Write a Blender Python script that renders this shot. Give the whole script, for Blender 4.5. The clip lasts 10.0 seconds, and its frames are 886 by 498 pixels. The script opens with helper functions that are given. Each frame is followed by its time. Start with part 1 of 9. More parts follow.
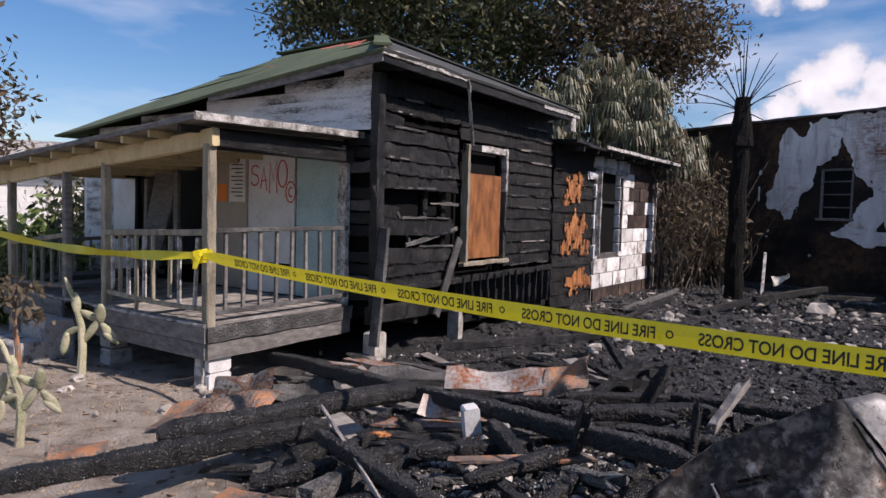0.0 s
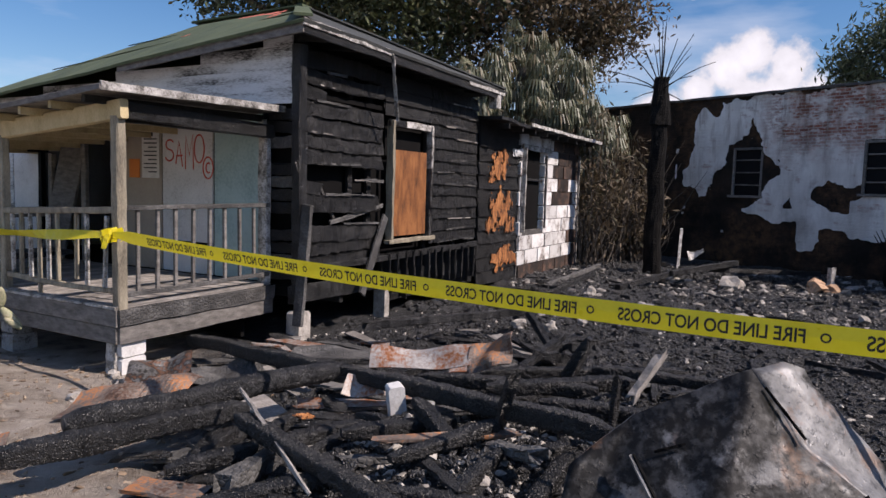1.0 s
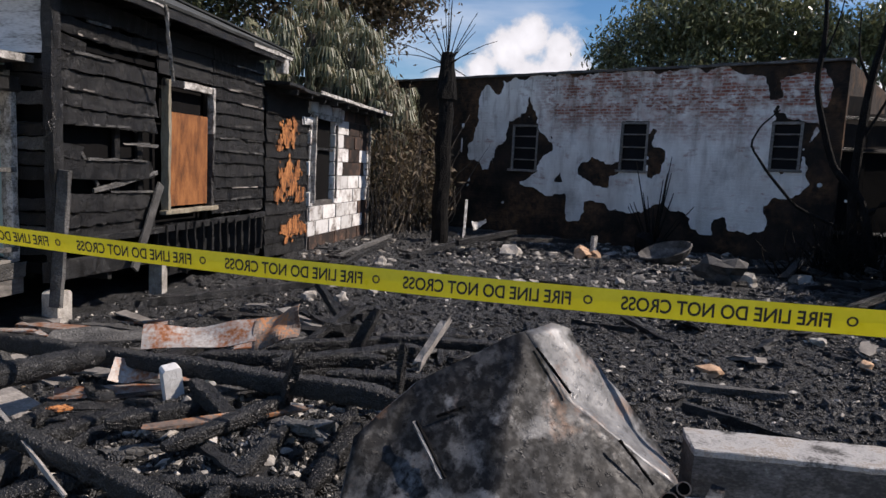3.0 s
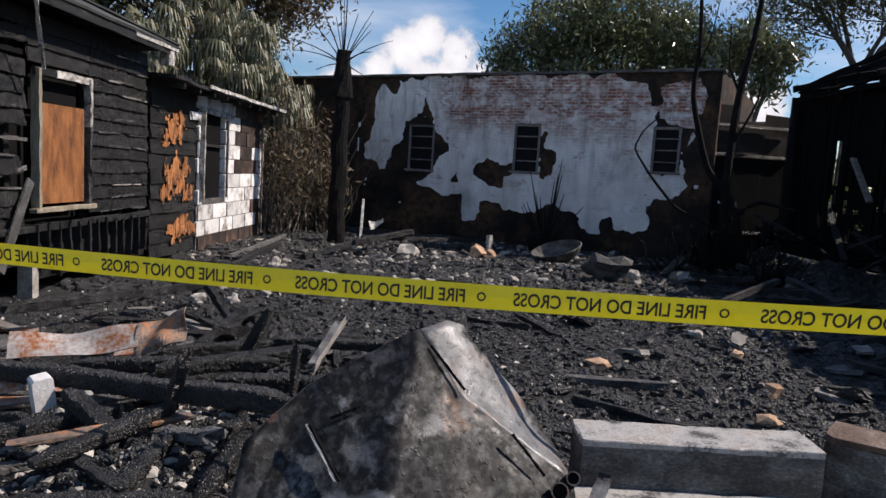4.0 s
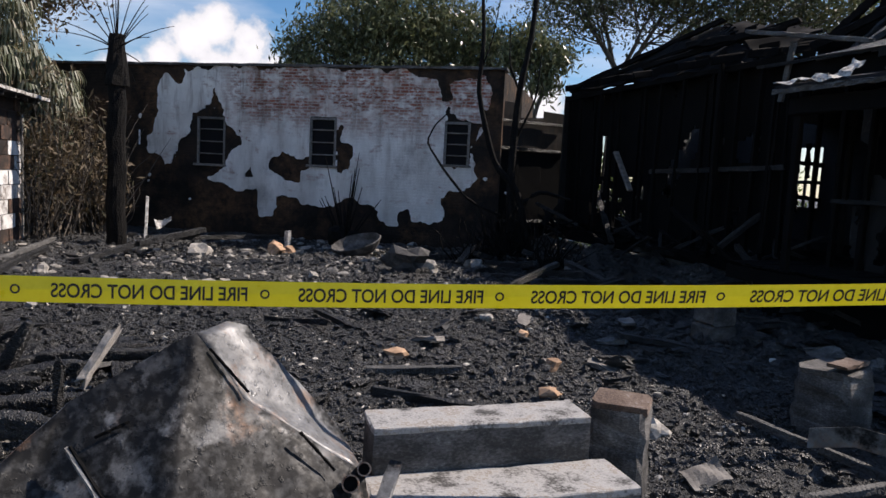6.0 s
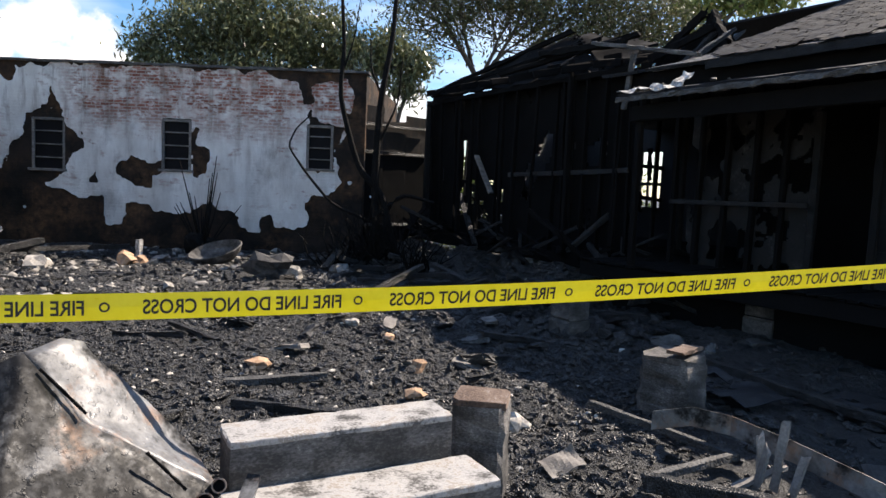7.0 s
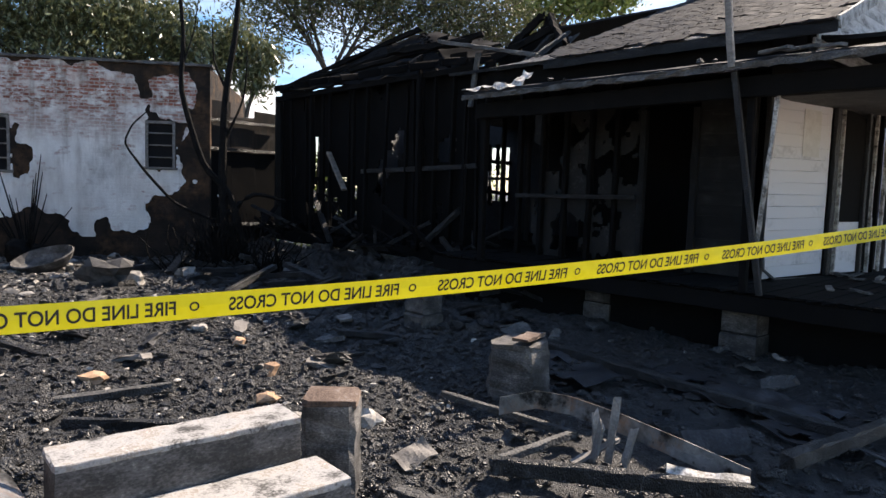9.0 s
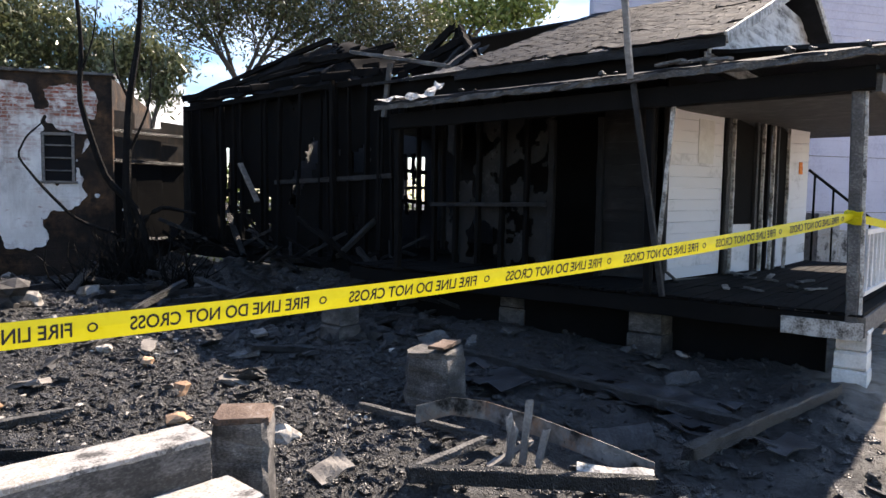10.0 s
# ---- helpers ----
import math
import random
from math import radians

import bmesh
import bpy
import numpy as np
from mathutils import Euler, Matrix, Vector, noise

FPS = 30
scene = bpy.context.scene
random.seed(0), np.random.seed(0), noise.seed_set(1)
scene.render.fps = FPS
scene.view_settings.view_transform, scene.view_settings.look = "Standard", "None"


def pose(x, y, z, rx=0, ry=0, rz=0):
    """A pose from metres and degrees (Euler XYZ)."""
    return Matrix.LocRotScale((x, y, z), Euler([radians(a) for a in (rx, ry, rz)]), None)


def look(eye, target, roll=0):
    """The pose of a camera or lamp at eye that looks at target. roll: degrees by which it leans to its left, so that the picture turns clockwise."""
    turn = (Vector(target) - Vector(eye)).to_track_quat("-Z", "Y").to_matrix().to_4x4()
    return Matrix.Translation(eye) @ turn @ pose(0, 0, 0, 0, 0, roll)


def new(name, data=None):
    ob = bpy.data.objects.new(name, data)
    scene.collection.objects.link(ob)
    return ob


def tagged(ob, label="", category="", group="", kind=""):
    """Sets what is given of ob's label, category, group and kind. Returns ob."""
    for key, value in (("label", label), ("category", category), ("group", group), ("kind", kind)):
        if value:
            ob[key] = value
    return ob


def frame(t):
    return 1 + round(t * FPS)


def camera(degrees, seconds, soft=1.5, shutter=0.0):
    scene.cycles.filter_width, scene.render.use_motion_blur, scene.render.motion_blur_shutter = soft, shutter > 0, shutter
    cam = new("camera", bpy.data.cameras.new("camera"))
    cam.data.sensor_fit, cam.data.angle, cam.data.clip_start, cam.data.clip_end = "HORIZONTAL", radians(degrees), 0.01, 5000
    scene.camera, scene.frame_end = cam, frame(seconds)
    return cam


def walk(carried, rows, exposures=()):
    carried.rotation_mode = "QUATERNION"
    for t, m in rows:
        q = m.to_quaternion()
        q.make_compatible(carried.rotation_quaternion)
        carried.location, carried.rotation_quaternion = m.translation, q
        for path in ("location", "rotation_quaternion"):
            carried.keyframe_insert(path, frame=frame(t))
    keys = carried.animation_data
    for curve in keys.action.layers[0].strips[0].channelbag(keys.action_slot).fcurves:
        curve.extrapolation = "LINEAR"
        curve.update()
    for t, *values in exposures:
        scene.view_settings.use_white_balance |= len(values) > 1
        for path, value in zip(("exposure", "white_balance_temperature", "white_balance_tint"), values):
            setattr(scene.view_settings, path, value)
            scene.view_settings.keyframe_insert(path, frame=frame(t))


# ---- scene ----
cam = camera(65.25, 10.0)
PATH = [
    (0, pose(-0.002, -0.001, 1.801, 86.56, -1.60, -2.35)),
    (0.5, pose(0.013, 0.031, 1.797, 85.82, -1.68, -5.51)),
    (1, pose(0.031, 0.063, 1.794, 84.87, -1.66, -8.33)),
    (1.5, pose(0.050, 0.090, 1.792, 84.03, -1.79, -12.27)),
    (2, pose(0.069, 0.108, 1.789, 83.46, -2.05, -16.99)),
    (2.5, pose(0.085, 0.123, 1.785, 83.11, -2.44, -21.18)),
    (4, pose(0.122, 0.146, 1.771, 83.62, -3.54, -33.70)),
    (4.5, pose(0.141, 0.143, 1.769, 83.61, -3.62, -38.08)),
    (5, pose(0.162, 0.136, 1.771, 83.57, -3.56, -42.51)),
    (6.5, pose(0.214, 0.076, 1.772, 84.50, -2.80, -54.95)),
    (7, pose(0.228, 0.057, 1.770, 84.93, -2.63, -60.94)),
    (7.5, pose(0.237, 0.033, 1.771, 85.14, -2.25, -64.24)),
    (8, pose(0.240, 0.018, 1.774, 85.19, -2.14, -67.17)),
    (8.5, pose(0.241, -0.000, 1.780, 85.07, -1.86, -69.93)),
    (9, pose(0.238, -0.024, 1.786, 85.04, -1.76, -72.68)),
    (9.5, pose(0.227, -0.051, 1.792, 85.25, -1.40, -75.76)),
    (10, pose(0.212, -0.083, 1.799, 85.92, -0.84, -79.41)),
]
walk(cam, PATH, [(0, 0.25, 6500, 24), (2.5, 0.2, 6600, 18), (4.5, 0.3, 6600, 17), (6.4, 0.4, 6700, 17), (7.1, 1.1, 7000, 15), (8.2, 1.15, 7150, 16), (9.4, 1.22, 7200, 17), (10, 1.5, 7200, 18)])

# ---------------------------------------------------------------- light
SUN_EL = radians(45)
SUN_AZ = radians(119)          # clockwise from +y
world = bpy.data.worlds.new("world")
scene.world = world
world.use_nodes = True
wn, wl = world.node_tree.nodes, world.node_tree.links
wn.clear()
w_out = wn.new("ShaderNodeOutputWorld")
w_bg = wn.new("ShaderNodeBackground")
w_sky = wn.new("ShaderNodeTexSky")
w_sky.sky_type = "NISHITA"
w_sky.sun_disc = False
w_sky.sun_elevation = SUN_EL
w_sky.sun_rotation = SUN_AZ
w_sky.air_density, w_sky.dust_density, w_sky.ozone_density = 1.0, 0.2, 3.0
w_bg.inputs["Strength"].default_value = 0.11


def world_clouds():
    """Thin high cloud everywhere and one bank of cumulus low over the far wall."""
    tc = wn.new("ShaderNodeTexCoord")
    no = wn.new("ShaderNodeVectorMath")
    no.operation = "NORMALIZE"
    wl.new(tc.outputs["Generated"], no.inputs[0])
    warp = wn.new("ShaderNodeTexNoise")
    warp.inputs["Scale"].default_value = 17.0
    warp.inputs["Detail"].default_value = 9.0
    warp.inputs["Roughness"].default_value = 0.58
    wl.new(no.outputs[0], warp.inputs["Vector"])
    # cirrus
    mp = wn.new("ShaderNodeMapping")
    mp.inputs["Scale"].default_value = (2.2, 2.2, 9.0)
    mp.inputs["Rotation"].default_value = (0.25, 0.1, 0.0)
    wl.new(no.outputs[0], mp.inputs["Vector"])
    ci = wn.new("ShaderNodeTexNoise")
    ci.inputs["Scale"].default_value = 1.6
    ci.inputs["Detail"].default_value = 7.0
    wl.new(mp.outputs[0], ci.inputs["Vector"])
    cr = wn.new("ShaderNodeMapRange")
    cr.inputs["From Min"].default_value, cr.inputs["From Max"].default_value = 0.47, 0.78
    cr.inputs["To Max"].default_value = 0.7
    wl.new(ci.outputs["Fac"], cr.inputs["Value"])
    total = None
    puffs = [(-30.2, 9.2, 2.3), (-31.6, 10.2, 2.1), (-28.2, 8.0, 1.9), (-34.2, 9.4, 1.9), (-36.2, 7.6, 1.8), (-32.5, 6.5, 4.0),
             (-25.5, 6.3, 2.0), (-37.6, 5.5, 2.6), (-56.5, 6.5, 3.2), (-29.5, 16.5, 1.6), (-26.5, 15.8, 1.4), (-47.0, 19.0, 3.0)]
    for az, el, rad in puffs:
        d = Vector((-math.sin(radians(az)) * math.cos(radians(el)), math.cos(radians(az)) * math.cos(radians(el)), math.sin(radians(el))))
        dist = wn.new("ShaderNodeVectorMath")
        dist.operation = "DISTANCE"
        wl.new(no.outputs[0], dist.inputs[0])
        dist.inputs[1].default_value = d
        mr = wn.new("ShaderNodeMapRange")
        r = radians(rad)
        mr.inputs["From Min"].default_value, mr.inputs["From Max"].default_value = r * 1.25, r * 0.25
        wl.new(dist.outputs["Value"], mr.inputs["Value"])
        if total is None:
            total = mr.outputs[0]
        else:
            mx = wn.new("ShaderNodeMath")
            mx.operation = "MAXIMUM"
            wl.new(total, mx.inputs[0])
            wl.new(mr.outputs[0], mx.inputs[1])
            total = mx.outputs[0]
    add = wn.new("ShaderNodeMath")
    add.operation = "ADD"
    wl.new(total, add.inputs[0])
    amp = wn.new("ShaderNodeMapRange")
    amp.clamp = False
    amp.inputs["To Min"].default_value, amp.inputs["To Max"].default_value = -1.15, 1.15
    wl.new(warp.outputs["Fac"], amp.inputs["Value"])
    wl.new(amp.outputs[0], add.inputs[1])
    edge = wn.new("ShaderNodeMapRange")
    edge.inputs["From Min"].default_value, edge.inputs["From Max"].default_value = 0.34, 0.72
    wl.new(add.outputs[0], edge.inputs["Value"])
    gate = wn.new("ShaderNodeMath")
    gate.operation = "GREATER_THAN"
    gate.inputs[1].default_value = 0.02
    wl.new(total, gate.inputs[0])
    cum = wn.new("ShaderNodeMath")
    cum.operation = "MULTIPLY"
    wl.new(edge.outputs[0], cum.inputs[0])
    wl.new(gate.outputs[0], cum.inputs[1])
    shade = wn.new("ShaderNodeMapRange")
    shade.inputs["From Min"].default_value, shade.inputs["From Max"].default_value = 0.4, 1.3
    shade.inputs["To Min"].default_value, shade.inputs["To Max"].default_value = 0.62, 0.86
    wl.new(add.outputs[0], shade.inputs["Value"])
    white = wn.new("ShaderNodeVectorMath")
    white.operation = "SCALE"
    white.inputs[0].default_value = (9.0, 9.2, 9.5)
    wl.new(shade.outputs[0], white.inputs["Scale"])
    m1 = wn.new("ShaderNodeMix")
    m1.data_type = "RGBA"
    wl.new(cr.outputs[0], m1.inputs["Factor"])
    sat = wn.new("ShaderNodeHueSaturation")
    sat.inputs["Saturation"].default_value = 1.28
    sat.inputs["Value"].default_value = 0.85
    wl.new(w_sky.outputs[0], sat.inputs["Color"])
    wl.new(sat.outputs[0], m1.inputs["A"])
    m1.inputs["B"].default_value = (6.2, 6.8, 7.4, 1)
    m2 = wn.new("ShaderNodeMix")
    m2.data_type = "RGBA"
    wl.new(cum.outputs[0], m2.inputs["Factor"])
    wl.new(m1.outputs["Result"], m2.inputs["A"])
    wl.new(white.outputs[0], m2.inputs["B"])
    wl.new(m2.outputs["Result"], w_bg.inputs["Color"])
    wl.new(w_bg.outputs[0], w_out.inputs["Surface"])


world_clouds()
sun_dir = Vector((math.sin(SUN_AZ) * math.cos(SUN_EL), math.cos(SUN_AZ) * math.cos(SUN_EL), math.sin(SUN_EL)))
sun_data = bpy.data.lights.new("sun", "SUN")
sun_data.energy, sun_data.angle, sun_data.color = 4.6, radians(0.53), (1.0, 0.93, 0.82)
sun = new("sun", sun_data)
sun.matrix_world = look(sun_dir * 60, (0, 0, 0))

# ---------------------------------------------------------------- materials
Z3 = Vector((0, 0, 1))


def mat(name, colors, scale=4.0, fine=40.0, rough=(0.6, 0.9), bump=0.3, stretch=(1, 1, 1), metal=0.0, crack=0.0, crack_scale=18.0, vary=0.0, stops=(0.3, 0.7), spec=0.5, trans=0.0, grain=0.35, shift=True):
    """A weathered surface: a colour ramp over coarse and fine noise, uneven gloss, fine relief, cracks if asked."""
    m = bpy.data.materials.new(name)
    m.use_nodes = True
    n, l = m.node_tree.nodes, m.node_tree.links
    b = n["Principled BSDF"]
    tc = n.new("ShaderNodeTexCoord")
    mp = n.new("ShaderNodeMapping")
    mp.inputs["Scale"].default_value = stretch
    l.new(tc.outputs["Object"], mp.inputs["Vector"])
    info = n.new("ShaderNodeObjectInfo")
    off = n.new("ShaderNodeVectorMath")
    off.operation = "MULTIPLY_ADD"
    l.new(info.outputs["Random"], off.inputs[0])
    off.inputs[1].default_value = (37.0, 19.0, 53.0) if shift else (0.0, 0.0, 0.0)
    l.new(mp.outputs[0], off.inputs[2])
    a = n.new("ShaderNodeTexNoise")
    a.inputs["Scale"].default_value, a.inputs["Detail"].default_value, a.inputs["Roughness"].default_value = scale, 5, 0.62
    l.new(off.outputs[0], a.inputs["Vector"])
    f = n.new("ShaderNodeTexNoise")
    f.inputs["Scale"].default_value, f.inputs["Detail"].default_value = fine, 4
    l.new(off.outputs[0], f.inputs["Vector"])
    mx = n.new("ShaderNodeMix")
    mx.inputs["Factor"].default_value = grain
    l.new(a.outputs["Fac"], mx.inputs["A"])
    l.new(f.outputs["Fac"], mx.inputs["B"])
    ramp = n.new("ShaderNodeValToRGB")
    e = ramp.color_ramp.elements
    while len(e) < len(colors):
        e.new(0.5)
    for k, c in enumerate(colors):
        e[k].position = stops[0] + (stops[1] - stops[0]) * k / max(1, len(colors) - 1)
        e[k].color = (*c, 1)
    l.new(mx.outputs["Result"], ramp.inputs["Fac"])
    col = ramp.outputs["Color"]
    if vary:
        hs = n.new("ShaderNodeHueSaturation")
        vr = n.new("ShaderNodeMapRange")
        vr.inputs["To Min"].default_value, vr.inputs["To Max"].default_value = 1 - vary, 1 + vary
        l.new(info.outputs["Random"], vr.inputs["Value"])
        l.new(vr.outputs[0], hs.inputs["Value"])
        l.new(col, hs.inputs["Color"])
        col = hs.outputs[0]
    l.new(col, b.inputs["Base Color"])
    rr = n.new("ShaderNodeMapRange")
    rr.inputs["From Min"].default_value, rr.inputs["From Max"].default_value = 0.3, 0.7
    rr.inputs["To Min"].default_value, rr.inputs["To Max"].default_value = rough
    l.new(mx.outputs["Result"], rr.inputs["Value"])
    l.new(rr.outputs[0], b.inputs["Roughness"])
    b.inputs["Metallic"].default_value = metal
    b.inputs["Specular IOR Level"].default_value = spec
    height = mx.outputs["Result"]
    if crack:
        vo = n.new("ShaderNodeTexVoronoi")
        vo.feature = "DISTANCE_TO_EDGE"
        vo.inputs["Scale"].default_value = crack_scale
        l.new(off.outputs[0], vo.inputs["Vector"])
        cl = n.new("ShaderNodeMapRange")
        cl.inputs["From Max"].default_value = 0.22
        l.new(vo.outputs["Distance"], cl.inputs["Value"])
        ad = n.new("ShaderNodeMath")
        ad.operation = "MULTIPLY_ADD"
        l.new(cl.outputs[0], ad.inputs[0])
        ad.inputs[1].default_value = crack
        l.new(height, ad.inputs[2])
        height = ad.outputs[0]
    if bump:
        bp = n.new("ShaderNodeBump")
        bp.inputs["Strength"].default_value = bump
        bp.inputs["Distance"].default_value = 0.02
        l.new(height, bp.inputs["Height"])
        l.new(bp.outputs[0], b.inputs["Normal"])
    if trans:
        b.inputs["Transmission Weight"].default_value = trans
    return m


CHAR = mat("char", [(0.004, 0.004, 0.004), (0.013, 0.0128, 0.0125), (0.035, 0.0345, 0.034), (0.13, 0.128, 0.125)], 6, 60, (0.34, 0.66), 0.9, stretch=(1.5, 0.8, 0.8), crack=1.0, crack_scale=52, vary=0.4, stops=(0.3, 0.72), spec=0.6)
CHAR_FINE = mat("char_board", [(0.003, 0.003, 0.003), (0.009, 0.0088, 0.0086), (0.024, 0.0235, 0.023), (0.11, 0.108, 0.104)], 4, 55, (0.36, 0.68), 0.9, stretch=(1, 1, 2.5), crack=0.5, crack_scale=40, vary=0.5, stops=(0.3, 0.74), spec=0.5)
CHAR_GREY = mat("char_grey", [(0.02, 0.02, 0.02), (0.07, 0.068, 0.065), (0.2, 0.195, 0.185)], 4, 50, (0.6, 0.9), 0.6, crack=0.5, crack_scale=26, vary=0.3)
# soot black; also stands in for deep shade on linings and burnt framing
SOOT_SHADE = mat("soot", [(0.003, 0.003, 0.003), (0.009, 0.0085, 0.0085)], 3, 30, (0.8, 0.95), 0.4, spec=0.12)
ASHWOOD = mat("ash_wood", [(0.08, 0.075, 0.07), (0.22, 0.2, 0.18), (0.42, 0.39, 0.35)], 5, 60, (0.7, 0.95), 0.4, stretch=(1, 1, 4), vary=0.3)
GREYWOOD = mat("grey_wood", [(0.05, 0.046, 0.042), (0.16, 0.148, 0.135), (0.3, 0.28, 0.255)], 4, 55, (0.7, 0.95), 0.5, stretch=(2, 2, 6), vary=0.25)
CREAM = mat("cream_paint", [(0.16, 0.12, 0.06), (0.42, 0.33, 0.17), (0.55, 0.45, 0.26)], 3, 45, (0.55, 0.85), 0.3, stretch=(2, 2, 1), vary=0.1, stops=(0.22, 0.6))
OLDPOST = mat("worn_post_paint", [(0.06, 0.05, 0.04), (0.27, 0.235, 0.17), (0.45, 0.4, 0.3)], 6, 60, (0.6, 0.9), 0.4, stretch=(2, 2, 0.5), vary=0.15)
WHITE_SCORCH = mat("scorched_white_paint", [(0.012, 0.012, 0.012), (0.33, 0.33, 0.33), (0.6, 0.61, 0.62), (0.7, 0.71, 0.72)], 1.6, 30, (0.5, 0.8), 0.3, stretch=(1, 0.6, 3.2), stops=(0.38, 0.6), grain=0.3)
WHITE_OLD = mat("old_white_paint", [(0.3, 0.3, 0.29), (0.6, 0.6, 0.59), (0.72, 0.72, 0.71)], 2, 40, (0.5, 0.8), 0.15, stops=(0.25, 0.6))
WHITE_SMOKE = mat("smoked_white_siding", [(0.05, 0.05, 0.05), (0.5, 0.5, 0.5), (0.72, 0.72, 0.73)], 1.3, 25, (0.5, 0.8), 0.2, stops=(0.25, 0.45), grain=0.2)
BEIGE = mat("beige_panel", [(0.3, 0.25, 0.2), (0.42, 0.36, 0.29)], 2, 30, (0.6, 0.85), 0.1)
TEAL = mat("pale_teal_panel", [(0.22, 0.33, 0.33), (0.36, 0.5, 0.5), (0.42, 0.55, 0.54)], 2, 30, (0.5, 0.8), 0.1)
PLY = mat("scorched_plywood", [(0.02, 0.009, 0.005), (0.13, 0.045, 0.013), (0.27, 0.1, 0.028), (0.36, 0.15, 0.05)], 4, 60, (0.6, 0.85), 0.5, stretch=(2.5, 2.5, 0.8), stops=(0.33, 0.64), grain=0.45)
ORANGE = mat("raw_burnt_wood", [(0.01, 0.007, 0.006), (0.12, 0.045, 0.016), (0.42, 0.15, 0.04), (0.58, 0.27, 0.1), (0.3, 0.1, 0.03)], 5, 34, (0.6, 0.9), 0.8, stretch=(3.2, 3.2, 0.8), stops=(0.4, 0.66), grain=0.45)
BLOCK = mat("white_block", [(0.3, 0.29, 0.28), (0.56, 0.55, 0.53), (0.7, 0.69, 0.67)], 5, 50, (0.7, 0.95), 0.5, vary=0.1, stops=(0.28, 0.56))
BLOCK_WALL = mat("smoked_block_wall", [(0.03, 0.026, 0.023), (0.33, 0.29, 0.26), (0.62, 0.6, 0.58), (0.76, 0.75, 0.73)], 3.6, 40, (0.7, 0.95), 0.7, vary=0.2, stops=(0.34, 0.54), grain=0.3)
BLOCK_SOOT = mat("sooted_block", [(0.008, 0.008, 0.008), (0.035, 0.024, 0.019), (0.22, 0.12, 0.08)], 3, 40, (0.7, 0.95), 0.5, vary=0.5)
GREEN_ROOF = mat("green_roofing", [(0.035, 0.05, 0.028), (0.075, 0.1, 0.05), (0.13, 0.15, 0.08)], 2.0, 90, (0.75, 0.95), 0.4, stretch=(0.6, 1.5, 1))
RED_ROOF = mat("red_roof_patch", [(0.12, 0.06, 0.03), (0.42, 0.1, 0.06), (0.5, 0.14, 0.09)], 4, 90, (0.7, 0.95), 0.4, stops=(0.3, 0.5))
DARK_ROOF = mat("dark_roofing", [(0.02, 0.022, 0.02), (0.05, 0.053, 0.05), (0.1, 0.105, 0.1)], 2.5, 90, (0.7, 0.95), 0.4)
SHINGLE = mat("burnt_shingle", [(0.003, 0.003, 0.004), (0.0075, 0.0077, 0.009), (0.018, 0.0195, 0.024), (0.065, 0.068, 0.073)], 4, 60, (0.65, 0.9), 0.8, vary=0.65, spec=0.25, stops=(0.32, 0.76))
TRIM = mat("worn_white_trim", [(0.03, 0.028, 0.026), (0.24, 0.225, 0.2), (0.52, 0.5, 0.47), (0.66, 0.64, 0.6)], 9, 60, (0.5, 0.8), 0.5, vary=0.15, stops=(0.36, 0.66))
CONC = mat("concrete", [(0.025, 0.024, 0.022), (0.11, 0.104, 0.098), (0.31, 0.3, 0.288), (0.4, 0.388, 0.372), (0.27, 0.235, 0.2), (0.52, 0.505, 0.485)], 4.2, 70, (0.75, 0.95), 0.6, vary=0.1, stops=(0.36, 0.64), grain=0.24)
# sooty grey; on the step risers it also holds the shade of their fronts
CONC_SOOT_SHADE = mat("sooted_shaded_concrete", [(0.012, 0.0115, 0.011), (0.045, 0.0425, 0.04), (0.13, 0.122, 0.115), (0.36, 0.34, 0.32)], 4, 60, (0.7, 0.95), 0.7, stretch=(1, 1, 1.8), vary=0.2, stops=(0.32, 0.72), grain=0.36)
RUST = mat("rusty_sheet", [(0.06, 0.04, 0.035), (0.3, 0.11, 0.04), (0.38, 0.34, 0.31), (0.55, 0.53, 0.5)], 3, 40, (0.4, 0.75), 0.4, metal=0.35, stops=(0.3, 0.65))
RUST_DARK = mat("rust_brown_sheet", [(0.025, 0.02, 0.018), (0.11, 0.06, 0.04), (0.17, 0.145, 0.125), (0.42, 0.17, 0.06), (0.2, 0.18, 0.17)], 4, 50, (0.5, 0.8), 0.5, metal=0.2, stops=(0.32, 0.68))
ZINC = mat("burnt_sheet_metal", [(0.012, 0.011, 0.011), (0.06, 0.058, 0.056), (0.17, 0.166, 0.16), (0.03, 0.028, 0.027), (0.15, 0.075, 0.045), (0.09, 0.087, 0.084), (0.24, 0.235, 0.23)], 5.5, 26, (0.3, 0.62), 0.22, metal=0.35, stops=(0.32, 0.68), grain=0.3)
PAPER = mat("white_paper", [(0.55, 0.54, 0.5), (0.78, 0.78, 0.76)], 6, 60, (0.7, 0.9), 0.15)
ORANGE_PAPER = mat("orange_notice", [(0.75, 0.2, 0.03), (0.85, 0.28, 0.05)], 4, 30, (0.6, 0.8), 0.0)
INK = mat("black_ink", [(0.01, 0.01, 0.01), (0.03, 0.03, 0.03)], 4, 30, (0.5, 0.7), 0.0)
RED_INK = mat("red_spray_paint", [(0.5, 0.05, 0.03), (0.62, 0.09, 0.05)], 5, 40, (0.5, 0.7), 0.0)
TAPE = mat("yellow_tape", [(0.78, 0.66, 0.012), (0.9, 0.79, 0.04)], 6, 30, (0.25, 0.4), 0.05)
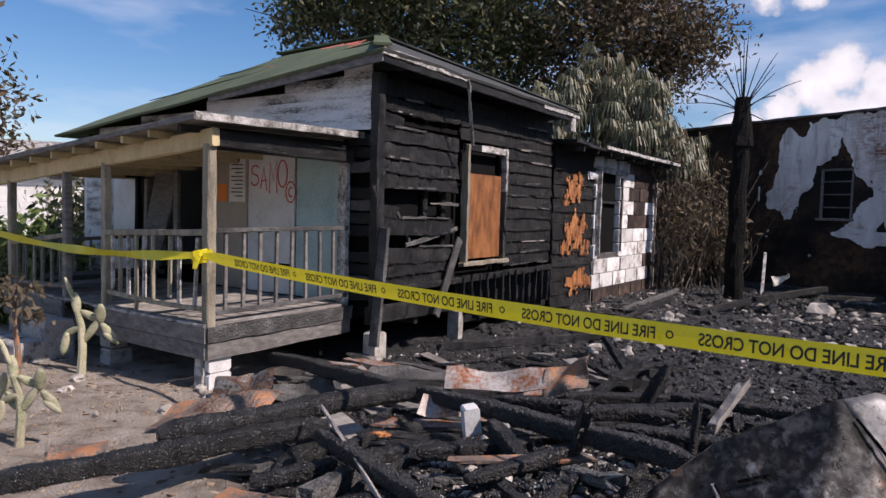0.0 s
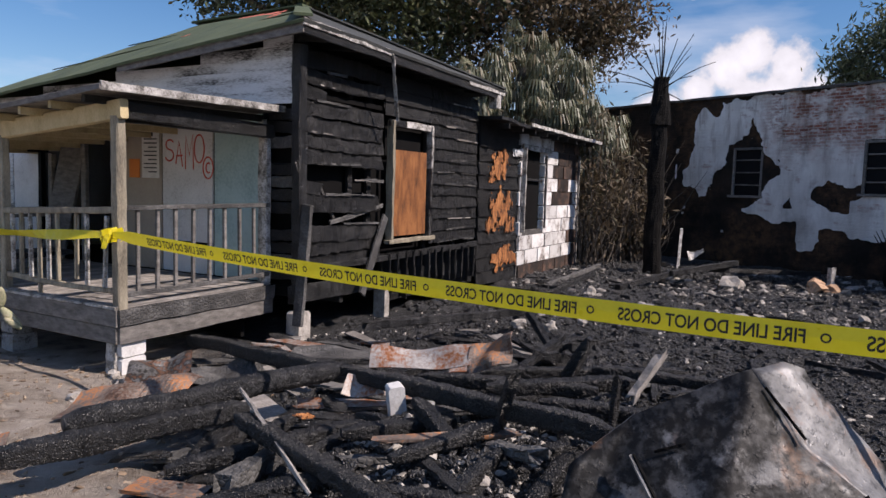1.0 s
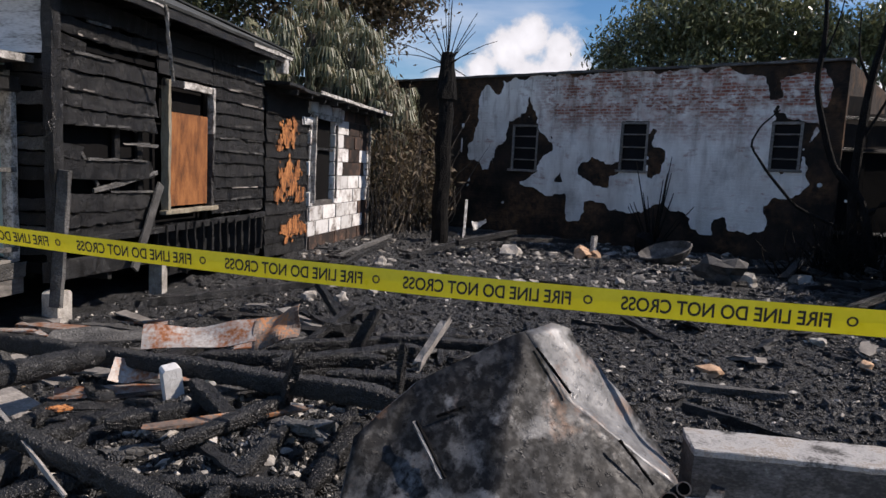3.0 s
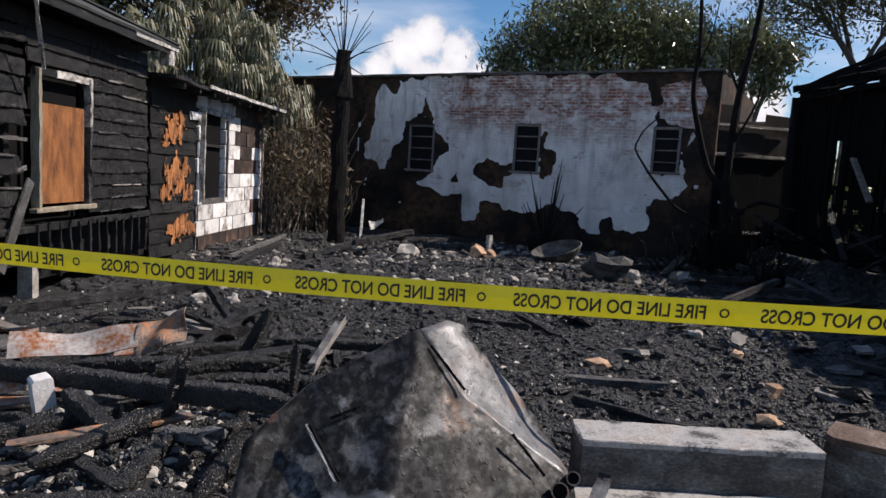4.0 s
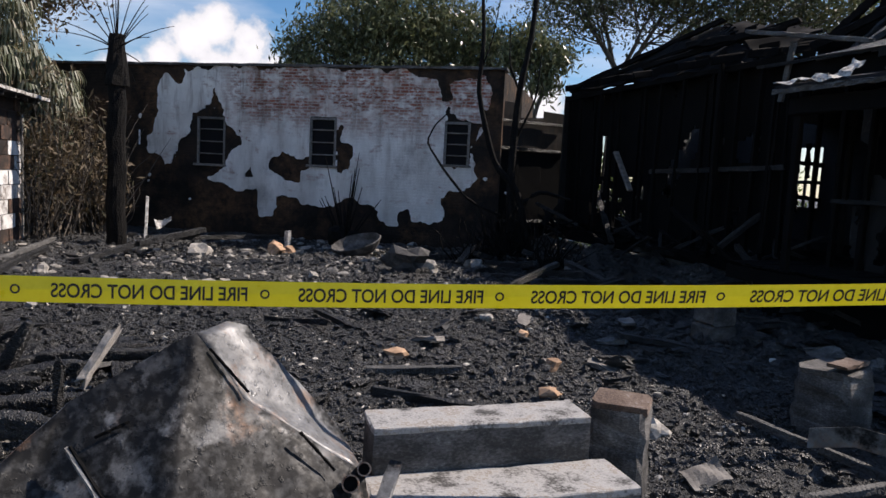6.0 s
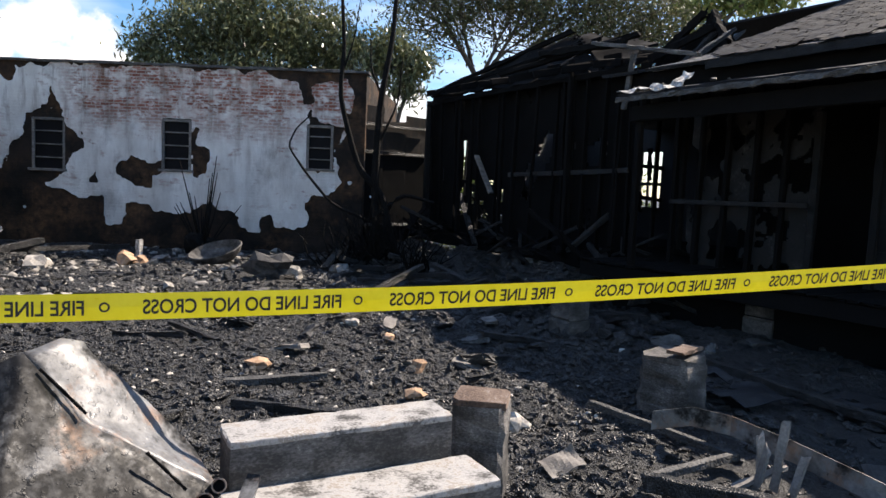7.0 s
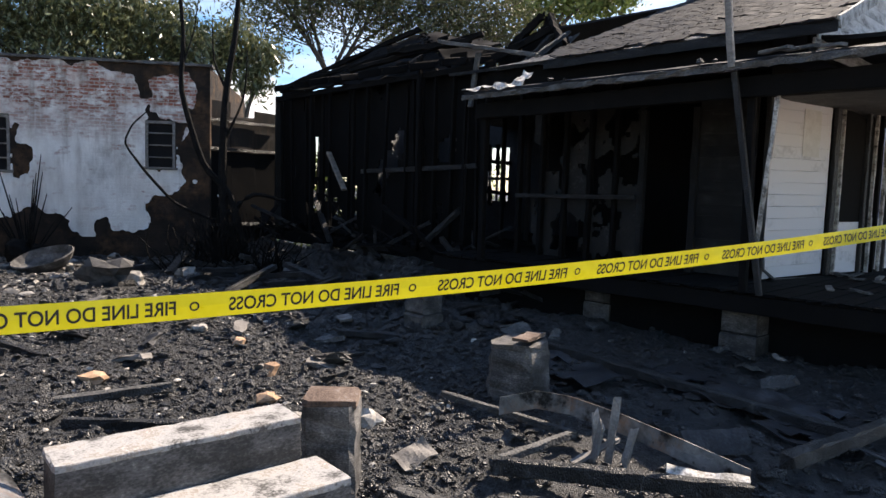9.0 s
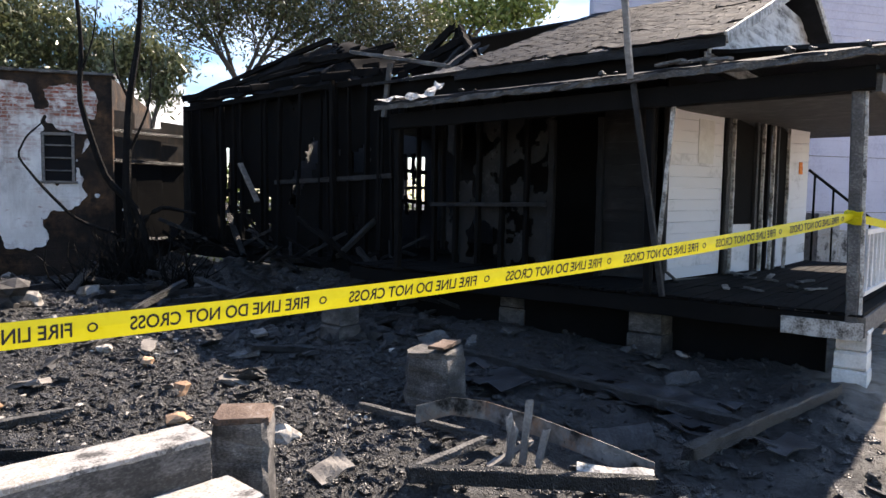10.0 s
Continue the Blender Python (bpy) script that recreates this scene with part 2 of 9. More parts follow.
def see_through(m, share):
    """Lets part of the light pass through a thin film."""
    n, l = m.node_tree.nodes, m.node_tree.links
    b, out = n["Principled BSDF"], n["Material Output"]
    tr = n.new("ShaderNodeBsdfTranslucent")
    l.new(b.inputs["Base Color"].links[0].from_socket, tr.inputs["Color"])
    mx = n.new("ShaderNodeMixShader")
    mx.inputs["Fac"].default_value = share
    l.new(b.outputs[0], mx.inputs[1])
    l.new(tr.outputs[0], mx.inputs[2])
    l.new(mx.outputs[0], out.inputs["Surface"])


see_through(TAPE, 0.35)
BARK = mat("bark", [(0.03, 0.025, 0.02), (0.09, 0.075, 0.06), (0.18, 0.155, 0.13)], 5, 50, (0.8, 0.95), 0.8, stretch=(3, 3, 0.7), vary=0.2)
BARK_BURNT = mat("burnt_bark", [(0.003, 0.003, 0.003), (0.008, 0.0075, 0.007), (0.025, 0.022, 0.019)], 5, 50, (0.8, 0.95), 0.8, stretch=(2, 2, 1), crack=0.6, crack_scale=14, spec=0.15)
DARKGLASS = mat("dark_window", [(0.006, 0.006, 0.007), (0.014, 0.014, 0.016)], 3, 20, (0.5, 0.8), 0.0, spec=0.1)
STONE = mat("pale_rubble", [(0.12, 0.11, 0.1), (0.36, 0.33, 0.29), (0.6, 0.57, 0.52)], 8, 60, (0.8, 0.95), 0.5, vary=0.35)
BUFF = mat("buff_brick", [(0.2, 0.11, 0.06), (0.45, 0.28, 0.17), (0.55, 0.4, 0.28)], 6, 60, (0.8, 0.95), 0.4, vary=0.25)
def casing_material(name, soot_lo, soot_hi, dark, pale):
    """Fire-stripped sheet metal: grey mottling, soot in large clouds, rust in places, blisters."""
    m = bpy.data.materials.new(name)
    m.use_nodes = True
    n, l = m.node_tree.nodes, m.node_tree.links
    b = n["Principled BSDF"]
    tc = n.new("ShaderNodeTexCoord")

    def tex(scale, detail=6, rough=0.6, shift=0.0):
        mp = n.new("ShaderNodeMapping")
        mp.inputs["Location"].default_value = (shift, shift, shift)
        l.new(tc.outputs["Object"], mp.inputs["Vector"])
        t = n.new("ShaderNodeTexNoise")
        t.inputs["Scale"].default_value, t.inputs["Detail"].default_value, t.inputs["Roughness"].default_value = scale, detail, rough
        l.new(mp.outputs[0], t.inputs["Vector"])
        return t.outputs["Fac"]

    def span(src, lo, hi, a=0.0, c=1.0):
        x = n.new("ShaderNodeMapRange")
        x.inputs["From Min"].default_value, x.inputs["From Max"].default_value = lo, hi
        x.inputs["To Min"].default_value, x.inputs["To Max"].default_value = a, c
        l.new(src, x.inputs["Value"])
        return x.outputs[0]

    def mix(fac, a, c):
        x = n.new("ShaderNodeMix")
        x.data_type = "RGBA"
        l.new(fac, x.inputs["Factor"])
        for k, v in (("A", a), ("B", c)):
            if isinstance(v, tuple):
                x.inputs[k].default_value = (*v, 1)
            else:
                l.new(v, x.inputs[k])
        return x.outputs["Result"]

    col = mix(span(tex(7, 8, 0.7), 0.35, 0.65), (dark, dark * 1.02, dark * 1.05), (pale, pale * 1.01, pale * 1.03))
    col = mix(span(tex(3.4, 7, 0.7, 4.0), 0.52, 0.64, 0.0, 0.65), col, (pale * 0.95, pale * 0.52, pale * 0.3))
    col = mix(span(tex(2.6, 8, 0.68, 9.0), 0.52, 0.66, 0.0, 0.5), col, (pale * 0.6, pale * 0.53, pale * 0.46))
    soot = span(tex(3.6, 10, 0.66, 2.0), soot_lo, soot_hi)
    col = mix(soot, col, mix(span(tex(26, 5), 0.45, 0.68), (0.008, 0.008, 0.008), (0.05, 0.05, 0.05)))
    col = mix(span(tex(38, 4, 0.6, 6.0), 0.64, 0.7, 0.0, 0.7), col, (0.02, 0.019, 0.018))
    l.new(col, b.inputs["Base Color"])
    l.new(span(tex(9, 6), 0.3, 0.7, 0.38, 0.75), b.inputs["Roughness"])
    b.inputs["Specular IOR Level"].default_value = 0.3
    b.inputs["Metallic"].default_value = 0.4
    bp = n.new("ShaderNodeBump")
    bp.inputs["Strength"].default_value, bp.inputs["Distance"].default_value = 0.3, 0.01
    ad = n.new("ShaderNodeMath")
    l.new(span(tex(34, 3, 0.5, 1.0), 0.58, 0.75), ad.inputs[0])
    l.new(tex(9, 6), ad.inputs[1])
    l.new(ad.outputs[0], bp.inputs["Height"])
    l.new(bp.outputs[0], b.inputs["Normal"])
    return m


CASING_SOOTED = casing_material("casing_sooted", 0.4, 0.47, 0.032, 0.19)
CASING_BARE = casing_material("casing_bare", 0.53, 0.62, 0.07, 0.25)
BLUE_SHEET = mat("blue_grey_sheet", [(0.005, 0.005, 0.006), (0.02, 0.0205, 0.022), (0.07, 0.072, 0.078)], 5, 50, (0.5, 0.8), 0.6, spec=0.35)


def leafmat(name, colors, rough=0.5):
    m = bpy.data.materials.new(name)
    m.use_nodes = True
    n, l = m.node_tree.nodes, m.node_tree.links
    b = n["Principled BSDF"]
    g = n.new("ShaderNodeNewGeometry")
    ramp = n.new("ShaderNodeValToRGB")
    e = ramp.color_ramp.elements
    while len(e) < len(colors):
        e.new(0.5)
    for k, c in enumerate(colors):
        e[k].position = k / max(1, len(colors) - 1)
        e[k].color = (*c, 1)
    l.new(g.outputs["Random Per Island"], ramp.inputs["Fac"])
    l.new(ramp.outputs[0], b.inputs["Base Color"])
    b.inputs["Roughness"].default_value = rough
    tr = n.new("ShaderNodeBsdfTranslucent")
    l.new(ramp.outputs[0], tr.inputs["Color"])
    mixs = n.new("ShaderNodeMixShader")
    mixs.inputs["Fac"].default_value = 0.25
    l.new(b.outputs[0], mixs.inputs[1])
    l.new(tr.outputs[0], mixs.inputs[2])
    l.new(mixs.outputs[0], n["Material Output"].inputs["Surface"])
    return m


LEAF_OAK = leafmat("oak_leaf", [(0.028, 0.036, 0.014), (0.06, 0.074, 0.028), (0.1, 0.115, 0.045), (0.13, 0.115, 0.055)])
LEAF_DRY = leafmat("dry_leaf", [(0.06, 0.042, 0.022), (0.11, 0.082, 0.045), (0.17, 0.125, 0.078), (0.05, 0.055, 0.025)], 0.7)
LEAF_PALM = leafmat("palm_leaf", [(0.05, 0.06, 0.03), (0.12, 0.135, 0.075), (0.2, 0.205, 0.13), (0.22, 0.17, 0.1)])
LEAF_MANGO = leafmat("mango_leaf", [(0.05, 0.062, 0.024), (0.12, 0.138, 0.06), (0.26, 0.27, 0.14)], 0.32)
LEAF_BRIGHT = leafmat("bright_leaf", [(0.08, 0.12, 0.03), (0.14, 0.2, 0.05), (0.22, 0.26, 0.08)])
CACTUS = mat("cactus", [(0.1, 0.1, 0.05), (0.24, 0.25, 0.14), (0.42, 0.38, 0.26), (0.2, 0.13, 0.08)], 5, 60, (0.5, 0.75), 0.5, vary=0.25)


# ---------------------------------------------------------------- builders
def part(name, bm, material, parent, label="", smooth=False):
    me = bpy.data.meshes.new(name)
    bm.to_mesh(me)
    bm.free()
    me.materials.append(material)
    if smooth:
        me.polygons.foreach_set("use_smooth", [True] * len(me.polygons))
    ob = new(name, me)
    ob.parent = parent
    if label:
        ob["label"] = label
    return ob


def mesh_part(name, me, parent, m=None, label=""):
    ob = new(name, me)
    ob.parent = parent
    if m is not None:
        ob.matrix_basis = m
    if label:
        ob["label"] = label
    return ob


def thing(name, m, label, category, group="", kind=""):
    ob = new(name)
    ob.empty_display_size = 0.1
    ob.matrix_basis = m
    return tagged(ob, label, category, group, kind)


def solo(name, bm, material, m, label, category, group="", kind="", smooth=False):
    me = bpy.data.meshes.new(name)
    bm.to_mesh(me)
    bm.free()
    me.materials.append(material)
    if smooth:
        me.polygons.foreach_set("use_smooth", [True] * len(me.polygons))
    ob = new(name, me)
    ob.matrix_basis = m
    return tagged(ob, label, category, group, kind)


def pydata(name, verts, faces, material):
    me = bpy.data.meshes.new(name)
    me.from_pydata(verts, [], faces)
    me.materials.append(material)
    return me


def plank(bm, p0, p1, w, h, up=None, segs=5, rough=0.004, taper=(1, 1), chamfer=0.12, bow=0.0, ragged=0.0):
    """A board or beam swept from p0 to p1, with chamfered edges, uneven sides and, if asked, ragged ends."""
    p0, p1 = Vector(p0), Vector(p1)
    d = (p1 - p0).normalized()
    ref = Vector(up) if up is not None else (Z3 if abs(d.z) < 0.95 else Vector((1, 0, 0)))
    side = d.cross(ref).normalized()
    top = side.cross(d).normalized()
    c = chamfer * min(w, h)
    prof = [(-w / 2 + c, -h / 2), (w / 2 - c, -h / 2), (w / 2, -h / 2 + c), (w / 2, h / 2 - c), (w / 2 - c, h / 2), (-w / 2 + c, h / 2), (-w / 2, h / 2 - c), (-w / 2, -h / 2 + c)]
    rings = []
    for k in range(segs + 1):
        f = k / segs
        s = taper[0] + (taper[1] - taper[0]) * f
        cen = p0.lerp(p1, f) + top * bow * 4 * f * (1 - f)
        ring = []
        for a, b in prof:
            q = cen + side * a * s + top * b * s
            if rough:
                q += Vector((random.uniform(-1, 1), random.uniform(-1, 1), random.uniform(-1, 1))) * rough
            if ragged and k in (0, segs):
                q += d * random.uniform(-ragged, ragged)
            ring.append(bm.verts.new(q))
        rings.append(ring)
    for r0, r1 in zip(rings, rings[1:]):
        for k in range(8):
            bm.faces.new((r0[k], r0[(k + 1) % 8], r1[(k + 1) % 8], r1[k]))
    bm.faces.new(rings[0][::-1])
    bm.faces.new(rings[-1])
    return bm


def box(bm, lo, hi, c=0.006):
    """A box with slightly rounded edges."""
    lo, hi = Vector(lo), Vector(hi)
    y0, y1 = (lo.y, hi.y)
    cx, cz = (lo.x + hi.x) / 2, (lo.z + hi.z) / 2
    return plank(bm, (cx, y0, cz), (cx, y1, cz), hi.x - lo.x, hi.z - lo.z, up=(0, 0, 1), segs=1, rough=0, chamfer=min(0.4, c / max(0.001, min(hi.x - lo.x, hi.z - lo.z))))


def newbm():
    return bmesh.new()


def rock(bm, c, r, flat=0.7, jag=0.35):
    """An irregular lump."""
    base = len(bm.verts)
    geo = bmesh.ops.create_icosphere(bm, subdivisions=2 if r > 0.04 else 1, radius=1.0)
    off = Vector((random.uniform(0, 50), random.uniform(0, 50), random.uniform(0, 50)))
    sx, sy = random.uniform(0.7, 1.3), random.uniform(0.7, 1.3)
    for v in geo["verts"]:
        k = 1 + jag * noise.noise(v.co * 1.3 + off) * 2
        v.co = Vector(c) + Vector((v.co.x * sx * r * k, v.co.y * sy * r * k, v.co.z * flat * r * k))
    return base


def grid_sheet(bm, corner, du, dv, nu, nv, amp=0.0, freq=3.0, keep=None, seed=0.0):
    """A crumpled sheet spanned by du and dv; keep(u, v) may leave faces out."""
    corner, du, dv = Vector(corner), Vector(du), Vector(dv)
    n = du.cross(dv).normalized()
    vs = {}
    for i in range(nu + 1):
        for j in range(nv + 1):
            p = corner + du * (i / nu) + dv * (j / nv)
            vs[i, j] = bm.verts.new(p + n * amp * noise.noise(p * freq + Vector((seed, seed, seed))))
    for i in range(nu):
        for j in range(nv):
            if keep is None or keep((i + 0.5) / nu, (j + 0.5) / nv):
                bm.faces.new((vs[i, j], vs[i + 1, j], vs[i + 1, j + 1], vs[i, j + 1]))
    loose = [v for v in bm.verts if not v.link_faces]
    for v in loose:
        bm.verts.remove(v)
    return bm


def thicken(ob, t):
    s = ob.modifiers.new("thickness", "SOLIDIFY")
    s.thickness = t
    s.offset = 0
    return ob


def bar(name, p0, p1, w, h, material, parent, label="", **kw):
    return part(name, plank(newbm(), p0, p1, w, h, **kw), material, parent, label)


def block(name, lo, hi, material, parent, label="", c=0.006):
    return part(name, box(newbm(), lo, hi, c), material, parent, label)


I4 = Matrix.Identity(4)

# ---------------------------------------------------------------- ground
def bump_at(x, y, cx, cy, r, h):
    return h * math.exp(-((x - cx) ** 2 + (y - cy) ** 2) / (r * r))


def ground_z(x, y):
    z = 0.10 * noise.noise(Vector((x * 0.35, y * 0.35, 1.7)))
    z += bump_at(x, y, 0.9, 3.7, 1.35, 0.33) + bump_at(x, y, 6.5, 5.5, 3.0, 0.06)
    q, s = (x - 7.4) * 0.874 - (y + 2.75) * 0.486, (x - 7.4) * 0.486 + (y + 2.75) * 0.874
    heap = max(0.0, min(1.0, (s - 6.6) / 1.2)) * max(0.0, min(1.0, (15.5 - s) / 1.5))
    z += heap * 0.5 * math.exp(-((q - 0.75) / 0.85) ** 2) * (0.75 + 0.6 * noise.noise(Vector((x * 1.4, y * 1.4, 6.1))))
    lot = 1.0 if x > -0.8 else max(0.0, 1 + (x + 0.8) * 1.2)
    far = max(0.0, 1 - max(0.0, math.hypot(x - 6, y - 7) - 14) / 6)
    z += (0.025 + 0.05 * lot) * far * noise.noise(Vector((x * 1.9, y * 1.9, 4.2)))
    z += (0.012 + 0.024 * lot) * far * noise.noise(Vector((x * 5.5, y * 5.5, 9.2))) + (0.006 + 0.016 * lot) * far * noise.noise(Vector((x * 12, y * 12, 2.2))) + 0.016 * lot * far * noise.noise(Vector((x * 23, y * 23, 5.2)))
    return z


def axis(lo, hi, step, out):
    core = list(np.arange(lo, hi + 1e-6, step))
    grow, g = [], step
    while sum(grow) < out:
        g *= 1.35
        grow.append(g)
    c = np.cumsum(grow)
    return [lo - v for v in c[::-1]] + core + [hi + v for v in c]


def ground_material():
    m = bpy.data.materials.new("burnt_ground")
    m.use_nodes = True
    n, l = m.node_tree.nodes, m.node_tree.links
    b = n["Principled BSDF"]
    tc = n.new("ShaderNodeTexCoord")

    def tex(scale, detail=6, rough=0.6):
        t = n.new("ShaderNodeTexNoise")
        t.inputs["Scale"].default_value, t.inputs["Detail"].default_value, t.inputs["Roughness"].default_value = scale, detail, rough
        l.new(tc.outputs["Object"], t.inputs["Vector"])
        return t.outputs["Fac"]

    def ramp(src, stops):
        r = n.new("ShaderNodeValToRGB")
        e = r.color_ramp.elements
        while len(e) < len(stops):
            e.new(0.5)
        for k, (p, c) in enumerate(stops):
            e[k].position, e[k].color = p, (*c, 1)
        l.new(src, r.inputs["Fac"])
        return r.outputs["Color"]

    def mix(fac, a, c):
        x = n.new("ShaderNodeMix")
        x.data_type = "RGBA"
        l.new(fac, x.inputs["Factor"])
        l.new(a, x.inputs["A"])
        l.new(c, x.inputs["B"])
        return x.outputs["Result"]

    def math2(op, a, c):
        x = n.new("ShaderNodeMath")
        x.operation = op
        for k, v in enumerate((a, c)):
            if isinstance(v, (int, float)):
                x.inputs[k].default_value = v
            else:
                l.new(v, x.inputs[k])
        return x.outputs[0]

    def smooth(src, lo, hi):
        x = n.new("ShaderNodeMapRange")
        x.inputs["From Min"].default_value, x.inputs["From Max"].default_value = lo, hi
        l.new(src, x.inputs["Value"])
        return x.outputs[0]

    ash = ramp(tex(7.0, 8, 0.7), [(0.3, (0.012, 0.0122, 0.0124)), (0.45, (0.034, 0.0345, 0.035)), (0.57, (0.08, 0.081, 0.082)), (0.7, (0.2, 0.2, 0.2))])
    grey = ramp(tex(3.0, 7, 0.65), [(0.3, (0.02, 0.0195, 0.019)), (0.55, (0.085, 0.085, 0.084)), (0.75, (0.24, 0.235, 0.23))])
    sand = ramp(tex(4.0, 8, 0.65), [(0.3, (0.17, 0.13, 0.095)), (0.47, (0.47, 0.395, 0.32)), (0.7, (0.66, 0.59, 0.51))])
    fine_ash = ramp(tex(48, 6, 0.75), [(0.36, (0.006, 0.006, 0.006)), (0.5, (0.035, 0.035, 0.035)), (0.62, (0.12, 0.12, 0.12)), (0.72, (0.3, 0.295, 0.29))])
    ash = mix(smooth(tex(11, 5), 0.35, 0.6), ash, fine_ash)
    ash2 = mix(smooth(tex(0.55, 4), 0.53, 0.68), ash, grey)
    sep = n.new("ShaderNodeSeparateXYZ")
    l.new(tc.outputs["Object"], sep.inputs[0])
    wob = math2("MULTIPLY", math2("SUBTRACT", tex(0.9, 6, 0.65), 0.5), 3.2)
    left = math2("ADD", math2("ADD", math2("MULTIPLY", sep.outputs["X"], -1.0), math2("MULTIPLY", sep.outputs["Y"], -0.12)), wob)
    right = math2("ADD", math2("MULTIPLY", sep.outputs["Y"], -1.0), math2("MULTIPLY", wob, 0.35))
    f1 = smooth(left, 0.15, 0.9)
    f2 = smooth(right, 2.3, 2.9)
    col = mix(math2("MAXIMUM", f1, f2), ash2, sand)
    l.new(col, b.inputs["Base Color"])
    rg = n.new("ShaderNodeMapRange")
    rg.inputs["To Min"].default_value, rg.inputs["To Max"].default_value = 0.55, 0.9
    l.new(math2("MAXIMUM", f1, f2), rg.inputs["Value"])
    l.new(rg.outputs[0], b.inputs["Roughness"])
    b.inputs["Specular IOR Level"].default_value = 0.5
    bp = n.new("ShaderNodeBump")
    bp.inputs["Strength"].default_value, bp.inputs["Distance"].default_value = 1.0, 0.07
    l.new(math2("ADD", tex(16, 8, 0.7), tex(75, 5, 0.7)), bp.inputs["Height"])
    l.new(bp.outputs[0], b.inputs["Normal"])
    return m


GROUND = ground_material()


def build_ground():
    xs, ys = axis(-5.5, 12.5, 0.05, 600), axis(-3.2, 15.5, 0.05, 600)
    verts = [(x, y, ground_z(x, y)) for y in ys for x in xs]
    nx = len(xs)
    faces = [(j * nx + i, j * nx + i + 1, (j + 1) * nx + i + 1, (j + 1) * nx + i) for j in range(len(ys) - 1) for i in range(nx - 1)]
    me = pydata("ground", verts, faces, GROUND)
    me.polygons.foreach_set("use_smooth", [True] * len(me.polygons))
    tagged(new("ground", me), "burnt black lot of ash and char with sandy soil beside it", "ground", kind="structure")


build_ground()

# ---------------------------------------------------------------- the left house
ML = Matrix(((0.6, -0.8, 0, -0.45), (0.8, 0.6, 0, 8.0), (0, 0, 1, 0), (0, 0, 0, 1)))  # x: to the rear, y: along the front


def hl(x, y, z):
    return ML @ Vector((x, y, z))


house = thing("wooden_house", ML, "small fire-charred wooden house with green hip roof and front porch", "house")
HW, HD, FLOOR = 6.2, 4.6, 0.62


def house_shell():
    # floor, rear and far walls; black sheets inside stand in for the rooms' shade
    block("floor_deck", (0.06, 0.06, 0.48), (HD - 0.06, HW - 0.06, 0.6), SOOT_SHADE, house)
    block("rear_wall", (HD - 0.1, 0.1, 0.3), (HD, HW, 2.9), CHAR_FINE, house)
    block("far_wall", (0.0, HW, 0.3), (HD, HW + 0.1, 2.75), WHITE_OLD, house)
    block("inner_partition", (0.1, 2.4, 0.6), (HD - 0.1, 2.46, 3.0), SOOT_SHADE, house)
    block("inner_ceiling", (0.02, 0.04, 2.78), (HD, HW, 2.84), SOOT_SHADE, house)
    block("side_lining", (0.2, 0.16, 0.62), (HD - 0.12, 0.19, 3.2), SOOT_SHADE, house)
    for x in (0.9, 1.85, 3.0, 3.9):
        bar("floor_joist", (x, 0.05, 0.4), (x, HW - 0.1, 0.4), 0.06, 0.17, CHAR_FINE, house)
    bar("sill_beam", (-0.05, 0.04, 0.52), (HD, 0.04, 0.5), 0.1, 0.2, CHAR, house, segs=14, rough=0.008)


house_shell()


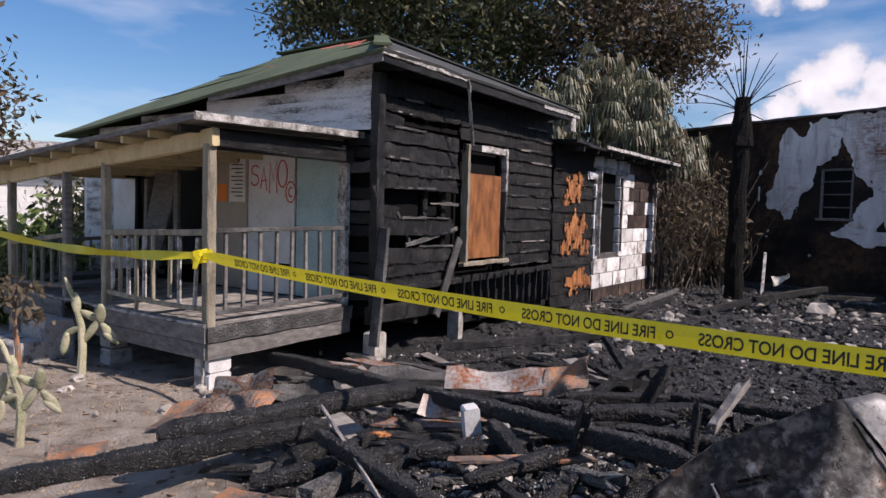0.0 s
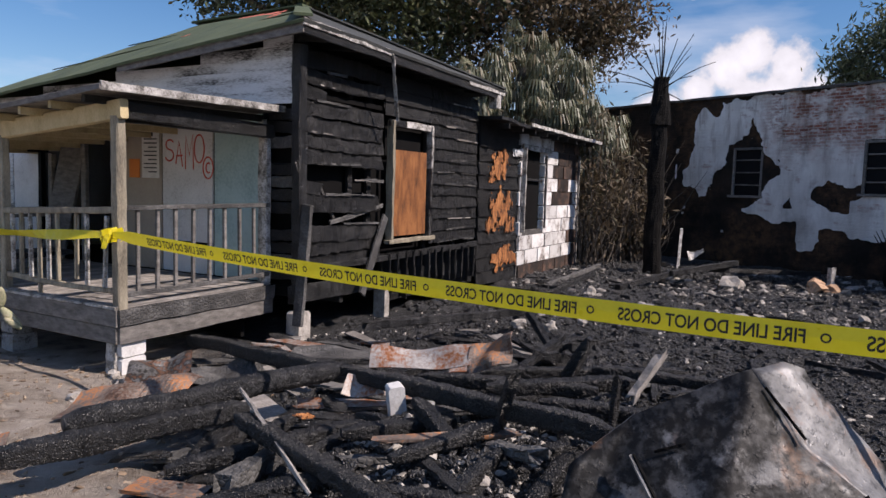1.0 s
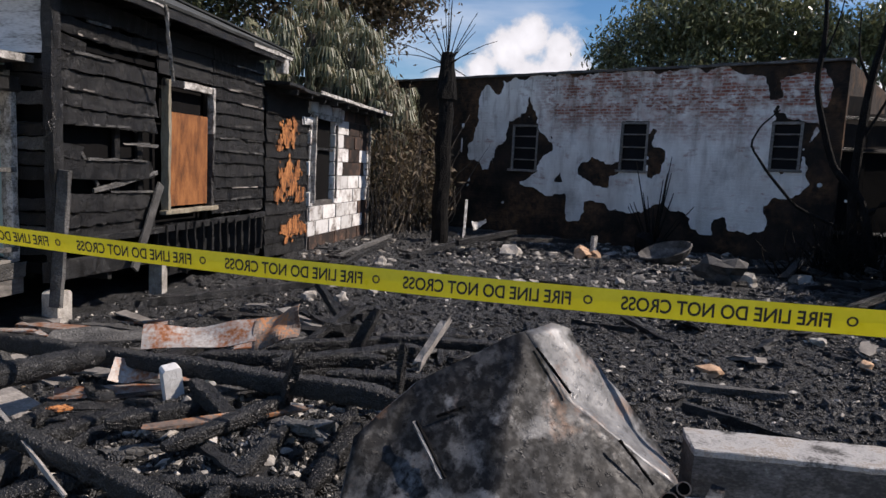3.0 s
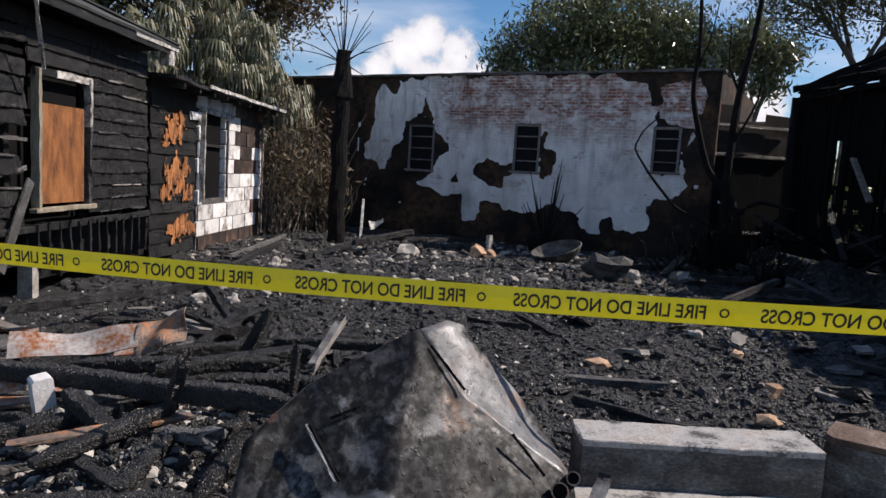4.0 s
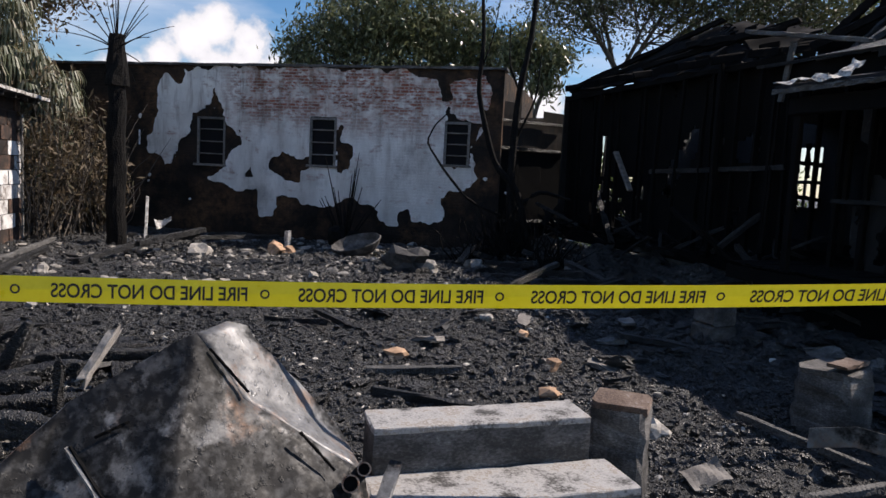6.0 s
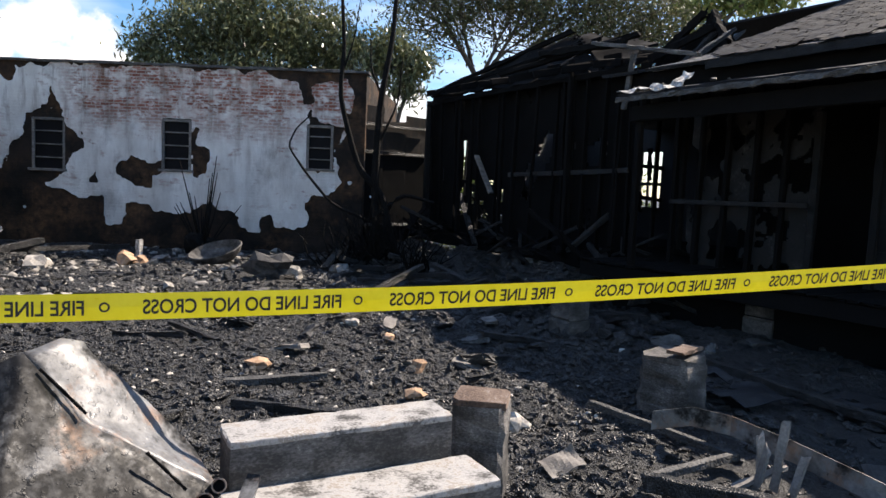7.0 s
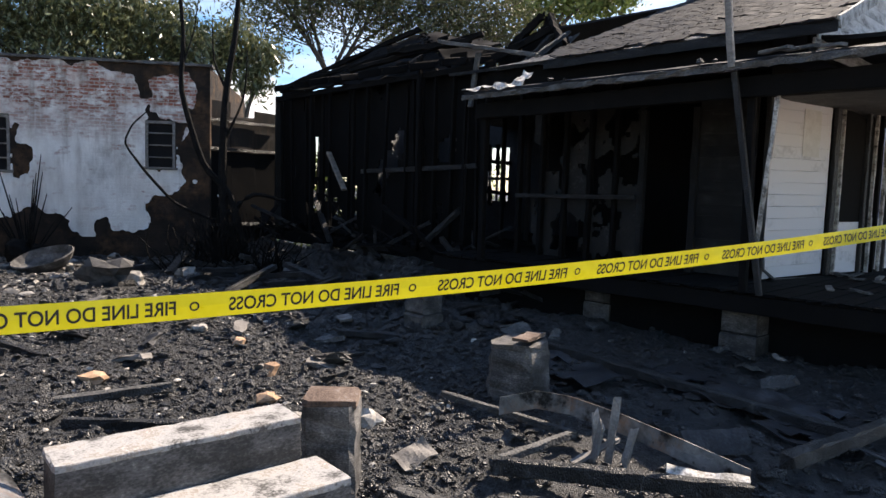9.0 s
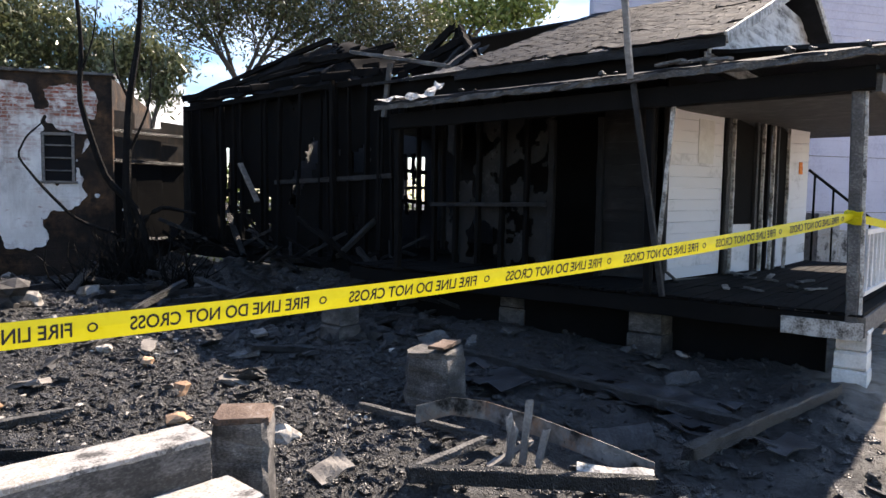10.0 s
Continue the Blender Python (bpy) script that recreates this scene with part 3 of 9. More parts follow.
def house_side():
    # studs
    for x in (0.1, 1.08, 1.5, 3.0, 3.45, 3.95, 4.5):
        bar("stud", (x, 0.1, 0.6), (x, 0.1, 3.3), 0.05, 0.09, CHAR_FINE, house, up=(1, 0, 0))
    rng = random.Random(5)
    z = 0.86
    row = 0
    while z < 3.3:
        # bay before the window: boards warped, some burnt through
        gone = row in (3, 5, 6, 11)
        end = 1.72 - (rng.uniform(0.0, 0.12))
        lift = rng.uniform(-0.025, 0.025)
        if not gone:
            bar("clapboard", (0.08, 0.0, z), (end, 0.0, z + lift), 0.024, rng.uniform(0.165, 0.2), CHAR_FINE, house, up=(0, 0.17, 1), segs=22, rough=0.013, bow=rng.uniform(-0.03, 0.03), ragged=0.05)
        elif row in (5, 11):
            bar("clapboard", (0.1, 0.0, z), (rng.uniform(0.35, 0.5), 0.0, z - 0.03), 0.026, 0.14, CHAR_FINE, house, segs=4, rough=0.01, ragged=0.05)
        # bay behind the window
        if z > 0.95:
            bar("clapboard", (2.98, 0.0, z), (HD - 0.05, 0.0, z + rng.uniform(-0.015, 0.015)), 0.024, 0.195, CHAR_FINE, house, up=(0, 0.17, 1), segs=22, rough=0.011, bow=rng.uniform(-0.018, 0.018), ragged=0.02)
        if z > 2.7:
            bar("clapboard", (1.74, 0.0, z), (2.96, 0.0, z), 0.024, 0.19, CHAR_FINE, house, up=(0, 0.17, 1), segs=6, rough=0.007, ragged=0.02)
        z += 0.178
        row += 1
    # thin pale strips added as highlights along the charred board edges
    for k in range(34):
        bay = (0.1, 1.7) if k % 2 else (3.0, HD - 0.1)
        x = rng.uniform(bay[0], bay[1] - 0.3)
        z = 0.95 + 0.178 * rng.randint(0, 12) + rng.uniform(-0.01, 0.01)
        bar("exposed_lath", (x, -0.022, z), (min(bay[1], x + rng.uniform(0.25, 0.9)), -0.022, z + rng.uniform(-0.02, 0.02)), 0.012, rng.uniform(0.012, 0.03), ASHWOOD if k % 5 == 0 else CHAR_GREY, house, segs=6, rough=0.004, ragged=0.02)
    # loose and fallen pieces in the open bay
    bar("broken_lath", (0.45, 0.05, 1.75), (0.68, 0.02, 1.38), 0.03, 0.04, CHAR_GREY, house)
    bar("broken_lath", (0.62, 0.03, 1.32), (1.7, 0.0, 1.52), 0.03, 0.05, CHAR_GREY, house, rough=0.01)
    bar("broken_lath", (1.0, 0.04, 2.15), (1.35, 0.02, 2.0), 0.03, 0.04, ASHWOOD, house)
    bar("fallen_board", (1.05, -0.16, 0.42), (1.72, -0.05, 1.38), 0.12, 0.03, CHAR_GREY, house, up=(0, 1, 0))
    bar("drip_rail", (0.05, -0.04, 0.8), (HD, -0.03, 0.85), 0.06, 0.08, CHAR, house, segs=12, rough=0.01)
    # window
    win = part("window", newbm(), CHAR_FINE, house)
    block("plywood_board", (1.93, -0.03, 1.1), (2.82, 0.0, 2.28), PLY, win, "scorched brown plywood over the opening")
    # black plate as the shade above the plywood
    block("dark_opening", (1.9, 0.1, 2.2), (2.86, 0.13, 2.62), SOOT_SHADE, win)
    bar("frame_side", (1.85, -0.035, 1.02), (1.85, -0.035, 2.66), 0.05, 0.11, OLDPOST, win, up=(0, 1, 0), segs=12, rough=0.008)
    bar("frame_side", (2.9, -0.035, 1.04), (2.9, -0.035, 2.1), 0.04, 0.09, CHAR_GREY, win, up=(0, 1, 0), segs=12, rough=0.012)
    bar("frame_side", (2.9, -0.04, 2.06), (2.9, -0.04, 2.66), 0.045, 0.1, TRIM, win, up=(0, 1, 0), segs=5, rough=0.006)
    bar("frame_head", (2.2, -0.04, 2.64), (2.95, -0.04, 2.64), 0.045, 0.09, TRIM, win, segs=6, rough=0.006)
    bar("frame_head", (1.8, -0.035, 2.63), (2.2, -0.035, 2.64), 0.04, 0.09, CHAR, win, segs=4, rough=0.006)
    bar("frame_sill", (1.75, -0.06, 1.03), (3.0, -0.06, 1.04), 0.1, 0.05, OLDPOST, win, segs=8, rough=0.006)
    # crawl-space skirt of upright charred boards below the window
    block("skirt_panel", (1.76, 0.02, 0.2), (HD - 0.05, 0.05, 0.86), CHAR_FINE, house)
    for k in range(13):
        x = 1.8 + k * 0.215
        h = 0.86 - 0.02 * k * 0.2
        bar("skirt_board", (x, 0.0, 0.28 + rng.uniform(-0.06, 0.06)), (x + rng.uniform(-0.02, 0.02), 0.0, h), 0.02, 0.19, CHAR_FINE, house, up=(0, 1, 0), rough=0.008, ragged=0.04)
    # corner post, leaning prop and eave
    bar("corner_post", (0.0, -0.03, 0.45), (-0.02, -0.03, 3.3), 0.13, 0.13, CHAR, house, segs=16, rough=0.01)
    bar("leaning_prop", (-0.12, -0.12, 0.2), (-0.02, -0.16, 1.55), 0.13, 0.05, CHAR_GREY, house, segs=8, rough=0.006)
    bar("fascia", (-0.32, -0.34, 3.4), (HD + 0.15, -0.34, 3.34), 0.03, 0.13, CHAR_FINE, house, segs=16, rough=0.006)
    bar("drip_edge", (-0.36, -0.365, 3.455), (1.3, -0.365, 3.43), 0.012, 0.07, TRIM, house, "bent pale metal drip edge", segs=12, rough=0.008)
    bar("drip_edge", (3.5, -0.365, 3.39), (HD + 0.2, -0.365, 3.37), 0.012, 0.06, TRIM, house, "bent pale metal drip edge", segs=8, rough=0.008)
    bar("drip_edge", (1.32, -0.37, 3.42), (1.58, -0.3, 2.62), 0.012, 0.04, TRIM, house, "torn strip of pale metal hanging down", up=(0, 1, 0), segs=8, rough=0.01)
    bar("eave_block", (HD + 0.02, -0.28, 3.12), (HD + 0.02, -0.28, 3.34), 0.16, 0.16, TRIM, house)
    for k in range(9):
        x = 0.05 + k * 0.55
        bar("rafter_tail", (x, -0.33, 3.36), (x, 0.2, 3.42), 0.05, 0.09, CHAR, house)


house_side()


def house_front():
    # bays behind the porch
    block("teal_panel", (-0.02, 0.52, 0.64), (0.0, 1.27, 2.58), TEAL, house, "pale teal sheet with stains")
    block("white_panel", (-0.026, 1.3, 0.64), (0.0, 2.17, 2.62), WHITE_OLD, house, "white painted board with red graffiti")
    block("beige_panel", (-0.02, 2.2, 0.64), (0.0, 3.02, 2.62), BEIGE, house)
    block("white_wall_panel", (-0.02, 4.75, 0.64), (0.0, 5.4, 2.5), WHITE_OLD, house)
    block("end_wall_panel", (-0.02, 5.42, 0.64), (0.0, HW, 2.5), WHITE_SCORCH, house)
    bar("door_jamb", (-0.03, 3.06, 0.62), (-0.03, 3.06, 2.6), 0.06, 0.09, OLDPOST, house, up=(0, 1, 0))
    bar("door_jamb", (-0.03, 3.72, 0.62), (-0.03, 3.72, 2.6), 0.06, 0.1, GREYWOOD, house, up=(0, 1, 0))
    bar("door_jamb", (-0.03, 4.7, 0.62), (-0.03, 4.7, 2.5), 0.06, 0.09, SOOT_SHADE, house, up=(0, 1, 0))
    block("door_head", (-0.03, 3.0, 2.5), (0.02, HW, 2.75), GREYWOOD, house)
    bar("leaning_door", (-0.12, 4.35, 0.64), (-0.02, 3.86, 2.5), 0.5, 0.04, GREYWOOD, house, up=(1, 0, 0), label="grey door leaning in the opening")
    ac = block("wall_air_conditioner", (-0.22, 4.6, 2.12), (0.02, 5.05, 2.38), SOOT_SHADE, house, "dark air conditioner box in the wall")
    for k in range(5):
        block("grille_slat", (-0.232, 4.63, 2.15 + k * 0.045), (-0.222, 5.02, 2.165 + k * 0.045), CHAR_GREY, ac)
    block("lower_trim", (-0.035, 1.3, 0.98), (-0.027, 2.15, 1.03), SOOT_SHADE, house)
    # notices
    n1 = block("paper_notice", (-0.034, 2.23, 1.8), (-0.0265, 2.55, 2.4), PAPER, house, "white printed notice with unreadable lines")
    for k in range(9):
        w = 0.24 if k % 3 else 0.16
        block("print_line", (-0.037, 2.27, 1.87 + k * 0.052), (-0.0345, 2.27 + w, 1.885 + k * 0.052), INK, n1)
    block("print_block", (-0.037, 2.34, 2.33), (-0.0345, 2.44, 2.375), INK, n1)
    block("orange_notice", (-0.034, 2.6, 1.8), (-0.0265, 2.8, 2.04), ORANGE_PAPER, house, "small bright orange notice")
    # charred clapboards between the porch and the corner
    rng = random.Random(9)
    for k in range(13):
        z = 0.75 + k * 0.15
        if k in (4, 9):
            continue
        bar("clapboard", (0.0, 0.02, z), (0.0, 0.48 - rng.uniform(0, 0.1), z + rng.uniform(-0.02, 0.02)), 0.03, 0.12, CHAR_GREY if k % 3 == 1 else CHAR_FINE, house, segs=4, rough=0.012, ragged=0.03)
    bar("corner_board", (-0.03, 0.5, 0.62), (-0.03, 0.5, 2.5), 0.05, 0.08, TRIM, house, up=(0, 1, 0), segs=12, rough=0.008)
    # black sheet behind the front boards, for the dark room
    block("front_lining", (0.1, 0.1, 0.6), (0.13, 3.0, 3.2), SOOT_SHADE, house)
    # pale clapboards above the porch roof
    for k in range(6):
        z = 2.74 + k * 0.125
        bar("clapboard", (-0.01, -0.02 + 0.02 * k, z), (-0.01, min(HW - 0.4, max(0.5, (3.36 - z) / 0.08)), z - 0.01), 0.025, 0.13, WHITE_SCORCH, house, segs=10, rough=0.004, bow=rng.uniform(-0.008, 0.008))
    bar("fascia", (-0.33, -0.34, 3.4), (-0.33, 2.6, 3.14), 0.03, 0.1, GREYWOOD, house, segs=12, rough=0.005)


house_front()


def graffiti():
    """Red sprayed letters on the white board, drawn as strokes: S A M O and a ringed c."""
    def arc(cx, cy, rx, ry, a0, a1, n=14):
        return [(cx + rx * math.cos(radians(a0 + (a1 - a0) * k / n)), cy + ry * math.sin(radians(a0 + (a1 - a0) * k / n))) for k in range(n + 1)]
    strokes = [arc(0.085, 0.4, 0.07, 0.06, 30, 250) + arc(0.075, 0.27, 0.075, 0.07, 80, -160),
               [(0.19, 0.16), (0.25, 0.44), (0.31, 0.13)], [(0.2, 0.26), (0.31, 0.27)],
               [(0.36, 0.1), (0.37, 0.5), (0.43, 0.27), (0.49, 0.52), (0.5, 0.1)],
               arc(0.6, 0.35, 0.085, 0.17, 80, 440, 20),
               arc(0.75, 0.12, 0.085, 0.13, 0, 360, 18), arc(0.755, 0.12, 0.04, 0.06, 50, 310)]
    cu = bpy.data.curves.new("graffiti", "CURVE")
    cu.dimensions = "3D"
    cu.bevel_depth, cu.bevel_resolution = 0.011, 1
    for st in strokes:
        sp = cu.splines.new("POLY")
        sp.points.add(len(st) - 1)
        for p, (a, b) in zip(sp.points, st):
            p.co = (0, -a, b, 1)
    tmp = bpy.data.objects.new("graffiti", cu)
    scene.collection.objects.link(tmp)
    me = bpy.data.meshes.new_from_object(tmp)
    bpy.data.objects.remove(tmp)
    me.materials.clear()
    me.materials.append(RED_INK)
    for v in me.vertices:
        v.co.x *= 0.2
    mesh_part("graffiti", me, house, Matrix.Translation((-0.029, 2.12, 1.82)), "red spray-painted scrawl")


graffiti()


def house_roof():
    e0, e1 = 3.47, 3.42
    fr, br = Vector((-0.38, -0.38, e0)), Vector((HD + 0.3, -0.38, e1))
    fl, bl = Vector((-0.38, HW + 0.3, 2.78)), Vector((HD + 0.3, HW + 0.3, 3.0))
    a1, a2 = Vector((2.35, 1.95, 4.42)), Vector((2.35, 4.1, 4.36))

    def slope(name, pts, material, label="", sub=7):
        bm = newbm()
        vs = [bm.verts.new(p) for p in pts]
        bm.faces.new(vs)
        bmesh.ops.triangulate(bm, faces=bm.faces[:])
        bmesh.ops.subdivide_edges(bm, edges=bm.edges[:], cuts=sub, use_grid_fill=True)
        for v in bm.verts:
            v.co.z += 0.022 * noise.noise(v.co * 1.4) - 0.01
        return thicken(part(name, bm, material, house, label), 0.035)

    slope("roof_front", [fr, a1, a2, fl], GREEN_ROOF, "faded green roll roofing", 9)
    slope("roof_side", [br, a1, fr], DARK_ROOF, "scorched dark roofing", 9)
    slope("roof_rear", [bl, a2, a1, br], DARK_ROOF)
    slope("roof_end", [fl, a2, bl], GREEN_ROOF)
    # hip cap and the red patch high on the front slope
    bar("hip_cap", fr + Vector((0.05, 0.05, 0.06)), a1 + Vector((0, 0, 0.03)), 0.2, 0.025, GREEN_ROOF, house, segs=10, rough=0.004)
    bar("hip_cap", br + Vector((-0.05, 0.05, 0.04)), a1 + Vector((0, 0, 0.03)), 0.2, 0.025, DARK_ROOF, house, segs=10, rough=0.004)
    bar("ridge_cap", a1 + Vector((0, -0.1, 0.03)), a2 + Vector((0, 0.1, 0.03)), 0.22, 0.03, GREEN_ROOF, house, segs=8, rough=0.004)
    bm = newbm()

    def on_front(s, t):
        return fr.lerp(a1, t).lerp(fl.lerp(a2, t), s) + Vector((-0.012, 0, 0.032))
    n1, n2 = 22, 10
    vs = {(i, j): bm.verts.new(on_front(0.1 + 0.42 * i / n1, 0.5 + 0.42 * j / n2)) for i in range(n1 + 1) for j in range(n2 + 1)}
    for i in range(n1):
        for j in range(n2):
            if noise.noise(Vector((i * 0.32, j * 0.4, 3))) > -0.22 - 0.012 * (n1 - i) + 0.5 * (abs(j - 5) / 5) ** 3:
                bm.faces.new((vs[i, j], vs[i + 1, j], vs[i + 1, j + 1], vs[i, j + 1]))
    for v in [v for v in bm.verts if not v.link_faces]:
        bm.verts.remove(v)
    thicken(part("red_patch", bm, RED_ROOF, house, "patch of worn red roofing"), 0.006)
    for s in (0.4, 0.7):
        a, b = on_front(0.0, s), on_front(1.0, s)
        bar("roof_seam", a, b, 0.03, 0.005, GREEN_ROOF, house, segs=14, rough=0.002)


house_roof()


def porch():
    X0, Y0, Y1 = -2.0, 0.36, 4.45

    def drop(y):
        return -0.088 * (y - Y0)
    # deck boards run from the wall to the front
    y = Y0
    rng = random.Random(3)
    while y < Y1:
        bar("deck_board", (-0.05, y + 0.06, FLOOR), (X0 - 0.03, y + 0.06, FLOOR + rng.uniform(-0.006, 0.006)), 0.118, 0.03, ASHWOOD, house, segs=3, rough=0.003)
        y += 0.13
    block("skirt_front", (X0 - 0.04, Y0, 0.44), (X0 - 0.01, 2.3, 0.6), GREYWOOD, house)
    block("skirt_front", (X0 - 0.03, Y0 + 0.02, 0.28), (X0 + 0.0, 2.3, 0.435), GREYWOOD, house)
    bar("skirt_side", (X0 - 0.02, Y0 - 0.02, 0.53), (0.0, Y0 - 0.02, 0.53), 0.03, 0.15, CHAR_GREY, house, segs=10, rough=0.008)
    bar("skirt_side", (X0 - 0.01, Y0 - 0.0, 0.36), (-0.02, Y0 - 0.0, 0.37), 0.03, 0.16, GREYWOOD, house, segs=10, rough=0.004)
    bar("edge_strip", (X0 - 0.045, Y0, 0.615), (X0 - 0.045, 2.3, 0.615), 0.02, 0.02, TRIM, house)
    block("skirt_front", (X0 - 0.04, 3.0, 0.3), (X0 - 0.01, Y1, 0.6), GREYWOOD, house)
    # black sheet added under the deck as the crawl space's shade
    block("crawl_lining", (-0.3, Y0 + 0.2, 0.02), (-0.25, Y1, 0.56), SOOT_SHADE, house)
    # posts
    # the third post's darker grey puts the shade on it into its colour
    posts = [(Y0 + 0.03, OLDPOST, 0.1), (2.17, OLDPOST, 0.085), (3.0, GREYWOOD, 0.085), (4.35, OLDPOST, 0.085)]
    for py, pm, w in posts:
        bar("porch_post", (X0 + 0.03, py, FLOOR - 0.05), (X0 + 0.03, py + 0.0, 2.340 + drop(py)), w, w, pm, house, segs=16, rough=0.004)
    bar("porch_post", (-0.06, Y0 + 0.05, FLOOR), (-0.06, Y0 + 0.05, 2.350), 0.08, 0.08, TRIM, house, segs=12, rough=0.006)
    bar("porch_post", (-0.06, 4.4, FLOOR), (-0.06, 4.4, 2.1), 0.08, 0.08, GREYWOOD, house)
    # beams and roof
    bar("beam_front", (X0 + 0.03, Y0 - 0.06, 2.400), (X0 + 0.03, Y1 + 0.3, 2.400 + drop(Y1 + 0.3)), 0.08, 0.17, CREAM, house, "cream painted beam", segs=10)
    bar("beam_side", (X0, Y0 + 0.02, 2.400), (0.0, Y0 + 0.02, 2.360), 0.08, 0.15, CHAR, house, segs=10, rough=0.006)
    for k in range(10):
        y = Y0 + 0.15 + k * 0.47
        bar("rafter_tail", (X0 - 0.22, y, 2.485 + drop(y)), (-0.02, y, 2.520 + drop(y)), 0.045, 0.07, CREAM if k else CHAR, house)
    bm = newbm()
    n1, n2 = 10, 22
    vs = {}
    for i in range(n1 + 1):
        for j in range(n2 + 1):
            x, y = X0 - 0.26 + (2.24) * i / n1, Y0 - 0.16 + (Y1 + 0.6 - Y0) * j / n2
            vs[i, j] = bm.verts.new((x, y, 2.545 + drop(y) + 0.05 * i / n1 + 0.012 * noise.noise(Vector((x, y, 0)) * 2)))
    for i in range(n1):
        for j in range(n2):
            bm.faces.new((vs[i, j], vs[i + 1, j], vs[i + 1, j + 1], vs[i, j + 1]))
    thicken(part("porch_roof", bm, GREYWOOD, house, "grey weathered porch roof sagging to one end"), 0.03)
    bar("roof_edge", (X0 - 0.27, Y0 - 0.16, 2.560), (0.0, Y0 - 0.17, 2.610), 0.02, 0.07, TRIM, house, "peeling pale roof edge", segs=14, rough=0.006)
    bar("roof_edge", (X0 - 0.27, Y0 - 0.16, 2.550), (X0 - 0.27, Y1 + 0.4, 2.550 + drop(Y1 + 0.4)), 0.02, 0.05, GREYWOOD, house, segs=14, rough=0.004)
    block("porch_ceiling", (X0 + 0.1, Y0 + 0.08, 2.3), (-0.03, Y0 + 0.2, 2.34), CHAR_FINE, house)
    # side rail, darkened by the fire
    bar("rail_top", (X0 + 0.03, Y0 + 0.03, 1.52), (-0.06, Y0 + 0.03, 1.53), 0.08, 0.045, CHAR_GREY, house, segs=8)
    bar("rail_bottom", (X0 + 0.03, Y0 + 0.03, 0.72), (-0.06, Y0 + 0.03, 0.74), 0.06, 0.045, CHAR_GREY, house, segs=8)
    for k in range(8):
        x = X0 + 0.22 + k * 0.215
        bar("baluster", (x, Y0 + 0.03, 0.74), (x + rng.uniform(-0.01, 0.01), Y0 + 0.03, 1.5), 0.035, 0.035, GREYWOOD, house, segs=3, rough=0.002)
    # front rail
    xf = X0 + 0.03
    bar("rail_top", (xf, Y0 + 0.08, 1.5), (xf, 2.14, 1.43), 0.075, 0.06, OLDPOST, house, segs=8)
    bar("rail_bottom", (xf, Y0 + 0.08, 0.76), (xf, 2.14, 0.78), 0.05, 0.045, OLDPOST, house, segs=8, bow=-0.02)
    for k in range(12):
        y = Y0 + 0.2 + k * 0.148
        if k in (1, 4):
            continue
        lean = rng.uniform(-0.05, 0.05) if k % 3 == 0 else rng.uniform(-0.01, 0.01)
        low = 0.62 if k == 7 else 0.78
        bar("baluster", (xf, y + lean, low + (0.04 if k == 3 else 0)), (xf, y, 1.44), 0.03, 0.036, OLDPOST if k % 2 else TRIM, house, segs=3, rough=0.002)
    # rail of the far bay
    bar("rail_top", (xf, 3.0, 1.36), (xf, 4.35, 1.2), 0.075, 0.05, OLDPOST, house)
    bar("rail_bottom", (xf, 3.0, 0.76), (xf, 4.35, 0.72), 0.05, 0.045, GREYWOOD, house)
    for k in range(6):
        y = 3.15 + k * 0.21
        bar("baluster", (xf, y, 0.75), (xf, y, 1.3), 0.03, 0.03, GREYWOOD, house, segs=2)
    bar("rail_top", (X0, 4.42, 1.2), (-0.06, 4.42, 1.25), 0.07, 0.05, GREYWOOD, house)
    for k in range(8):
        bar("baluster", (X0 + 0.2 + k * 0.22, 4.42, 0.7), (X0 + 0.2 + k * 0.22, 4.42, 1.2), 0.03, 0.03, GREYWOOD, house, segs=2)
    # piers
    for x, y, c in ((X0 + 0.16, Y0 + 0.12, BLOCK), (X0 + 0.16, 2.2, CONC), (X0 + 0.16, 4.2, CONC)):
        p = part("pier", newbm(), CONC, house)
        for k in range(2):
            block("pier_block", (x - 0.13, y - 0.1, -0.06 + k * 0.2), (x + 0.13, y + 0.1, 0.13 + k * 0.2), c, p, c=0.02)
    bar("pier_post", (X0 + 0.02, Y0 + 0.14, -0.05), (X0 + 0.02, Y0 + 0.14, 0.46), 0.12, 0.04, TRIM, house, "peeling white pier board", up=(1, 0, 0), segs=8, rough=0.008)
    for x, y in ((0.0, -0.02), (1.75, 0.02), (3.6, 0.1)):
        block("pier", (x - (0.05 if x else 0.1), y - 0.1, -0.08), (x + (0.06 if x else 0.1), y + 0.08, 0.42 if x else 0.34), STONE, house, "pale block pier", c=0.03)


porch()


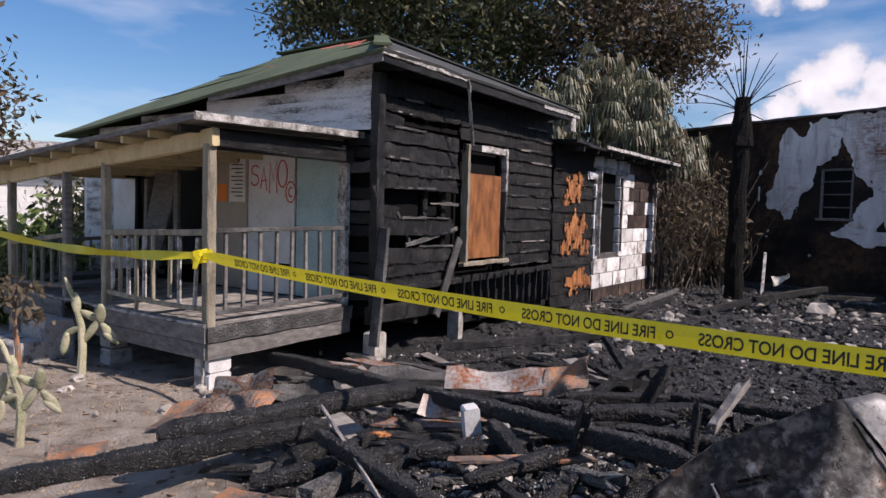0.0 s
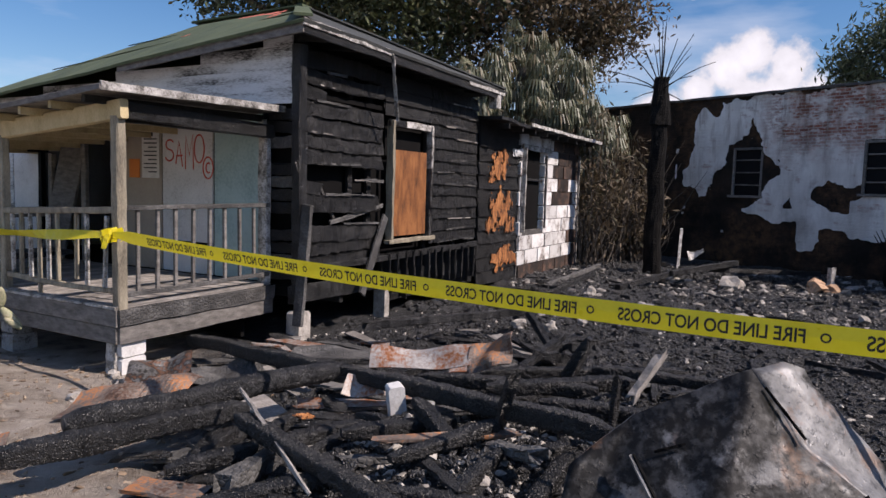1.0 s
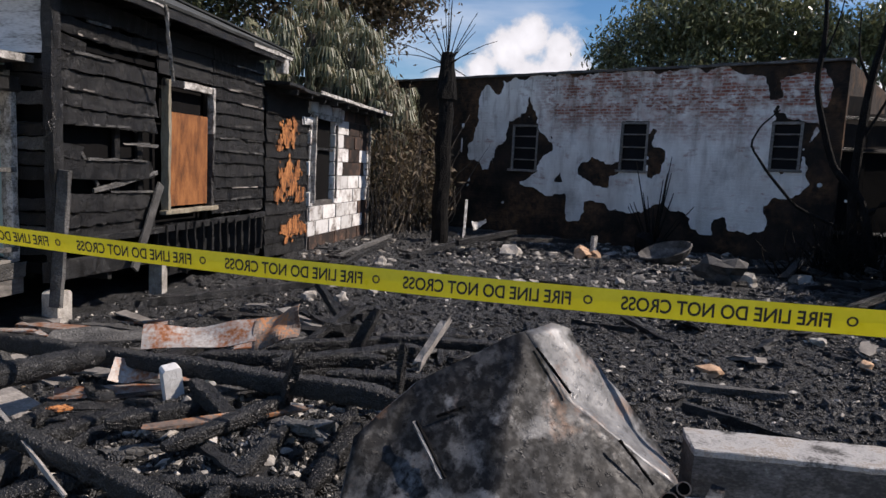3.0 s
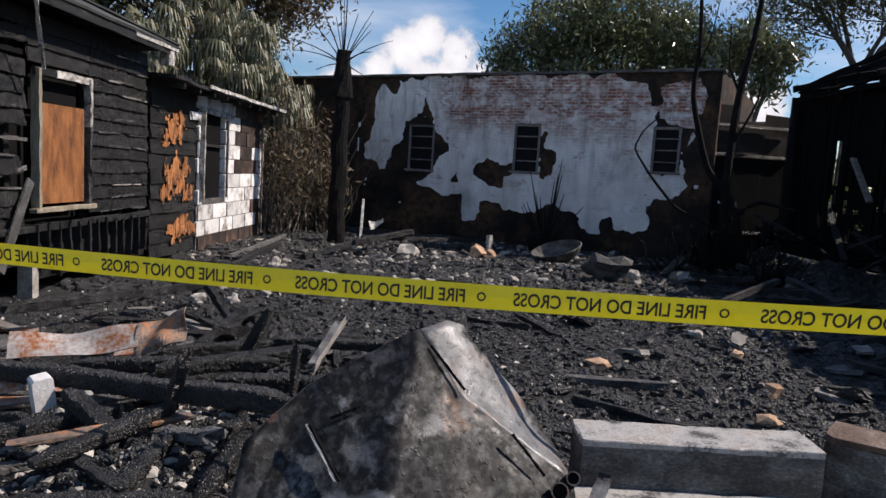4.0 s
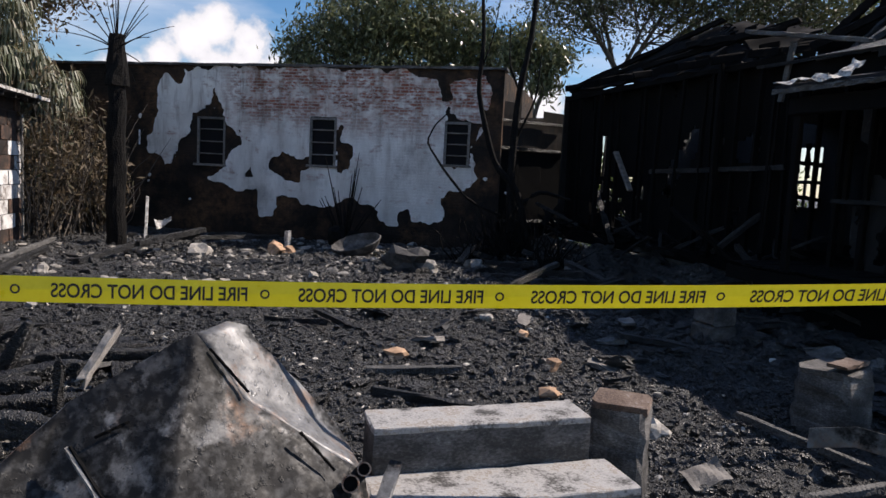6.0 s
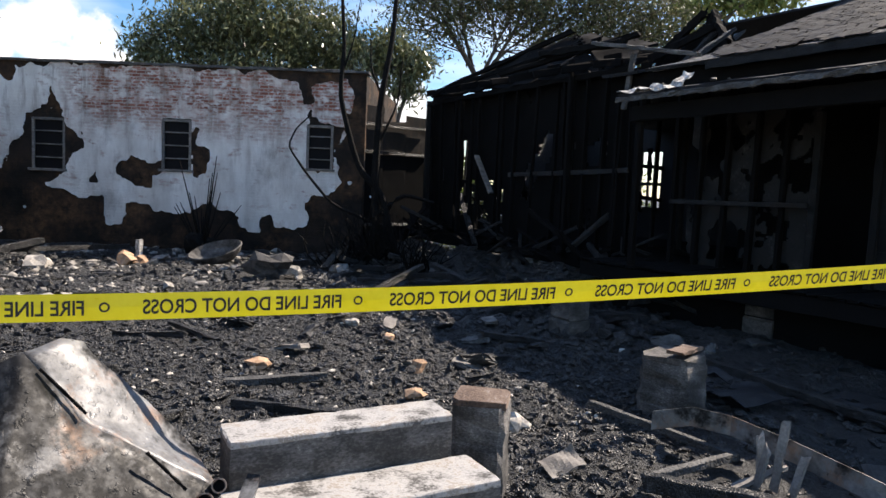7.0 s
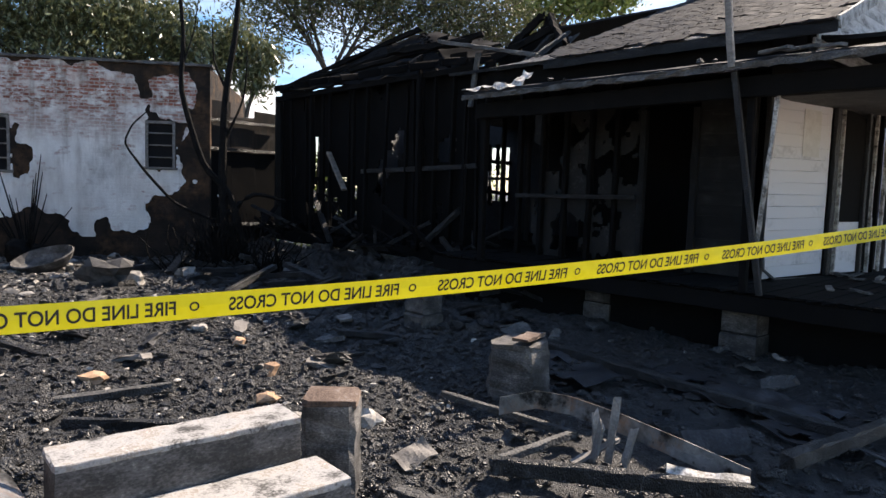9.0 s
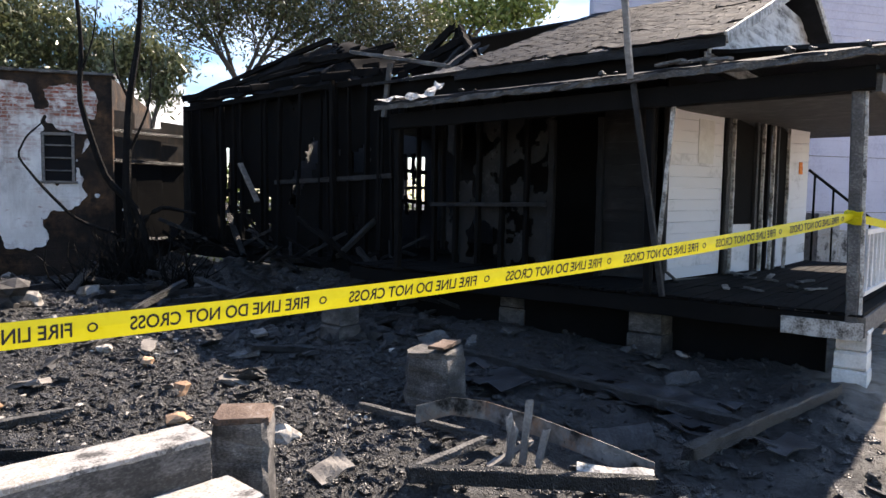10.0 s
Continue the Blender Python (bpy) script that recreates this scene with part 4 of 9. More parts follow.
def shed():
    s = thing("lean_to", ML, "burnt lean-to of charred wood and white blocks under a low roof", "shed")
    x0, x1 = HD + 0.05, 10.0
    # charred first half with raw orange wood showing
    for k in range(12):
        z = 0.22 + k * 0.24
        bar("clapboard", (x0, 0.0, z), (6.35, 0.0, z), 0.04, 0.25, CHAR_FINE, s, up=(0, 0.1, 1), segs=8, rough=0.012)
    rng = random.Random(21)
    for cx, cz, w, h in ((5.42, 2.24, 0.95, 0.58), (5.5, 1.42, 1.15, 0.88), (6.02, 1.12, 0.5, 0.28), (5.75, 0.5, 1.2, 0.52), (5.1, 1.95, 0.3, 0.14)):
        bm = newbm()
        n = 42
        vs = {(i, j): bm.verts.new((cx - w / 2 + w * i / n, -0.045 + 0.006 * noise.noise(Vector((i * 0.5, j * 0.5, cx))), cz - h / 2 + h * j / n)) for i in range(n + 1) for j in range(n + 1)}
        for i in range(n):
            for j in range(n):
                r = math.hypot((i - n / 2) / (n / 2), (j - n / 2) / (n / 2))
                if r + 0.9 * noise.noise(Vector((i * 0.13, j * 0.07, cx * 17 + cz))) + 0.5 * noise.noise(Vector((i * 0.35, j * 0.2, cz * 7))) < 0.8:
                    bm.faces.new((vs[i, j], vs[i + 1, j], vs[i + 1, j + 1], vs[i, j + 1]))
        for v in [v for v in bm.verts if not v.link_faces]:
            bm.verts.remove(v)
        thicken(part("raw_wood_patch", bm, ORANGE, s, "orange raw wood where the char flaked off"), 0.012)
    # block half
    mw = part("block_wall", newbm(), BLOCK, s)
    row, z = 0, 0.02
    while z < 2.7:
        x = 6.45 - (0.36 if row % 2 else 0)
        while x < x1:
            a, b = max(x, 6.4), min(x + 0.7, x1)
            lo_z, mid = z + 0.14, (a + b) / 2
            if 0.9 < lo_z < 2.5:
                if a < 6.6 < b:
                    b = 6.6
                elif 6.6 <= a < 7.72:
                    a = 7.72
            if b - a > 0.06:
                mid = (a + b) / 2
                sooty = z < 0.25 or z > 2.3 and mid > 8.3 or mid > 8.3 and z > 1.85 or 8.5 < mid < 9.5 and 1.3 < z < 1.85 or (mid > 9.5 and z < 0.7)
                bm = newbm()
                o = rng.uniform(-0.012, 0.012)
                box(bm, (a + 0.008, -0.05 + o, z), (b - 0.008, 0.12, z + 0.275), 0.022)
                part("block", bm, BLOCK_SOOT if sooty else BLOCK_WALL, mw)
            x += 0.72
        z += 0.29
        row += 1
    block("mortar_core", (6.42, -0.022, 0.0), (6.6, 0.1, 2.75), CONC_SOOT_SHADE, mw)
    block("mortar_core", (7.8, -0.022, 0.0), (x1 - 0.02, 0.1, 2.75), CONC_SOOT_SHADE, mw)
    block("mortar_core", (6.6, -0.022, 0.0), (7.8, 0.1, 0.98), CONC_SOOT_SHADE, mw)
    w = part("window", newbm(), SOOT_SHADE, s)
    block("pane", (6.6, 0.06, 0.95), (7.8, 0.09, 2.6), SOOT_SHADE, w, "black burnt-out window")
    bar("frame_side", (6.5, -0.07, 0.95), (6.5, -0.07, 2.6), 0.04, 0.14, TRIM, w, up=(0, 1, 0), segs=10, rough=0.008)
    bar("frame_side", (7.78, -0.06, 1.0), (7.78, -0.06, 2.5), 0.05, 0.07, CHAR_GREY, w, up=(0, 1, 0), segs=8, rough=0.012)
    bar("frame_head", (6.45, -0.07, 2.62), (8.0, -0.07, 2.6), 0.04, 0.1, TRIM, w, segs=8, rough=0.01)
    bar("frame_board", (6.05, -0.06, 2.47), (6.46, -0.06, 2.49), 0.03, 0.14, WHITE_SCORCH, w, "scorched white board beside the window", segs=6, rough=0.01, ragged=0.03)
    bar("frame_bar", (6.6, 0.0, 2.0), (7.75, 0.0, 1.98), 0.04, 0.05, CHAR, w)
    bar("corner_board", (x1 + 0.03, -0.05, 0.05), (x1 + 0.03, -0.05, 2.6), 0.06, 0.08, GREYWOOD, s, up=(0, 1, 0))
    block("rear_wall", (x0, 3.0, 0.0), (x1, 3.1, 2.8), CHAR_FINE, s)
    block("end_wall", (x1 - 0.1, 0.12, 0.0), (x1, 3.0, 2.7), BLOCK_SOOT, s)
    block("lining", (x0, 0.12, 0.0), (6.5, 0.14, 2.8), SOOT_SHADE, s)
    bm = newbm()
    vs = {}
    for i in range(25):
        for j in range(9):
            x, y = x0 - 0.1 + (x1 + 0.55 - x0) * i / 24, -0.45 + 3.6 * j / 8
            vs[i, j] = bm.verts.new((x, y, 2.93 + 0.03 * (i < 3) + 0.06 * j / 8 * 3 + 0.02 * noise.noise(Vector((x * 1.5, y * 1.5, 2)))))
    for i in range(24):
        for j in range(8):
            bm.faces.new((vs[i, j], vs[i + 1, j], vs[i + 1, j + 1], vs[i, j + 1]))
    thicken(part("roof", bm, CHAR_FINE, s), 0.05)
    bar("drip_edge", (x0 + 1.2, -0.47, 2.96), (x1 + 0.45, -0.47, 2.94), 0.015, 0.06, TRIM, s, "pale metal drip edge", segs=20, rough=0.008)
    for k in range(9):
        bar("rafter_tail", (x0 + 0.3 + k * 0.62, -0.42, 2.86), (x0 + 0.3 + k * 0.62, 0.3, 2.9), 0.05, 0.09, CHAR, s)


shed()

# ---------------------------------------------------------------- the far wall
MW = Matrix(((0.441, 0.897, 0, 9.15), (-0.897, 0.441, 0, 19.0), (0, 0, 1, 0), (0, 0, 0, 1)))  # x: along the wall, y: away


def brick_material(name, plaster):
    """Old brick; with plaster: limewash worn thin, so that courses show through in bands."""
    m = bpy.data.materials.new(name)
    m.use_nodes = True
    n, l = m.node_tree.nodes, m.node_tree.links
    b = n["Principled BSDF"]
    tc = n.new("ShaderNodeTexCoord")
    mp = n.new("ShaderNodeMapping")
    mp.inputs["Rotation"].default_value = (radians(-90), 0, 0)
    l.new(tc.outputs["Object"], mp.inputs["Vector"])
    br = n.new("ShaderNodeTexBrick")
    br.inputs["Scale"].default_value = 1.0
    br.inputs["Brick Width"].default_value, br.inputs["Row Height"].default_value, br.inputs["Mortar Size"].default_value = 0.22, 0.078, 0.012
    br.inputs["Color1"].default_value = (0.36, 0.13, 0.09, 1)
    br.inputs["Color2"].default_value = (0.22, 0.08, 0.058, 1)
    br.inputs["Mortar"].default_value = (0.42, 0.36, 0.32, 1)
    l.new(mp.outputs[0], br.inputs["Vector"])

    def tex(scale, detail=6, stretch=(1, 1, 1)):
        s = n.new("ShaderNodeMapping")
        s.inputs["Scale"].default_value = stretch
        l.new(tc.outputs["Object"], s.inputs["Vector"])
        t = n.new("ShaderNodeTexNoise")
        t.inputs["Scale"].default_value, t.inputs["Detail"].default_value, t.inputs["Roughness"].default_value = scale, detail, 0.65
        l.new(s.outputs[0], t.inputs["Vector"])
        return t.outputs["Fac"]

    def mr(src, lo, hi, a=0.0, c=1.0):
        x = n.new("ShaderNodeMapRange")
        x.inputs["From Min"].default_value, x.inputs["From Max"].default_value = lo, hi
        x.inputs["To Min"].default_value, x.inputs["To Max"].default_value = a, c
        l.new(src, x.inputs["Value"])
        return x.outputs[0]

    def mix(fac, a, c):
        x = n.new("ShaderNodeMix")
        x.data_type = "RGBA"
        l.new(fac, x.inputs["Factor"])
        for k, v in (("A", a), ("B", c)):
            if isinstance(v, tuple):
                x.inputs[k].default_value = (*v, 1)
            else:
                l.new(v, x.inputs[k])
        return x.outputs["Result"]

    def mul(a, c):
        x = n.new("ShaderNodeMath")
        x.operation = "MULTIPLY"
        l.new(a, x.inputs[0])
        l.new(c, x.inputs[1])
        return x.outputs[0]

    if plaster:
        sep = n.new("ShaderNodeSeparateXYZ")
        l.new(tc.outputs["Object"], sep.inputs[0])
        lime = mix(mr(tex(1.4, 7, (1, 1, 0.5)), 0.35, 0.65), (0.62, 0.6, 0.57), (0.88, 0.87, 0.845))
        pink = mix(mr(tex(2.2, 6), 0.4, 0.6), lime, (0.5, 0.35, 0.3))
        band = mul(mr(sep.outputs["Z"], 2.5, 3.4), mr(sep.outputs["X"], 2.8, 3.6))
        worn = mul(band, mr(tex(1.3, 10, (1, 1, 2.0)), 0.42, 0.52))
        worn = mul(worn, mr(tex(5.5, 6, (1, 1, 1.6)), 0.38, 0.5))
        tint = mul(band, mr(tex(1.1, 5), 0.35, 0.6, 0.0, 0.75))
        col = mix(tint, lime, pink)
        col = mix(worn, col, br.outputs["Color"])
        low = mul(mr(tex(1.7, 8, (1, 1, 2)), 0.56, 0.64), mr(sep.outputs["Z"], 0.2, 2.4, 0.35, 1.0))
        col = mix(mul(low, mr(tex(9, 5), 0.3, 0.7)), col, br.outputs["Color"])
        soot = mr(tex(0.8, 7, (1, 1, 0.7)), 0.54, 0.72, 0.0, 0.6)
        col = mix(soot, col, (0.09, 0.075, 0.062))
        drip = mul(mr(tex(1.6, 8, (2.2, 1, 0.35)), 0.5, 0.68, 0.0, 0.8), mr(sep.outputs["Z"], 1.2, 4.2, 0.25, 1.0))
        col = mix(drip, col, (0.16, 0.1, 0.07))
    else:
        col = mix(mr(tex(1.3, 7), 0.35, 0.62), (0.007, 0.0065, 0.006), (0.032, 0.023, 0.018))
        rusty = mul(mr(tex(0.7, 6), 0.46, 0.62), mr(tex(5, 5), 0.35, 0.65))
        col = mix(rusty, col, (0.14, 0.075, 0.038))
    l.new(col, b.inputs["Base Color"])
    b.inputs["Roughness"].default_value = 0.88
    b.inputs["Specular IOR Level"].default_value = 0.25
    bp = n.new("ShaderNodeBump")
    bp.inputs["Strength"].default_value, bp.inputs["Distance"].default_value = 0.5, 0.03
    ad = n.new("ShaderNodeMath")
    l.new(br.outputs["Fac"], ad.inputs[0])
    ad.operation = "MULTIPLY_ADD"
    ad.inputs[1].default_value = -0.5
    l.new(tex(14, 8), ad.inputs[2])
    l.new(ad.outputs[0], bp.inputs["Height"])
    l.new(bp.outputs[0], b.inputs["Normal"])
    return m


BRICK_SOOT = brick_material("sooted_brick", False)
PLASTER = brick_material("limewashed_plaster", True)
WINDOWS = [(2.25, 3.08, 1.75, 3.02), (5.46, 6.18, 1.86, 3.1), (8.96, 9.6, 2.03, 3.1)]


def inside(poly, x, y):
    hit = False
    for (x0, y0), (x1, y1) in zip(poly, poly[1:] + poly[:1]):
        if (y0 > y) != (y1 > y) and x < (x1 - x0) * (y - y0) / (y1 - y0) + x0:
            hit = not hit
    return hit


def far_wall():
    wall = tagged(new("wall_far"), "long sooty brick wall with peeling white plaster and small windows", "wall", kind="structure")
    wall.matrix_basis = MW
    x0, x1, top = -6.0, 10.35, 4.34
    # brick body around the window openings
    edges = [x0] + [v for w in WINDOWS for v in w[:2]] + [x1]
    for k in range(0, len(edges), 2):
        block("brick_pier", (edges[k], 0.0, -0.2), (edges[k + 1], 0.3, top), BRICK_SOOT, wall)
    for a, b, lo, hi in WINDOWS:
        block("brick_apron", (a + 0.002, 0.003, -0.2), (b - 0.002, 0.297, lo), BRICK_SOOT, wall)
        block("brick_lintel", (a + 0.002, 0.003, hi), (b - 0.002, 0.297, top - 0.003), BRICK_SOOT, wall)
    bar("coping", (x0, 0.12, top + 0.02), (x1 + 0.05, 0.12, top + 0.02), 0.4, 0.06, CHAR_GREY, wall, segs=50, rough=0.012)
    # plaster left on it: one outline, with the places where it has fallen
    upper = [(1.27, 4.11), (1.52, 3.84), (1.82, 3.84), (1.87, 4.2), (2.39, 4.3), (5.12, 4.3), (8.11, 4.25), (8.67, 4.02), (9.39, 4.15), (9.96, 4.17), (10.13, 3.64)]
    right = [(9.78, 3.38), (9.97, 2.94), (9.75, 2.58), (9.79, 1.86), (9.5, 1.44), (9.04, 1.35), (9.0, 0.77), (8.69, 0.7)]
    lower = [(8.28, 0.57), (8.13, 0.93), (7.9, 0.91), (7.85, 0.57), (7.49, 0.51), (7.2, 0.94), (6.6, 1.2), (6.15, 1.0), (5.36, 0.88), (4.93, 1.16), (4.69, 1.03), (4.42, 0.5), (4.08, 0.5), (3.93, 1.16), (3.48, 1.1), (2.74, 1.3), (2.66, 1.45)]
    left = [(3.12, 1.72), (1.79, 1.65), (1.61, 2.03), (1.55, 1.76), (1.32, 1.75), (0.79, 2.08), (0.78, 2.32), (1.06, 3.04), (1.14, 3.75)]
    gone = [[(2.69, 3.69), (2.91, 3.39), (3.08, 2.82), (3.45, 2.71), (3.58, 2.32), (3.27, 2.19), (3.11, 1.75), (2.55, 1.5), (2.02, 1.56), (1.71, 1.64), (1.64, 2.24), (1.96, 2.63), (2.12, 3.04), (2.45, 3.15)],
            [(4.26, 1.93), (4.78, 2.11), (5.47, 2.07), (5.54, 1.83), (5.24, 1.72), (5.23, 1.37), (4.86, 1.52), (4.34, 1.73)],
            [(6.13, 3.0), (6.38, 2.92), (6.38, 2.5), (6.67, 2.37), (6.62, 2.13), (6.53, 1.74), (6.19, 1.72)],
            [(8.61, 4.35), (8.96, 4.35), (8.92, 3.89), (9.08, 3.66), (8.88, 3.52), (8.71, 3.6)],
            [(9.0, 3.3), (9.04, 3.42), (9.17, 3.24), (9.49, 3.18), (9.87, 3.07), (9.75, 2.58), (9.64, 2.08), (9.3, 2.05)],
            [(3.7, 1.7), (3.82, 1.75), (3.85, 1.4), (3.72, 1.4)]]
    poly = upper + right + lower + left
    step = 0.035
    nx, nz = int(10.6 / step), int(4.4 / step)
    keep = np.zeros((nx + 2, nz + 2), bool)
    for i in range(nx):
        for j in range(nz):
            x, z = (i + 0.5) * step, (j + 0.5) * step
            p = Vector((x * 2.3, z * 2.3, 0.5))
            q = Vector((x * 7, z * 7, 2.5))
            xx = x + 0.15 * noise.noise(p) + 0.085 * noise.noise(q)
            zz = z + 0.15 * noise.noise(p + Vector((9, 0, 0))) + 0.085 * noise.noise(q + Vector((9, 0, 0)))
            if any(a - 0.01 < x < b + 0.01 and lo - 0.01 < z < hi + 0.01 for a, b, lo, hi in WINDOWS):
                continue
            if inside(poly, xx, zz) and not any(inside(g, xx, zz) for g in gone):
                keep[i + 1, j + 1] = True
            elif noise.noise(Vector((x * 3.1, z * 3.1, 20))) > 0.62 and 0.8 < z < 4 and x > 0.5:
                keep[i + 1, j + 1] = True
    verts, faces, ids = [], [], {}

    def vid(i, j, back):
        key = (i, j, back)
        if key not in ids:
            ids[key] = len(verts)
            x, z = i * step, j * step
            dx = 0.01 * noise.noise(Vector((x * 30, z * 30, 1)))
            verts.append((x + dx, -0.001 if back else -0.026 + 0.006 * noise.noise(Vector((x * 2, z * 2, 8))), z + dx))
        return ids[key]

    for i in range(nx):
        for j in range(nz):
            if not keep[i + 1, j + 1]:
                continue
            faces.append((vid(i, j, 0), vid(i + 1, j, 0), vid(i + 1, j + 1, 0), vid(i, j + 1, 0)))
            for di, dj, a, b in ((-1, 0, (0, 1), (0, 0)), (1, 0, (1, 0), (1, 1)), (0, -1, (0, 0), (1, 0)), (0, 1, (1, 1), (0, 1))):
                if not keep[i + 1 + di, j + 1 + dj]:
                    p, q = (i + a[0], j + a[1]), (i + b[0], j + b[1])
                    faces.append((vid(*q, 0), vid(*p, 0), vid(*p, 1), vid(*q, 1)))
    # smooth the broken edge
    near = {}
    for fc in faces:
        if len({verts[k][1] < -0.01 for k in fc}) > 1:
            a, b, c, d = fc
            near.setdefault(a, set()).add(b), near.setdefault(b, set()).add(a)
            near.setdefault(c, set()).add(d), near.setdefault(d, set()).add(c)
    for _ in range(1):
        moved = {k: ((verts[k][0] + sum(verts[j][0] for j in v)) / (1 + len(v)), verts[k][1], (verts[k][2] + sum(verts[j][2] for j in v)) / (1 + len(v))) for k, v in near.items()}
        for k, v in moved.items():
            verts[k] = v
    mesh_part("plaster", pydata("plaster", verts, faces, PLASTER), wall, label="white limewashed plaster, peeling off")
    # louvred windows
    for a, b, lo, hi in WINDOWS:
        w = part("window", newbm(), GREYWOOD, wall)
        fm = GREYWOOD
        for p, q in (((a + 0.03, 0.02, lo), (a + 0.03, 0.02, hi)), ((b - 0.03, 0.02, lo), (b - 0.03, 0.02, hi))):
            bar("frame_side", p, q, 0.06, 0.06, fm, w, up=(0, 1, 0))
        bar("frame_head", (a, 0.02, hi - 0.03), (b, 0.02, hi - 0.03), 0.06, 0.06, fm, w)
        bar("frame_sill", (a - 0.06, -0.02, lo + 0.02), (b + 0.06, -0.02, lo + 0.02), 0.1, 0.06, fm, w)
        for k in range(1, 4):
            z = lo + (hi - lo) * k / 4
            bar("mullion", (a + 0.05, 0.03, z), (b - 0.05, 0.03, z), 0.03, 0.03, fm, w)
        for k in range(4):
            z = lo + (hi - lo) * k / 4
            block("pane", (a + 0.05, 0.06, z + 0.02), (b - 0.05, 0.068, z + (hi - lo) / 4 - 0.02), DARKGLASS, w)
        block("back_panel", (a, 0.25, lo), (b, 0.28, hi), SOOT_SHADE, w)
    block("end_return", (x1 - 0.3, 0.3, -0.2), (x1, 6.0, top - 0.01), BRICK_SOOT, wall)
    block("end_return", (x0, 0.3, -0.2), (x0 + 0.3, 6.0, top - 0.01), BRICK_SOOT, wall)


far_wall()


def fence():
    f = thing("board_fence", pose(13.74, 9.86, 0), "sooty brown board fence between wall and burnt house", "fence")
    a, b = Vector((0, 0, 0)), Vector((1.9, -0.72, 0))
    for k in range(3):
        p, q = a.lerp(b, k / 3 + 0.004), a.lerp(b, (k + 1) / 3 - 0.004)
        m = (p + q) / 2
        bar("lower_panel", m, m + Vector((0, 0, 2.5)), 0.67, 0.03, SOOT_SHADE, f, up=(0.36, 0.93, 0), rough=0.006)
        h = (3.62, 3.3, 3.5)[k]
        bar("upper_panel", m + Vector((0, 0.02, 2.52)), m + Vector((0, 0.02, h)), 0.67, 0.02, SCORCHED_FENCE, f, up=(0.36, 0.93, 0), segs=4, rough=0.01, ragged=0.06)
    for z in (0.8, 2.55, 3.2):
        bar("fence_rail", a + Vector((0, -0.05, z)), b + Vector((0, -0.05, z)), 0.05, 0.07, CHAR_FINE, f)


SCORCHED_FENCE = mat("scorched_fence", [(0.004, 0.0038, 0.0035), (0.016, 0.012, 0.009), (0.06, 0.04, 0.026)], 2.0, 40, (0.75, 0.95), 0.4, stretch=(3, 3, 0.6))
fence()

# ---------------------------------------------------------------- the right house
MR = Matrix(((0.874, 0.486, 0, 7.4), (-0.486, 0.874, 0, -2.75), (0, 0, 1, 0), (0, 0, 0, 1)))  # x: into the house, y: along its side
burnt = thing("burnt_house", MR, "gutted wooden house, black with fire, porch and shingled roof half gone", "house")
RF = 0.76


def fac(t, off, z):
    """Along the pale front wall: t from the corner, off in front of it."""
    return Vector((1.2 + 0.982 * t - 0.187 * off, 2.4 - 0.187 * t - 0.982 * off, z))


